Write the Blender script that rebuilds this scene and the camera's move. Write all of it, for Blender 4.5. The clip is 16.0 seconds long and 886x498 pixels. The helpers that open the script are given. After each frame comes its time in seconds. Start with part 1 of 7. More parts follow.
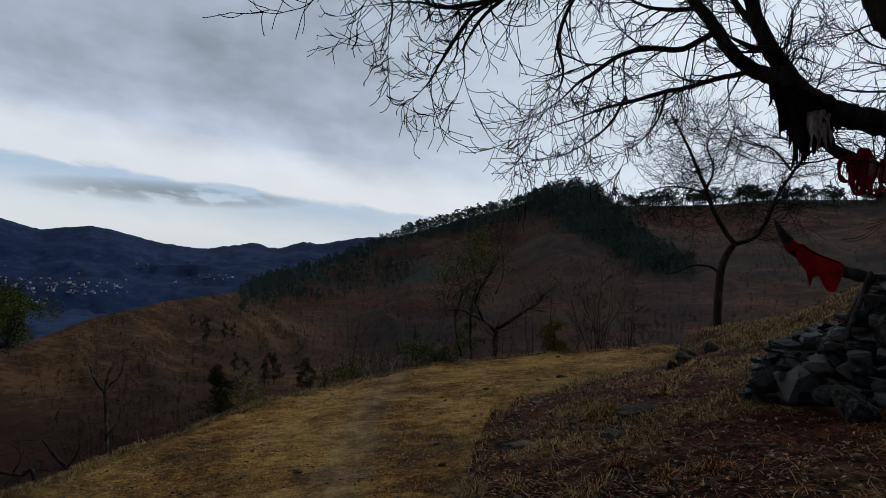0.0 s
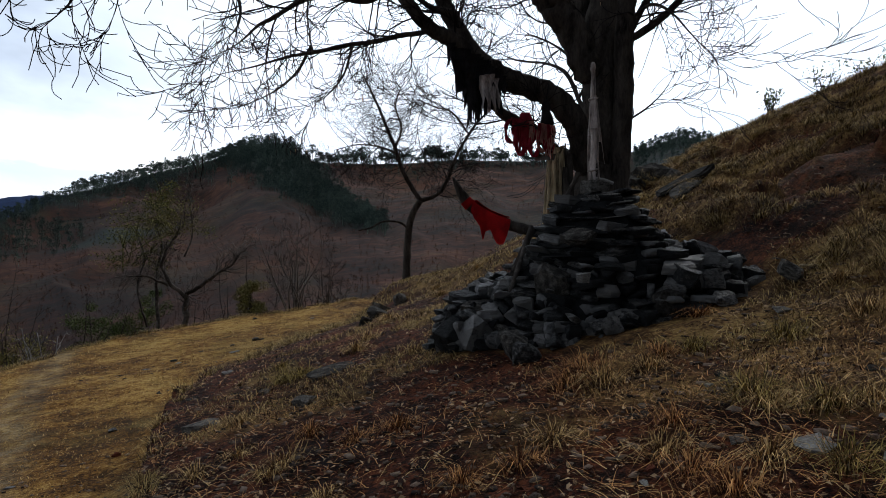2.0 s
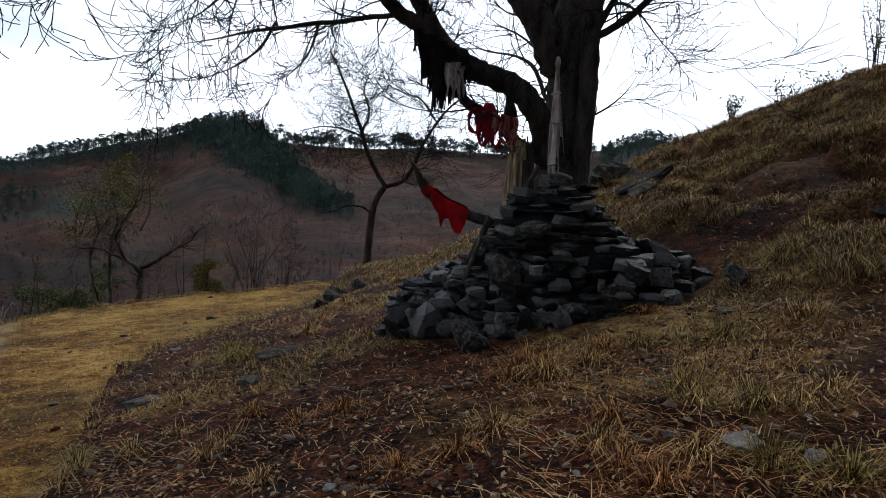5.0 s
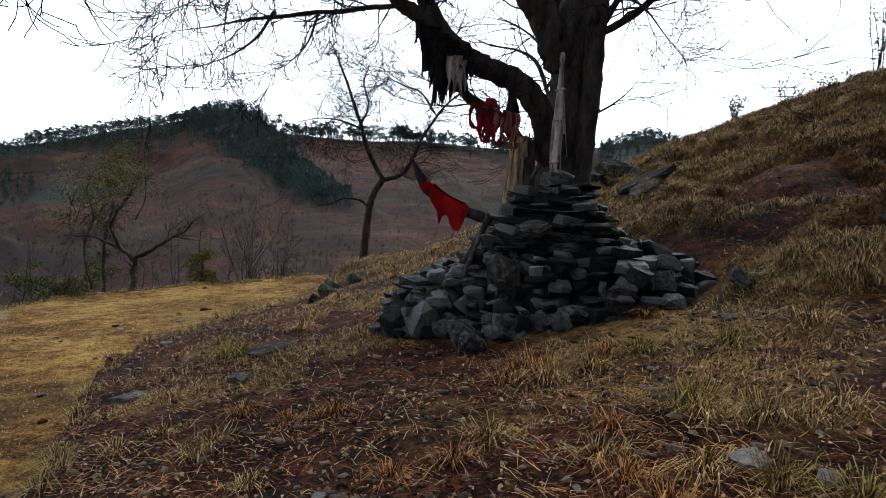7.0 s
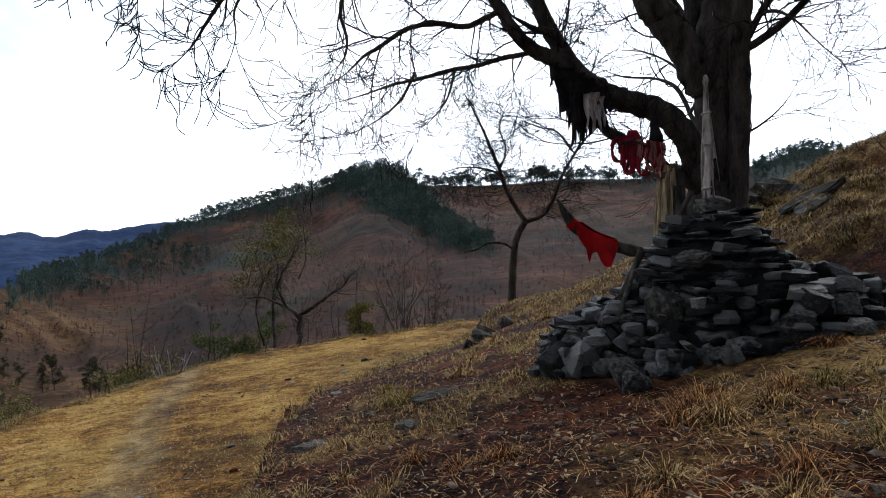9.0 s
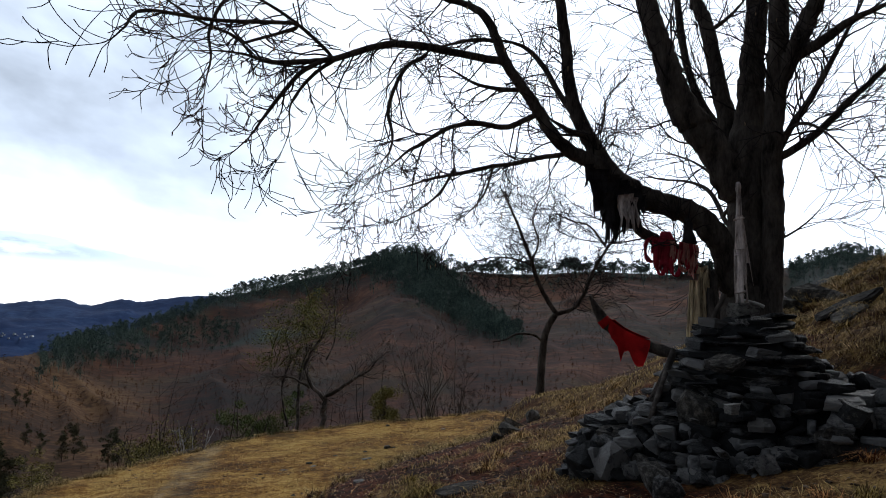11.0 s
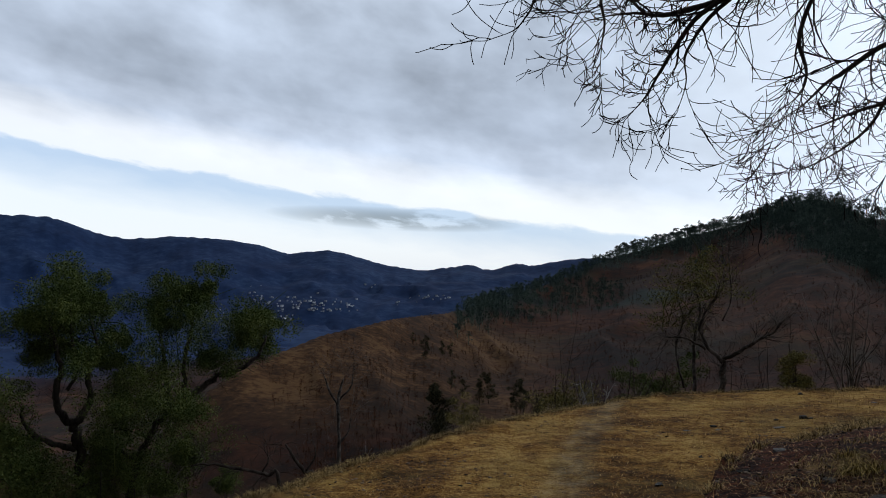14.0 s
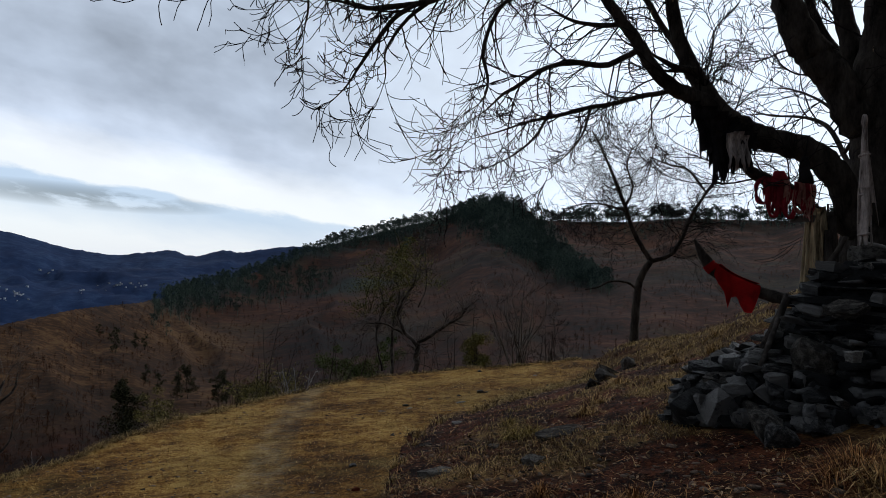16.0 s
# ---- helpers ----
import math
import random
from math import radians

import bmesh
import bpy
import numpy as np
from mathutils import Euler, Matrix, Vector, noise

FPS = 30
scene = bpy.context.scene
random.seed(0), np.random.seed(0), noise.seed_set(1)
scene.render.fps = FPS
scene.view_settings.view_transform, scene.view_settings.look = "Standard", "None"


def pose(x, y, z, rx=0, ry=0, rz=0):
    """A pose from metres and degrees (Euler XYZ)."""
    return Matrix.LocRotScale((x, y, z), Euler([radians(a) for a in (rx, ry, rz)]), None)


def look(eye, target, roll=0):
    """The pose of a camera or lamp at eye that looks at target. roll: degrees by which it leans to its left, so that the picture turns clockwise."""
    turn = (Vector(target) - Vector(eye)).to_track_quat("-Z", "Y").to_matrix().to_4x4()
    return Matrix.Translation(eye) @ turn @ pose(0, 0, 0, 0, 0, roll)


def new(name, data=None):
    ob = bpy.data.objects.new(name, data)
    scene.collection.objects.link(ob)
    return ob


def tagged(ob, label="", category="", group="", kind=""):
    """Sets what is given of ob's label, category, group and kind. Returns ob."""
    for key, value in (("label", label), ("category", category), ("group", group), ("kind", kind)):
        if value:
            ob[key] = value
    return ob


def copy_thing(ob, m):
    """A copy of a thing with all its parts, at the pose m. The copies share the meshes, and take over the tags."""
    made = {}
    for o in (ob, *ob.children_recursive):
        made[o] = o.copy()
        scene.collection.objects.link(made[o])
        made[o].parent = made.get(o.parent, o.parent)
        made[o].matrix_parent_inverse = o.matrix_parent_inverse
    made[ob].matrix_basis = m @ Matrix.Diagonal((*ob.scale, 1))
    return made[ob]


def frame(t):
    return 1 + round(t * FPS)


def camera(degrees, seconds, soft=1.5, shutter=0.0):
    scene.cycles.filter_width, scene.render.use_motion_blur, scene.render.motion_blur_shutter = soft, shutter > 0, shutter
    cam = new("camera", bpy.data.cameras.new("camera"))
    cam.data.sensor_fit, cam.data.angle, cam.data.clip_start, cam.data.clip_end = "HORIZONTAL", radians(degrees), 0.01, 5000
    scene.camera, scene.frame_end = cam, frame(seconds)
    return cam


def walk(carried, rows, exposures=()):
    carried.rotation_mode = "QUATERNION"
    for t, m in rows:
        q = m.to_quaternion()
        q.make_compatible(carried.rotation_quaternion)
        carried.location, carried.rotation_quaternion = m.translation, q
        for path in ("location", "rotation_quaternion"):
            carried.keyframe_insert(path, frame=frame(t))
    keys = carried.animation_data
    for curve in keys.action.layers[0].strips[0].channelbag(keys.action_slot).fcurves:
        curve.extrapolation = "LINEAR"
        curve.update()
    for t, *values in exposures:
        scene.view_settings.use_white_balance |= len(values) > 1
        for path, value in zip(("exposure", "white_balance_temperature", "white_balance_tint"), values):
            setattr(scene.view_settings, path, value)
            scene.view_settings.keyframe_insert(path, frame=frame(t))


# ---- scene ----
# ---------------------------------------------------------------- camera
cam = camera(66.8, 16.0, soft=0.9)
PATH = [
    (0, (-0.002, -0.031, 1.547), (-0.003, 1.969, 1.542), 0.2),
    (0.5, (0.049, 0.091, 1.555), (0.272, 2.077, 1.477), -0.6),
    (1, (0.083, 0.183, 1.547), (0.589, 2.114, 1.429), -0.5),
    (1.5, (0.118, 0.215, 1.549), (0.793, 2.089, 1.375), -0.3),
    (2, (0.148, 0.238, 1.552), (0.997, 2.044, 1.419), -0.4),
    (2.5, (0.199, 0.265, 1.553), (1.25, 1.963, 1.451), -0.7),
    (3, (0.236, 0.286, 1.555), (1.436, 1.886, 1.525), 0.6),
    (3.5, (0.218, 0.244, 1.544), (1.41, 1.85, 1.504), 0.9),
    (4, (0.226, 0.242, 1.546), (1.225, 1.974, 1.496), 1.6),
    (4.5, (0.215, 0.222, 1.542), (1.159, 1.985, 1.484), 2.0),
    (4.7, (0.202, 0.21, 1.541), (1.141, 1.971, 1.415), 2.4),
    (6.8, (0.265, 0.325, 1.556), (1.249, 2.051, 1.335), 4.1),
    (7, (0.249, 0.316, 1.559), (1.2, 2.066, 1.377), 3.9),
    (7.5, (0.205, 0.292, 1.557), (0.972, 2.134, 1.411), 1.4),
    (8, (0.206, 0.309, 1.555), (0.79, 2.217, 1.42), -1.4),
    (8.5, (0.202, 0.296, 1.563), (0.787, 2.206, 1.46), -1.8),
    (8.7, (0.195, 0.29, 1.565), (0.761, 2.205, 1.471), -1.8),
    (10.8, (0.141, 0.198, 1.597), (0.71, 2.105, 1.796), 2.5),
    (11, (0.13, 0.192, 1.598), (0.599, 2.127, 1.787), 1.5),
    (11.5, (0.086, 0.192, 1.6), (0.177, 2.184, 1.757), -2.8),
    (12, (0.067, 0.168, 1.599), (-0.206, 2.145, 1.731), -5.2),
    (12.5, (0.036, 0.125, 1.6), (-0.539, 2.034, 1.75), -5.8),
    (13, (-0.009, 0.093, 1.593), (-0.752, 1.947, 1.694), -3.8),
    (13.5, (-0.025, 0.109, 1.585), (-0.782, 1.959, 1.651), 0.1),
    (14, (-0.022, 0.143, 1.587), (-0.639, 2.045, 1.645), -0.0),
    (14.5, (-0.006, 0.132, 1.58), (-0.489, 2.072, 1.649), 0.0),
    (15, (0.012, 0.174, 1.579), (-0.262, 2.155, 1.608), 0.7),
    (15.5, (0.026, 0.199, 1.576), (0.015, 2.198, 1.628), 1.1),
    (16, (0.058, 0.224, 1.571), (0.279, 2.211, 1.603), 1.2),
]
EXPOSURES = [
    (0.0, -0.48), (0.5, -0.38), (1.0, -0.03), (1.5, 0.24), (2.0, 0.42), (2.5, 0.52), (3.0, 0.58), (3.5, 0.6), (4.7, 0.64),
    (6.8, 1.16), (8.7, 1.2), (10.8, 0.63), (11.5, 0.33), (12.0, 0.02), (12.5, -0.05), (14.0, -0.1), (15.0, -0.12), (16.0, -0.12),
]
walk(cam, [(t, look(eye, target, roll)) for t, eye, target, roll in PATH], EXPOSURES)

# ---------------------------------------------------------------- sky and sun
SUN_AZ, SUN_EL = 62.0, 42.0  # degrees from +y to the right, and up
world = bpy.data.worlds.new("overcast_sky")
scene.world = world
world.use_nodes = True
wn, wl = world.node_tree.nodes, world.node_tree.links
wn.clear()


def wmath(op, a, b=None, c=None):
    n = wn.new("ShaderNodeMath")
    n.operation = op
    for k, v in enumerate((a, b, c)):
        if v is None:
            continue
        if isinstance(v, (int, float)):
            n.inputs[k].default_value = v
        else:
            wl.new(v, n.inputs[k])
    return n.outputs[0]


def wramp(fac, stops):
    n = wn.new("ShaderNodeValToRGB")
    wl.new(fac, n.inputs[0])
    e = n.color_ramp.elements
    while len(e) < len(stops):
        e.new(0.5)
    for k, (p, c) in enumerate(stops):
        e[k].position, e[k].color = p, (*c, 1)
    return n.outputs[0]


def wnoise(vec, scale, detail, rough, stretch=(1, 1, 1), distortion=0.0):
    m = wn.new("ShaderNodeMapping")
    m.inputs["Scale"].default_value = stretch
    wl.new(vec, m.inputs["Vector"])
    n = wn.new("ShaderNodeTexNoise")
    n.inputs["Scale"].default_value, n.inputs["Detail"].default_value = scale, detail
    n.inputs["Roughness"].default_value, n.inputs["Distortion"].default_value = rough, distortion
    wl.new(m.outputs[0], n.inputs["Vector"])
    return n.outputs[0]


geo = wn.new("ShaderNodeTexCoord").outputs["Generated"]
sep = wn.new("ShaderNodeSeparateXYZ")
wl.new(geo, sep.inputs[0])
sx, sy, sz = sep.outputs
az = wmath("MULTIPLY", wmath("ARCTAN2", sx, sy), 57.2958)
el = wmath("MULTIPLY", wmath("ARCSINE", sz), 57.2958)
# clouds drawn out along the rim of the sheet
drawn = wn.new("ShaderNodeCombineXYZ")
wl.new(wmath("MULTIPLY", az, 0.03), drawn.inputs[0])
wl.new(wmath("MULTIPLY", wmath("ADD", el, wmath("MULTIPLY", az, 0.135)), 0.058), drawn.inputs[1])
drawn = drawn.outputs[0]
big = wnoise(drawn, 2.0, 3, 0.45, (1, 0.95, 1), 0.15)
mid = wnoise(drawn, 6.0, 4, 0.5, (1, 0.9, 1), 0.1)
wisp = wnoise(drawn, 5.0, 6, 0.55, (1.0, 1.6, 1), 0.2)
# lower rim of the cloud sheet
azc = wmath("MAXIMUM", wmath("MINIMUM", az, 40.0), -75.0)
rim = wmath("SUBTRACT", 2.6, wmath("MULTIPLY", azc, 0.135))
s = wmath("SUBTRACT", el, rim)
s = wmath("ADD", s, wmath("MULTIPLY", wmath("SUBTRACT", wisp, 0.5), 2.4))
sheet = wramp(wmath("DIVIDE", wmath("ADD", s, 8.0), 24.0), [
    (0.0, (0.70, 0.74, 0.79)), (0.17, (0.70, 0.75, 0.81)), (0.30, (0.42, 0.53, 0.69)), (0.318, (0.43, 0.54, 0.70)), (0.332, (0.74, 0.77, 0.81)),
    (0.40, (0.68, 0.71, 0.76)), (0.50, (0.395, 0.455, 0.555)), (0.62, (0.29, 0.34, 0.42)), (1.0, (0.33, 0.385, 0.47))])
mott = wmath("ADD", wmath("MULTIPLY", wmath("SUBTRACT", big, 0.5), 0.95), wmath("MULTIPLY", wmath("SUBTRACT", mid, 0.5), 0.85))
mott = wmath("ADD", 1.0, mott)
above = wmath("MINIMUM", wmath("MAXIMUM", wmath("DIVIDE", s, 5.0), 0.0), 1.0)
gain = wmath("ADD", wmath("MULTIPLY", above, wmath("SUBTRACT", mott, 1.0)), 1.0)
# thin long cloud under the rim
lens_el = wmath("DIVIDE", wmath("SUBTRACT", el, wmath("SUBTRACT", 3.1, wmath("MULTIPLY", azc, 0.05))), 1.0)
lens_az = wmath("DIVIDE", wmath("ADD", az, 22.0), 11.0)
lens_d = wmath("ADD", wmath("MULTIPLY", lens_el, lens_el), wmath("MULTIPLY", lens_az, lens_az))
lens_m = wmath("MULTIPLY", wmath("MAXIMUM", wmath("SUBTRACT", 1.0, lens_d), 0.0), wmath("MINIMUM", wmath("MULTIPLY", wmath("MAXIMUM", wmath("SUBTRACT", wisp, 0.40), 0.0), 6.0), 0.55))
gain = wmath("MULTIPLY", gain, wmath("SUBTRACT", 1.0, lens_m))
# the sheet thins towards the veiled sun
thin = wmath("MINIMUM", wmath("MAXIMUM", wmath("DIVIDE", wmath("ADD", az, 8.0), 26.0), 0.0), 1.0)
thin = wmath("MULTIPLY", thin, wmath("MINIMUM", wmath("MAXIMUM", wmath("SUBTRACT", 1.0, wmath("DIVIDE", wmath("SUBTRACT", az, 95.0), 40.0)), 0.0), 1.0))
mixc = wn.new("ShaderNodeMix")
mixc.data_type = "RGBA"
THIN_IN = mixc.inputs[0]
scaled = wn.new("ShaderNodeVectorMath")
scaled.operation = "SCALE"
wl.new(sheet, scaled.inputs[0])
# the deck grows heavy overhead and behind
heavy = wmath("MINIMUM", wmath("MAXIMUM", wmath("DIVIDE", wmath("SUBTRACT", el, 32.0), 26.0), 0.0), 1.0)
behind = wmath("MINIMUM", wmath("MAXIMUM", wmath("DIVIDE", wmath("SUBTRACT", wmath("ABSOLUTE", wmath("SUBTRACT", az, 8.0)), 72.0), 45.0), 0.0), 1.0)
heavy = wmath("MAXIMUM", heavy, behind)
deck = wmath("SUBTRACT", 1.0, wmath("ADD", wmath("MULTIPLY", heavy, 0.55), wmath("MULTIPLY", behind, 0.32)))
wl.new(wmath("MULTIPLY", gain, deck), scaled.inputs["Scale"])
wl.new(scaled.outputs[0], mixc.inputs[6])
wl.new(wmath("MULTIPLY", wmath("MULTIPLY", thin, 0.75), wmath("SUBTRACT", 1.0, heavy)), THIN_IN)
mixc.inputs[7].default_value = (0.68, 0.76, 0.86, 1)
cloud_bg = wn.new("ShaderNodeBackground")
wl.new(mixc.outputs[2], cloud_bg.inputs[0])
cloud_bg.inputs[1].default_value = 1.68
sky = wn.new("ShaderNodeTexSky")
sky.sky_type, sky.sun_disc = "NISHITA", False
sky.sun_elevation, sky.sun_rotation = radians(SUN_EL), radians(SUN_AZ)
clear_bg = wn.new("ShaderNodeBackground")
wl.new(sky.outputs[0], clear_bg.inputs[0])
clear_bg.inputs[1].default_value = 0.10
cover = wn.new("ShaderNodeMixShader")
wl.new(wmath("ADD", 0.7, wmath("MULTIPLY", above, 0.28)), cover.inputs[0])
wl.new(clear_bg.outputs[0], cover.inputs[1])
wl.new(cloud_bg.outputs[0], cover.inputs[2])
wout = wn.new("ShaderNodeOutputWorld")
wl.new(cover.outputs[0], wout.inputs[0])

sun = new("sun", bpy.data.lights.new("sun", "SUN"))
sun.data.energy, sun.data.angle, sun.data.color = 0.5, radians(25), (1.0, 0.96, 0.9)
ca, sa, ce, se = math.cos(radians(SUN_AZ)), math.sin(radians(SUN_AZ)), math.cos(radians(SUN_EL)), math.sin(radians(SUN_EL))
sun.matrix_world = look((60 * sa * ce, 60 * ca * ce, 60 * se), (0, 0, 0))


# ---------------------------------------------------------------- materials
def stuff_mat(name, dark, light, scale=8.0, rough=0.9, bump=0.3, fine=60.0, spread=0.0, by="none", mid=None, stretch=(1, 1, 1), bump_dist=0.01, sheen=None):
    """A rough natural surface: two colours mixed at a coarse and a fine scale, with relief, varied by piece or island."""
    m = bpy.data.materials.new(name)
    m.use_nodes = True
    n, l = m.node_tree.nodes, m.node_tree.links
    bs = n["Principled BSDF"]
    tc = n.new("ShaderNodeTexCoord")
    mp = n.new("ShaderNodeMapping")
    mp.inputs["Scale"].default_value = stretch
    l.new(tc.outputs["Object"], mp.inputs[0])
    a, b = n.new("ShaderNodeTexNoise"), n.new("ShaderNodeTexNoise")
    for t, sc, d in ((a, scale, 5), (b, fine, 4)):
        t.inputs["Scale"].default_value, t.inputs["Detail"].default_value, t.inputs["Roughness"].default_value = sc, d, 0.6
        l.new(mp.outputs[0], t.inputs["Vector"])
    mx = n.new("ShaderNodeMath")
    mx.operation = "MULTIPLY_ADD"
    l.new(b.outputs[0], mx.inputs[0])
    mx.inputs[1].default_value = 0.45
    sub = n.new("ShaderNodeMath")
    sub.operation = "SUBTRACT"
    l.new(a.outputs[0], sub.inputs[0])
    sub.inputs[1].default_value = 0.225
    l.new(sub.outputs[0], mx.inputs[2])
    fac = mx.outputs[0]
    rnd = None
    if by == "object":
        rnd = n.new("ShaderNodeObjectInfo").outputs["Random"]
    elif by == "island":
        rnd = n.new("ShaderNodeNewGeometry").outputs["Random Per Island"]
    if rnd is not None:
        ad = n.new("ShaderNodeMath")
        ad.operation = "MULTIPLY_ADD"
        l.new(rnd, ad.inputs[0])
        ad.inputs[1].default_value = spread
        sb = n.new("ShaderNodeMath")
        sb.operation = "SUBTRACT"
        l.new(fac, sb.inputs[0])
        sb.inputs[1].default_value = spread / 2
        l.new(sb.outputs[0], ad.inputs[2])
        fac = ad.outputs[0]
    rp = n.new("ShaderNodeValToRGB")
    e = rp.color_ramp.elements
    e[0].position, e[0].color = 0.28, (*dark, 1)
    e[1].position, e[1].color = 0.72, (*light, 1)
    if mid:
        k = e.new(0.5)
        k.color = (*mid, 1)
    l.new(fac, rp.inputs[0])
    l.new(rp.outputs[0], bs.inputs["Base Color"])
    bs.inputs["Roughness"].default_value = rough
    bs.inputs["Specular IOR Level"].default_value = 0.3 if rough < 0.86 and by == "object" else 0.08
    if bump:
        bp = n.new("ShaderNodeBump")
        bp.inputs["Strength"].default_value, bp.inputs["Distance"].default_value = bump, bump_dist
        l.new(mx.outputs[0], bp.inputs["Height"])
        l.new(bp.outputs[0], bs.inputs["Normal"])
    return m


M_STONE = stuff_mat("dark_slate", (0.005, 0.0045, 0.0045), (0.17, 0.158, 0.148), 7, 0.62, 1.0, 38, 1.0, "object", mid=(0.023, 0.0215, 0.0205), bump_dist=0.035)
M_SMALL_SLATE = stuff_mat("slate_pieces", (0.005, 0.0045, 0.0045), (0.115, 0.110, 0.106), 7, 0.7, 1.0, 38, 0.8, "island", mid=(0.021, 0.020, 0.020), bump_dist=0.035)
M_PALE_STONE = stuff_mat("pale_stone", (0.08, 0.075, 0.07), (0.30, 0.285, 0.26), 7, 0.8, 0.7, 50, 0.3, "object", bump_dist=0.01)
M_LICHEN = stuff_mat("lichened_rock", (0.018, 0.015, 0.013), (0.19, 0.172, 0.15), 6, 0.9, 1.0, 34, 0.3, "object", mid=(0.058, 0.052, 0.046), bump_dist=0.03)
M_CHIP = stuff_mat("stone_chips", (0.014, 0.009, 0.007), (0.19, 0.135, 0.10), 30, 0.85, 0.4, 120, 0.6, "island")
M_RED_STONE = stuff_mat("red_stone", (0.10, 0.025, 0.015), (0.22, 0.07, 0.04), 14, 0.85, 0.6, 60)
# near-black: painted shade in the cairn's gaps, and the house windows
M_NEAR_BLACK = stuff_mat("near_black", (0.004, 0.004, 0.004), (0.02, 0.02, 0.02), 12, 0.95, 1.0, 40)
M_BARK = stuff_mat("dark_bark", (0.008, 0.0062, 0.0055), (0.105, 0.085, 0.07), 9, 0.95, 1.0, 60, stretch=(1, 1, 0.28), bump_dist=0.03)
M_TWIG = stuff_mat("twig_bark", (0.010, 0.008, 0.008), (0.035, 0.028, 0.026), 20, 0.9, 0.0, 80)
M_GREY_TWIG = stuff_mat("pale_bark", (0.08, 0.075, 0.07), (0.44, 0.41, 0.38), 2, 0.9, 0.0, 15, 0.5, "island")
M_SCRUB_TWIG = stuff_mat("scrub_bark", (0.018, 0.014, 0.012), (0.07, 0.055, 0.046), 2, 0.95, 0.0, 15, 0.5, "island")
M_EDGE_BARK = stuff_mat("weathered_bark", (0.022, 0.018, 0.015), (0.20, 0.17, 0.15), 3, 0.9, 0.0, 12, 0.4, "island", mid=(0.06, 0.05, 0.043))
M_STRAW = stuff_mat("dry_straw", (0.045, 0.020, 0.006), (0.74, 0.49, 0.21), 3, 0.8, 0.0, 20, 0.8, "island", mid=(0.22, 0.112, 0.034))
M_STRAW_RED = stuff_mat("rusty_straw", (0.045, 0.012, 0.004), (0.66, 0.33, 0.12), 3, 0.8, 0.0, 20, 0.85, "island", mid=(0.185, 0.064, 0.020))
M_STRAW_GREEN = stuff_mat("greenish_grass", (0.05, 0.032, 0.009), (0.46, 0.33, 0.10), 3, 0.8, 0.0, 20, 0.7, "island", mid=(0.19, 0.125, 0.030))
M_LEAF = stuff_mat("oak_leaves", (0.034, 0.052, 0.014), (0.17, 0.195, 0.052), 0.8, 0.8, 0.0, 6, 0.22, "island", mid=(0.080, 0.108, 0.029))
M_OCHRE_LEAF = stuff_mat("ochre_leaves", (0.06, 0.055, 0.018), (0.38, 0.32, 0.10), 0.8, 0.8, 0.0, 8, 0.6, "island", mid=(0.15, 0.135, 0.044))
M_OLIVE_LEAF = stuff_mat("olive_leaves", (0.05, 0.055, 0.02), (0.32, 0.29, 0.09), 0.8, 0.8, 0.0, 8, 0.5, "island", mid=(0.14, 0.14, 0.046))
# needles of the far pines, paled and blued to carry aerial haze
M_HAZED_PINE = stuff_mat("hazed_pine_needles", (0.026, 0.045, 0.042), (0.13, 0.175, 0.14), 0.05, 0.85, 0.0, 0.4, 0.5, "island", mid=(0.060, 0.088, 0.075))
M_SCRUB = stuff_mat("hill_scrub", (0.022, 0.009, 0.005), (0.105, 0.045, 0.022), 0.05, 0.9, 0.0, 0.4, 0.6, "island", mid=(0.050, 0.019, 0.009))
M_NEAR_GRASS = stuff_mat("rusty_turf", (0.030, 0.010, 0.004), (0.56, 0.33, 0.13), 1.4, 0.85, 0.0, 20, 0.85, "island", mid=(0.145, 0.060, 0.018))
M_DULL_GREEN = stuff_mat("dull_green_leaves", (0.018, 0.020, 0.012), (0.09, 0.085, 0.042), 0.1, 0.9, 0.0, 0.8, 0.6, "island", mid=(0.040, 0.040, 0.021))
M_SLOPE_GRASS = stuff_mat("slope_grass", (0.026, 0.013, 0.005), (0.50, 0.35, 0.14), 1.2, 0.85, 0.0, 20, 0.8, "island", mid=(0.165, 0.100, 0.033))
M_STUBBLE = stuff_mat("mown_stubble", (0.17, 0.085, 0.022), (0.58, 0.38, 0.14), 1.5, 0.85, 0.0, 20, 0.7, "island", mid=(0.34, 0.185, 0.050))
M_DEAD_LEAF = stuff_mat("dead_leaves", (0.035, 0.014, 0.007), (0.56, 0.37, 0.21), 6, 0.9, 0.0, 30, 0.8, "island")
M_RED_CLOTH = stuff_mat("red_cloth", (0.14, 0.003, 0.004), (0.50, 0.010, 0.010), 7, 0.85, 0.35, 220, bump_dist=0.003)
M_CRIMSON = stuff_mat("faded_crimson_cloth", (0.09, 0.006, 0.011), (0.46, 0.035, 0.055), 9, 0.85, 0.3, 200, bump_dist=0.003)
M_RAG = stuff_mat("sooty_rag", (0.006, 0.005, 0.006), (0.035, 0.03, 0.03), 9, 0.95, 0.5, 150, bump_dist=0.004)
M_WHITE_CLOTH = stuff_mat("grimy_white_cloth", (0.09, 0.068, 0.060), (0.64, 0.54, 0.49), 24, 0.9, 0.5, 130, stretch=(1, 1, 0.22), bump_dist=0.004)
M_PINK_CLOTH = stuff_mat("orange_pink_netting", (0.20, 0.045, 0.035), (0.60, 0.30, 0.24), 10, 0.9, 0.3, 120, bump_dist=0.003)
M_PALE_WOOD = stuff_mat("split_pale_wood", (0.07, 0.045, 0.025), (0.66, 0.50, 0.30), 24, 0.85, 0.7, 70, stretch=(1, 1, 0.15), bump_dist=0.01)
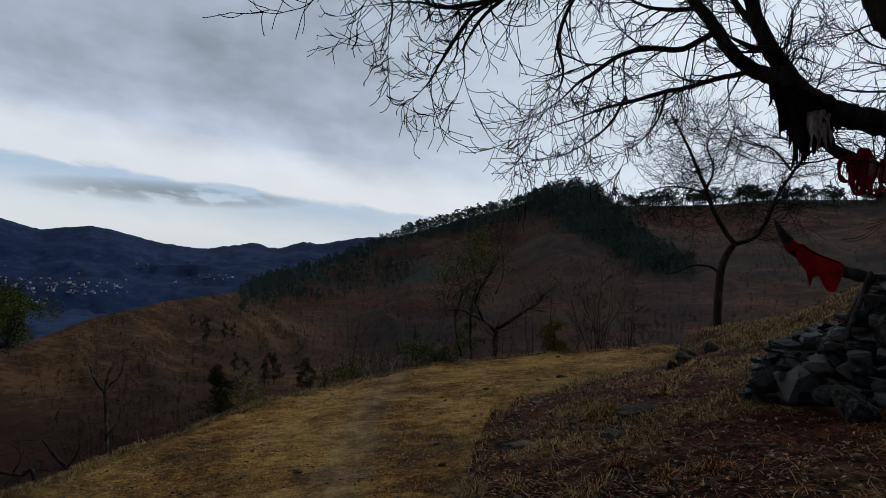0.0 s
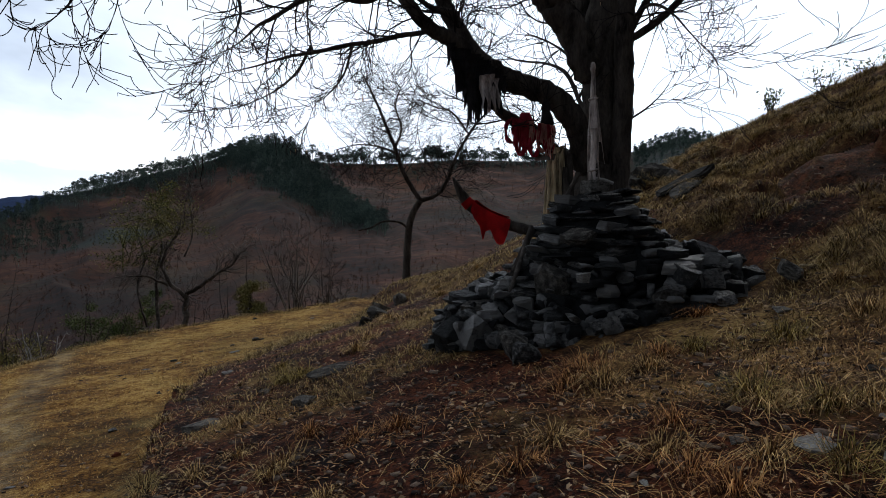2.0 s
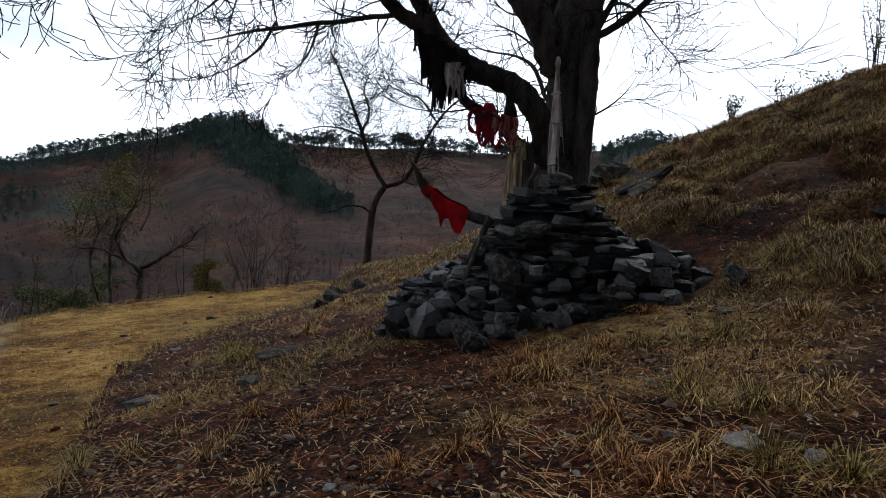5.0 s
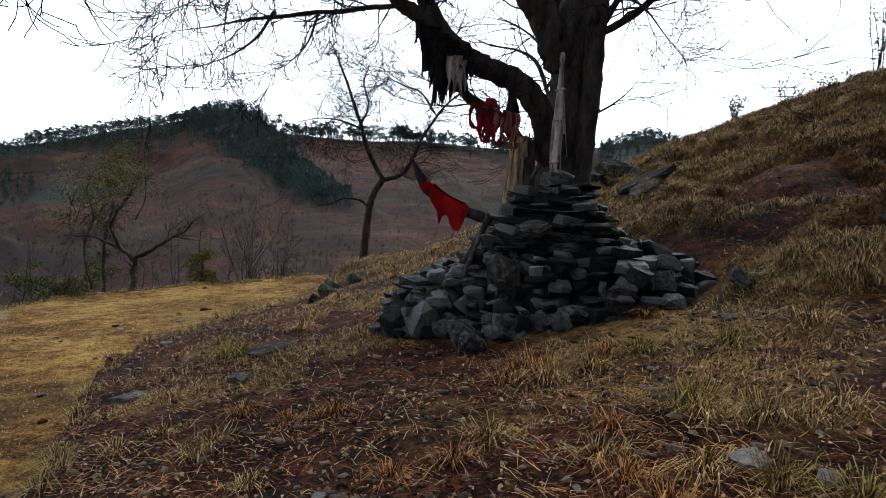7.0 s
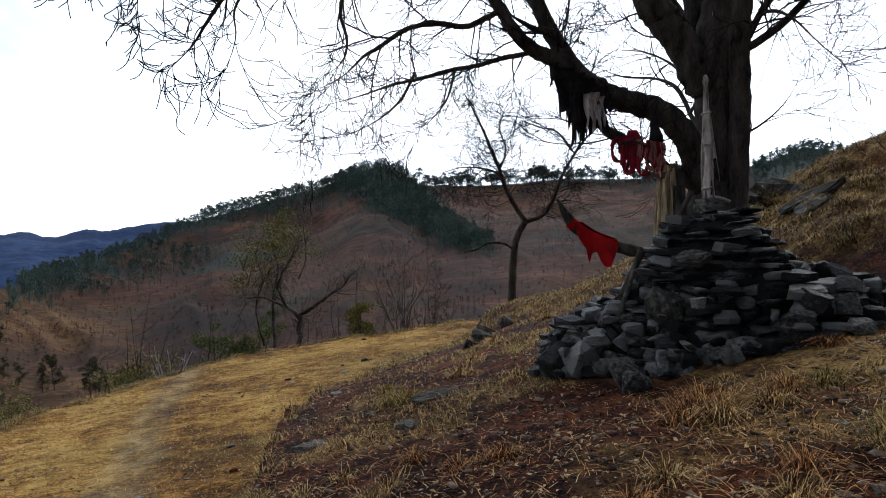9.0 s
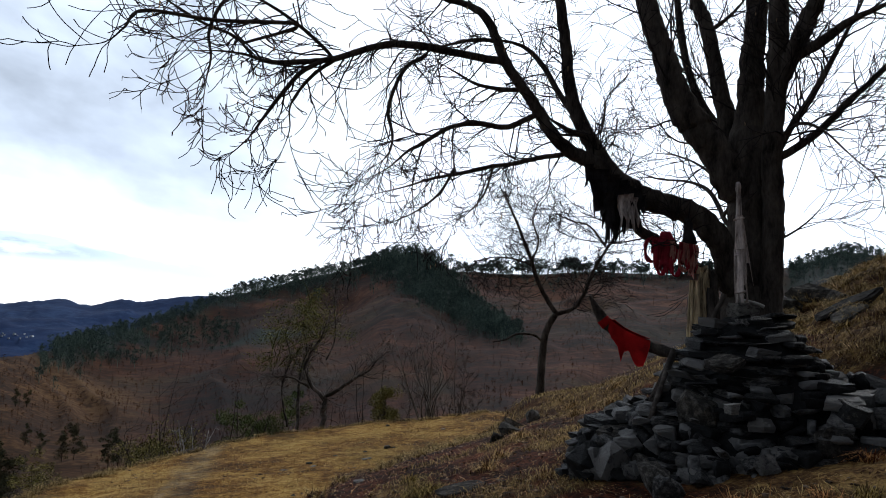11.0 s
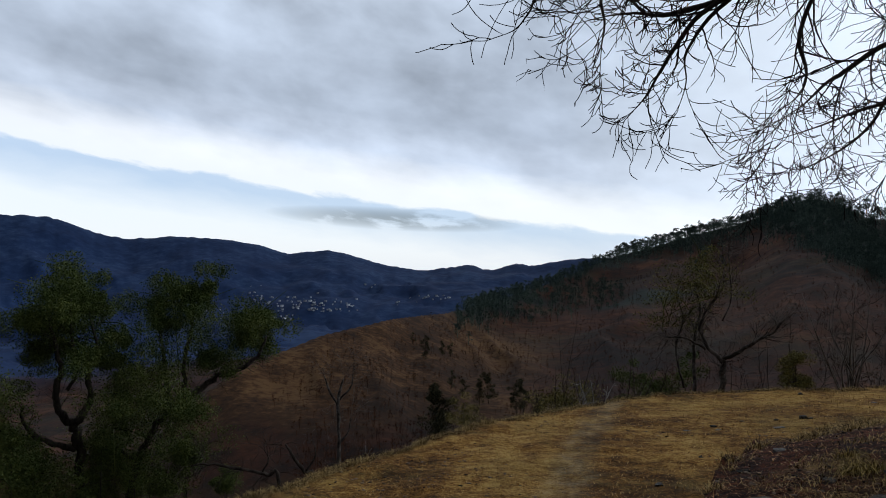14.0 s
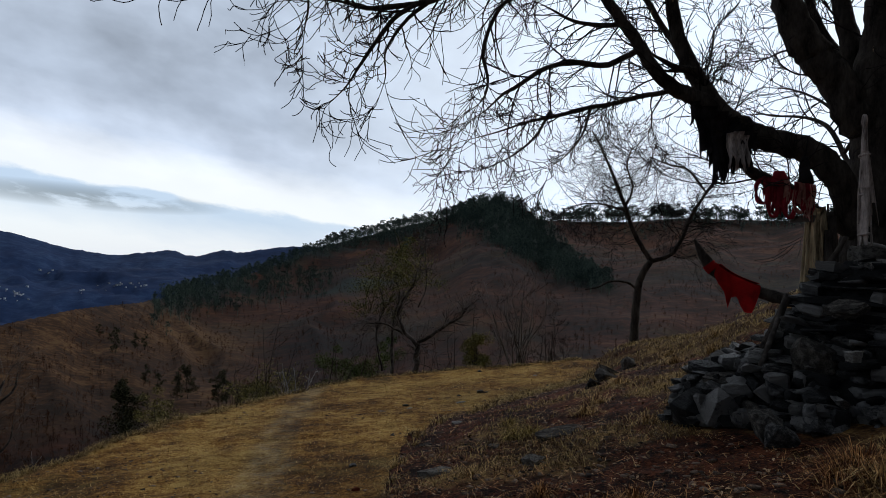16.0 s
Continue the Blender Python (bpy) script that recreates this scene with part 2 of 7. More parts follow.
M_WALL = stuff_mat("whitewash", (0.30, 0.32, 0.36), (0.85, 0.86, 0.88), 0.05, 0.9, 0.0, 0.3, 0.6, "object")
M_ROOF = stuff_mat("metal_roof", (0.16, 0.18, 0.22), (0.42, 0.45, 0.50), 0.05, 0.7, 0.0, 0.3, 0.8, "object")


def ground_mat():
    """Soil, mown straw, scrub, forest floor and a haze-tinted far range, laid out by the zones of the land."""
    m = bpy.data.materials.new("hill_ground")
    m.use_nodes = True
    n, l = m.node_tree.nodes, m.node_tree.links
    bs = n["Principled BSDF"]
    tc = n.new("ShaderNodeTexCoord").outputs["Object"]

    def noi(scale, detail=5, rough=0.6, stretch=(1, 1, 1), rot=0.0):
        mp = n.new("ShaderNodeMapping")
        mp.inputs["Scale"].default_value = stretch
        mp.inputs["Rotation"].default_value = (0, 0, rot)
        l.new(tc, mp.inputs[0])
        t = n.new("ShaderNodeTexNoise")
        t.inputs["Scale"].default_value, t.inputs["Detail"].default_value, t.inputs["Roughness"].default_value = scale, detail, rough
        l.new(mp.outputs[0], t.inputs["Vector"])
        return t.outputs[0]

    def ramp(fac, *stops):
        r = n.new("ShaderNodeValToRGB")
        e = r.color_ramp.elements
        while len(e) < len(stops):
            e.new(0.5)
        for k, (p, c) in enumerate(stops):
            e[k].position, e[k].color = p, (*c, 1)
        l.new(fac, r.inputs[0])
        return r.outputs[0]

    def mix(fac, a, b, mode="MIX"):
        x = n.new("ShaderNodeMix")
        x.data_type, x.blend_type = "RGBA", mode
        for k, v in ((0, fac), (6, a), (7, b)):
            if isinstance(v, (int, float)):
                x.inputs[k].default_value = v
            else:
                l.new(v, x.inputs[k])
        return x.outputs[2]

    def soft(*fs):
        """the mean of several noises"""
        o = fs[0]
        for f in fs[1:]:
            a = n.new("ShaderNodeMath")
            a.operation = "ADD"
            l.new(o, a.inputs[0])
            l.new(f, a.inputs[1])
            o = a.outputs[0]
        d = n.new("ShaderNodeMath")
        d.operation = "DIVIDE"
        l.new(o, d.inputs[0])
        d.inputs[1].default_value = len(fs)
        return d.outputs[0]

    zone = n.new("ShaderNodeAttribute")
    zone.attribute_name = "zone"
    zs = n.new("ShaderNodeSeparateColor")
    l.new(zone.outputs["Color"], zs.inputs[0])
    land = n.new("ShaderNodeAttribute")
    land.attribute_name = "land"
    ls = n.new("ShaderNodeSeparateColor")
    l.new(land.outputs["Color"], ls.inputs[0])
    soil = ramp(soft(noi(2.5), noi(14), noi(55, 3)), (0.43, (0.0045, 0.0015, 0.0008)), (0.5, (0.034, 0.0085, 0.0036)), (0.58, (0.135, 0.038, 0.014)))
    turf = ramp(soft(noi(1.6), noi(9), noi(40, 4, 0.7)), (0.42, (0.020, 0.008, 0.0035)), (0.5, (0.10, 0.050, 0.017)), (0.58, (0.31, 0.19, 0.065)))
    hay = ramp(soft(noi(0.7), noi(4.5, 6, 0.7), noi(26, 5, 0.8), noi(60, 4, 0.8)), (0.448, (0.040, 0.018, 0.005)), (0.485, (0.160, 0.070, 0.014)), (0.515, (0.270, 0.133, 0.027)), (0.55, (0.50, 0.31, 0.09)))
    aftermath = ramp(soft(noi(3.0, 5, 0.7), noi(22, 5, 0.8)), (0.44, (0.040, 0.026, 0.008)), (0.5, (0.165, 0.105, 0.026)), (0.56, (0.36, 0.26, 0.08)))
    hay = mix(ramp(soft(noi(0.45, 4, 0.6), noi(1.7, 5, 0.65)), (0.48, (0, 0, 0)), (0.57, (0.32, 0.32, 0.32))), hay, aftermath)
    verge = ramp(soft(noi(2.2), noi(11, 5, 0.7), noi(45, 4, 0.75)), (0.42, (0.045, 0.032, 0.019)), (0.5, (0.185, 0.142, 0.078)), (0.58, (0.42, 0.36, 0.24)))
    scrub = ramp(soft(noi(0.006, 3), noi(0.03, 6, 0.7), noi(0.22, 6, 0.75)), (0.435, (0.009, 0.005, 0.0035)), (0.48, (0.028, 0.0096, 0.0046)), (0.52, (0.050, 0.0166, 0.0076)), (0.57, (0.100, 0.040, 0.019)))
    olive = ramp(soft(noi(0.05, 5, 0.7), noi(0.3, 5, 0.75)), (0.42, (0.012, 0.011, 0.007)), (0.5, (0.031, 0.023, 0.011)), (0.58, (0.07, 0.05, 0.024)))
    patch = ramp(soft(noi(0.008, 5, 0.65), noi(0.035, 5, 0.7)), (0.49, (0, 0, 0)), (0.57, (0.55, 0.55, 0.55)))
    scrub = mix(patch, scrub, olive)
    gold = ramp(soft(noi(0.03), noi(0.16, 6, 0.7), noi(0.8, 5, 0.7)), (0.43, (0.022, 0.011, 0.005)), (0.5, (0.060, 0.027, 0.010)), (0.57, (0.13, 0.068, 0.026)))
    wood = ramp(soft(noi(0.02), noi(0.12, 6, 0.7), noi(0.5, 5, 0.7)), (0.42, (0.006, 0.010, 0.009)), (0.5, (0.013, 0.020, 0.017)), (0.58, (0.028, 0.036, 0.027)))
    # far forest with the blue haze of distance mixed into its colour
    far_haze = ramp(soft(noi(0.0022, 6, 0.6), noi(0.009, 6, 0.7), noi(0.03, 5, 0.7)), (0.42, (0.009, 0.023, 0.072)), (0.5, (0.015, 0.036, 0.100)), (0.58, (0.030, 0.060, 0.138)))
    col = mix(zs.outputs[0], soil, hay)
    col = mix(zone.outputs["Alpha"], col, verge)
    col = mix(zs.outputs[1], col, turf)
    col = mix(zs.outputs[2], col, scrub)
    col = mix(ls.outputs[0], col, gold)
    col = mix(ls.outputs[1], col, wood)
    col = mix(ls.outputs[2], col, far_haze)
    l.new(col, bs.inputs["Base Color"])
    bs.inputs["Roughness"].default_value = 0.95
    bs.inputs["Specular IOR Level"].default_value = 0.1
    bp = n.new("ShaderNodeBump")
    bp.inputs["Strength"].default_value, bp.inputs["Distance"].default_value = 0.9, 0.04
    l.new(soft(noi(4), noi(22, 4, 0.7), noi(70, 3, 0.7)), bp.inputs["Height"])
    l.new(bp.outputs[0], bs.inputs["Normal"])
    return m


M_GROUND = ground_mat()


# ---------------------------------------------------------------- the land
def hash2(ix, iy, seed):
    h = np.sin(ix * 127.1 + iy * 311.7 + seed * 74.7) * 43758.5453
    return h - np.floor(h)


def value_noise(x, y, seed=0):
    ix, iy = np.floor(x), np.floor(y)
    fx, fy = x - ix, y - iy
    ux, uy = fx * fx * (3 - 2 * fx), fy * fy * (3 - 2 * fy)
    a, b = hash2(ix, iy, seed), hash2(ix + 1, iy, seed)
    c, d = hash2(ix, iy + 1, seed), hash2(ix + 1, iy + 1, seed)
    return (a + (b - a) * ux) * (1 - uy) + (c + (d - c) * ux) * uy - 0.5


def fbm(x, y, octaves=4, seed=0):
    out, amp = 0.0, 1.0
    for k in range(octaves):
        out = out + amp * value_noise(x, y, seed + 7 * k)
        x, y, amp = x * 2.03 + 11.3, y * 2.03 - 5.7, amp * 0.5
    return out


def ss(a, b, x):
    u = np.clip((x - a) / (b - a), 0, 1)
    return u * u * (3 - 2 * u)


def softplus(x, k=1.0):
    return np.logaddexp(0, x / k) * k


# by direction (degrees right of +y): how far the mown terrace reaches, and where its upper bank runs
EDGE_AZ, EDGE_R = [-180, -75, -60, -31, -20.8, -10, 0, 13, 25, 60, 180], [4.5, 4.8, 5.4, 7.9, 10.1, 13.3, 16.3, 18.0, 19.5, 26, 20]
BANK_AZ, BANK_R = [-180, -90, -45, -20, -2.7, 0, 1.5, 2.4, 3.3, 4.3, 6.2, 8, 10.2, 11.5, 15, 17.2, 19.9, 22, 25, 32, 45, 180], [1.6, 1.6, 1.7, 2.2, 3.2, 3.7, 4.2, 5.1, 6.1, 7.0, 8.0, 8.7, 9.3, 9.7, 10.8, 11.8, 13.6, 15.5, 17.5, 22, 30, 30]
# the near crest across the valley: its height in degrees above the eye, and its distance
CREST_AZ = [-180, -70, -41, -38, -34.7, -28, -23, -18, -14, -8.4, -3.6, 1, 5.4, 7.9, 9.5, 11.4, 12.8, 14.5, 18.8, 27.8, 36, 41, 44.5, 48, 55, 75, 180]
CREST_EL = [-14, -15, -13, -10.3, -8.0, -5.5, -4.3, -3.8, -2.8, -0.9, 1.1, 2.4, 3.4, 4.3, 5.0, 5.2, 4.7, 3.6, 3.55, 3.8, 3.7, 4.1, 5.4, 4.6, 3, 2, -8]
CREST_D = [90, 90, 100, 108, 120, 145, 170, 230, 330, 470, 590, 650, 650, 650, 650, 650, 650, 690, 720, 740, 740, 800, 850, 850, 800, 700, 200]
FAR_AZ = [-180, -75, -56, -49.6, -47.4, -45.3, -43.3, -40.1, -36, -33.4, -31, -27.6, -25.5, -22.7, -19.7, -15.8, -13.7, -11.7, -10.3, -7.4, 0, 20, 60, 180]
FAR_EL = [2, 2.8, 3.6, 4.0, 3.6, 2.8, 2.4, 2.6, 2.35, 2.0, 1.25, 1.55, 1.1, 0.2, -0.2, 0.35, -0.05, 0.5, 0.3, 0.8, 1.0, 1.0, 1.5, 2]
EYE_Z = 1.55


def near_hill(x, y):
    """The hillside with the footpath, the cairn and the slope beyond it."""
    yl = np.minimum(y, 6.0)
    z = 0.38 + 0.24 * x - 0.08 * yl + 0.33 * ss(3.7, 4.9, x + 0.25 * fbm(x * 0.9, y * 0.9, 2, 3)) + 0.024 * np.maximum(x - 3.5, 0) ** 2 - 0.23 * softplus(y - 6.2, 0.4)
    z = np.where(x < 0, 0.38 + 0.14 * x - 0.08 * yl - 0.23 * softplus(y - 6.2, 0.4), z)
    u = 0.87 * x + 0.49 * y
    az = np.degrees(np.arctan2(x, y))
    rr = np.hypot(x, y)
    z = z + ss(8.0, 11.5, rr) * (0.15 * np.exp(-((az - 48.0) / 5.5) ** 2) - 0.14 * np.exp(-((az - 28.0) / 4.0) ** 2))
    z = z - 0.95 * softplus(u - 13.2, 0.8) - 0.01 * np.maximum(u - 20, 0)
    return np.maximum(z, -18.0)


def terrace(x, y):
    return -0.25 - 0.065 * y + 0.06 * x + 0.05 * fbm(x * 0.35, y * 0.35, 3, 5) + 0.035 * fbm(x * 1.6, y * 2.6, 3, 15)


def land_parts(x, y):
    r = np.hypot(x, y) + 1e-6
    az = np.degrees(np.arctan2(x, y))
    edge = np.interp(az, EDGE_AZ, EDGE_R) * (1 + 0.02 * fbm(az * 0.35, az * 0 + 3.1, 3, 9))
    bank = np.interp(az, BANK_AZ, BANK_R) * (1 + 0.05 * fbm(az * 0.22, r * 0.15, 3, 4))
    bank = bank + 0.32 * fbm(x * 1.5, y * 1.5, 3, 57) * ss(2.2, 3.2, r)
    return r, az, edge, bank


def ground_height(x, y):
    x, y = np.asarray(x, float), np.asarray(y, float)
    r, az, edge, bank = land_parts(x, y)
    # near: the platform stands over the terrace, with a worn bank between
    plat = ss(0.38, -0.25, r - bank + 0.30 * fbm(x * 2.2, y * 2.2, 3, 18)) * 0.8 + ss(0.7, -0.7, r - bank) * 0.2
    hill, terr = near_hill(x, y), terrace(x, y)
    up_here = np.maximum(hill, terr)
    rough = 0.035 * fbm(x * 1.7, y * 1.7, 4, 1) + 0.016 * fbm(x * 9, y * 9, 3, 2)
    step = near_hill(x, y) * 2.3 + 1.4 * fbm(x * 0.5, y * 0.5, 3, 16)
    lumps = (0.36 * np.maximum(fbm(x * 0.95 + 4, y * 0.95, 3, 6), 0) + 0.10 * fbm(x * 2.6, y * 2.6, 3, 19) + 0.16 * (ss(0.25, 0.75, step - np.floor(step)) - (step - np.floor(step))) * ss(16, 11, r)) * ss(3.9, 5.6, x) * (0.25 + 0.75 * ss(12.0, 9.0, r)) + 0.20 * ss(0.9, 0.0, np.abs(r - bank)) * fbm(x * 1.8, y * 1.8, 4, 8)
    terr = terr + 0.06 * ss(1.2, 0.1, np.abs(r - edge + 0.4)) * (0.6 + fbm(x * 1.2, y * 1.2, 3, 12))
    near = terr * (1 - plat) + up_here * plat + rough * (0.45 + 0.55 * plat) + lumps - 0.15 * hollows(x, y) * ss(13.0, 10.0, r)
    # far: down into the valley, up to the crest across it, and the blue range behind
    ce, cd, fe = np.interp(az, CREST_AZ, CREST_EL), np.interp(az, CREST_AZ, CREST_D), np.interp(az, FAR_AZ, FAR_EL) + 0.10 * fbm(az * 2.6, az * 0, 3, 26)
    left = ss(-8, -16, az)
    lr = np.log(r)
    ve = np.interp(az, [-70, -40, -30, 0, 15, 25, 60], [-24, -24, -21, -16, -13, -11, -12])
    knots_r = [edge * 1.05, edge * 1.8, np.full_like(r, 58.0), cd * 0.55, cd, cd * 1.35, np.full_like(r, 1500.0), np.full_like(r, 2050.0), np.full_like(r, 2700.0), np.full_like(r, 3500.0), np.full_like(r, 5200.0)]
    p = (np.log(cd * 0.55) - math.log(58.0)) / np.maximum(np.log(cd) - math.log(58.0), 0.1)
    p = np.clip(p, 0.05, 0.95)
    face = ve + (ce - ve) * p ** 0.9
    knots_e = [np.full_like(r, -20.0), np.full_like(r, -27.0), ve, face, ce, np.minimum(ce - 2.5, -6.0 * left + (ce - 2.0) * (1 - left)),
               -6.5 * left - 3.0 * (1 - left), -4.6 + 0 * r, -1.7 * left - 2.4 * (1 - left), fe, fe - 1.5]
    e = np.full_like(r, -20.0)
    for a in range(len(knots_r) - 1):
        la, lb = np.log(knots_r[a]), np.log(np.maximum(knots_r[a + 1], knots_r[a] * 1.01))
        u = np.clip((lr - la) / (lb - la), 0, 1)
        inside = lr >= la
        e = np.where(inside, knots_e[a] + (knots_e[a + 1] - knots_e[a]) * u, e)
    relief = fbm(x / 70, y / 70, 4, 21) * 0.003 + fbm(x / 190, y / 190, 4, 22) * 0.012 - np.abs(fbm(az / 6.0 + 1.6 * fbm(x / 160, y / 160, 3, 24), lr * 1.6, 3, 25)) * 0.030 + np.abs(fbm(x / 620, y / 620, 4, 23)) * 0.022 * ss(900, 1600, r)
    on_crest = np.exp(-((lr - np.log(cd)) / 0.14) ** 2) + np.exp(-((lr - math.log(3500)) / 0.16) ** 2)
    far = EYE_Z + r * np.tan(np.radians(e)) + r * relief * (1 - 0.85 * np.clip(on_crest, 0, 1)) * ss(40, 120, r)
    reach = np.where(az > 22, edge + (az - 22) * 0.3, edge)
    w = ss(1.0, 1.5, r / reach)
    down = 0.55 * np.maximum(r - reach, 0) * ss(-180, -30, az)
    return (near - down * (1 - w)) * (1 - w) + far * w


def hollows(x, y):
    """Bare dark hollows between the grass mats of the slope."""
    return ss(-0.06, 0.12, fbm(x * 2.0, y * 0.9, 4, 52)) * ss(4.1, 4.8, x)


def gz(x, y):
    return float(ground_height(np.array([x], float), np.array([y], float))[0])


def wooded(a, e):
    """The pine wood over the hilltop and down its right-hand gully, by direction and height."""
    left, right = 5.6 + np.maximum(4.3 - e, -1) * 1.9, 14.6 + np.maximum(3.4 - e, -0.5) * 0.7 + np.maximum(0.5 - e, 0) * 0.9
    return ss(-2.6, 2.4, a - left) * ss(-1.4, 1.2, right - a) * ss(-3.6, -0.6, e)


class Geo:
    """Gathers vertices and faces for one mesh."""

    def __init__(self):
        self.v, self.f, self.blocks, self.n = [], [], [], 0

    def add(self, verts, faces):
        verts = np.asarray(verts, float)
        self.v.append(verts)
        self.f.extend([tuple(i + self.n for i in f) for f in faces])
        self.n += len(verts)

    def many(self, verts, faces):
        """verts (count, k, 3); the same faces for each piece"""
        c, k = verts.shape[:2]
        self.v.append(verts.reshape(-1, 3))
        for f in faces:
            self.blocks.append((np.arange(c) * k)[:, None] + np.array(f)[None] + self.n)
        self.n += c * k

    def tube(self, pts, radii, sides=6, knobs=0.0, seed=0):
        pts = np.asarray(pts, float)
        rng = np.random.default_rng(seed)
        d = np.gradient(pts, axis=0)
        d /= np.linalg.norm(d, axis=1, keepdims=True) + 1e-9
        ref = np.array([0.31, 0.83, 0.46])
        a = np.cross(d, ref)
        a /= np.linalg.norm(a, axis=1, keepdims=True) + 1e-9
        b = np.cross(d, a)
        th = np.arange(sides) * 2 * np.pi / sides
        rr = np.asarray(radii, float)[:, None] * (1 + knobs * rng.uniform(-1, 1, (len(pts), sides)))
        ring = pts[:, None] + rr[..., None] * (np.cos(th)[None, :, None] * a[:, None] + np.sin(th)[None, :, None] * b[:, None])
        n = len(pts)
        fs = [(i * sides + j, i * sides + (j + 1) % sides, (i + 1) * sides + (j + 1) % sides, (i + 1) * sides + j) for i in range(n - 1) for j in range(sides)]
        fs += [tuple(range(sides))[::-1], tuple((n - 1) * sides + j for j in range(sides))]
        self.add(ring.reshape(-1, 3), fs)

    def mesh(self, name, mat, smooth=False):
        me = bpy.data.meshes.new(name)
        if self.v:
            co = np.concatenate(self.v)
            loops = [np.fromiter((i for f in self.f for i in f), np.int32)] + [b.ravel().astype(np.int32) for b in self.blocks]
            sizes = [np.array([len(f) for f in self.f], np.int32)] + [np.full(len(b), b.shape[1], np.int32) for b in self.blocks]
            loops, sizes = np.concatenate(loops), np.concatenate(sizes)
            me.vertices.add(len(co))
            me.vertices.foreach_set("co", co.astype(np.float32).ravel())
            me.loops.add(len(loops))
            me.loops.foreach_set("vertex_index", loops)
            me.polygons.add(len(sizes))
            me.polygons.foreach_set("loop_start", np.concatenate([[0], np.cumsum(sizes)[:-1]]).astype(np.int32))
            me.update(calc_edges=True)
        me.materials.append(mat)
        if smooth:
            me.polygons.foreach_set("use_smooth", [True] * len(me.polygons))
        me.update()
        return me


def part(name, geo, mat, parent=None, label="", smooth=False):
    ob = new(name, geo.mesh(name, mat, smooth) if isinstance(geo, Geo) else geo)
    if parent is not None:
        ob.parent = parent
    if label:
        ob["label"] = label
    return ob


def thing(name, x, y, z, label, category, group="", kind=""):
    e = new(name)
    e.location = (x, y, z)
    e.empty_display_size = 0.1
    return tagged(e, label, category, group, kind)


def spline(pts, per=5):
    """A smooth line through points of any dimension."""
    p = np.asarray(pts, float)
    q = np.vstack([2 * p[0] - p[1], p, 2 * p[-1] - p[-2]])
    out = []
    for i in range(1, len(q) - 2):
        for t in np.arange(per) / per:
            a, b, c, d = q[i - 1], q[i], q[i + 1], q[i + 2]
            out.append(0.5 * (2 * b + (c - a) * t + (2 * a - 5 * b + 4 * c - d) * t * t + (3 * b - a - 3 * c + d) * t ** 3))
    out.append(p[-1])
    return np.array(out)


# one sheet of ground, in rings round the path out to the horizon
cols = np.radians(np.concatenate([np.arange(-64, 80, 0.26), np.arange(80, 296, 3.0)]))
rings = np.concatenate([np.geomspace(0.5, 2.0, 14)[:-1], np.geomspace(2.0, 22, 215)[:-1], np.geomspace(22, 130, 60)[:-1], np.geomspace(130, 900, 95)[:-1], np.geomspace(900, 4800, 75)])
AZ, RR = np.meshgrid(cols, rings, indexing="ij")
GX, GY = RR * np.sin(AZ), RR * np.cos(AZ)
GZ = ground_height(GX, GY)
nc, nr = AZ.shape
verts = np.stack([GX, GY, GZ], -1).reshape(-1, 3)
ids = np.arange(nc * nr).reshape(nc, nr)
nxt = np.roll(ids, -1, axis=0)
quads = np.stack([ids[:, :-1], ids[:, 1:], nxt[:, 1:], nxt[:, :-1]], -1).reshape(-1, 4)
centre = len(verts)
verts = np.vstack([verts, [[0, 0, gz(0.0, 0.0)]]])
me = bpy.data.meshes.new("ground")
fan = [(centre, int(ids[i, 0]), int(nxt[i, 0])) for i in range(nc)]
me.from_pydata(verts.tolist(), [], [tuple(q) for q in quads[:, ::-1].tolist()] + [f[::-1] for f in fan])
me.polygons.foreach_set("use_smooth", [True] * len(me.polygons))
ground = tagged(new("ground", me), "dry hillside of straw, bare soil and scrub falling to a valley", "ground", kind="structure")
me.materials.append(M_GROUND)
x, y = verts[:, 0], verts[:, 1]
r, azd, edge, bank = land_parts(x, y)
n1, n2, n3 = fbm(x * 1.1, y * 1.1, 4, 31), fbm(x / 60, y / 60, 5, 32), fbm(x / 16, y / 16, 4, 33)
eld = np.degrees(np.arctan2(verts[:, 2] - EYE_Z, r))
field = ss(0.1, 0.8, r - bank + 0.9 * n1) * ss(1.25, 1.0, r / edge)
turf = ss(-0.02, 0.3, n1 + 0.36 * ss(3.8, 5.0, x) + 0.2 * ss(4.1, 4.7, x) * ss(3.0, 4.0, y) - 0.06 + 0.25 * ss(8, 10, r) - 0.5 * ss(0.5, 0.1, np.abs(r - bank)) * ss(14, 6, azd)) * (1 - field)
pits = hollows(x, y)
turf = turf * (1 - 0.85 * pits)
scrub = ss(1.0, 1.2, r / edge) * ss(26, 14, azd) + ss(16, 24, r) * (1 - ss(26, 14, azd))
gold = np.clip(ss(45, 80, r) * ss(420, 240, r) * ss(-6, -13, azd) * ss(-0.35, 0.25, n2 + 0.3 * ss(-16, -26, azd)) * ss(-15, -10, eld) + 0.55 * ss(300, 400, r) * ss(0.12, 0.4, n2) * ss(800, 600, r) * ss(2, 0.5, eld), 0, 1)
wooded_here = wooded(azd + 1.6 * n2, eld + 0.8 * n3) * ss(180, 260, r) * ss(900, 760, r)
slope_left = ss(200, 320, r) * ss(6, 3, azd) * ss(0, 0.25, n2 + 0.45 - 0.15 * np.maximum(np.interp(azd, CREST_AZ, CREST_EL) - eld, 0)) * (r < 1200)
wood = np.clip(wooded_here + slope_left + ss(40, 42, azd) * ss(520, 640, r) * ss(1.0, 2.4, eld + 0.5 * n3), 0, 1) * (azd > -22) * (r < 1200)
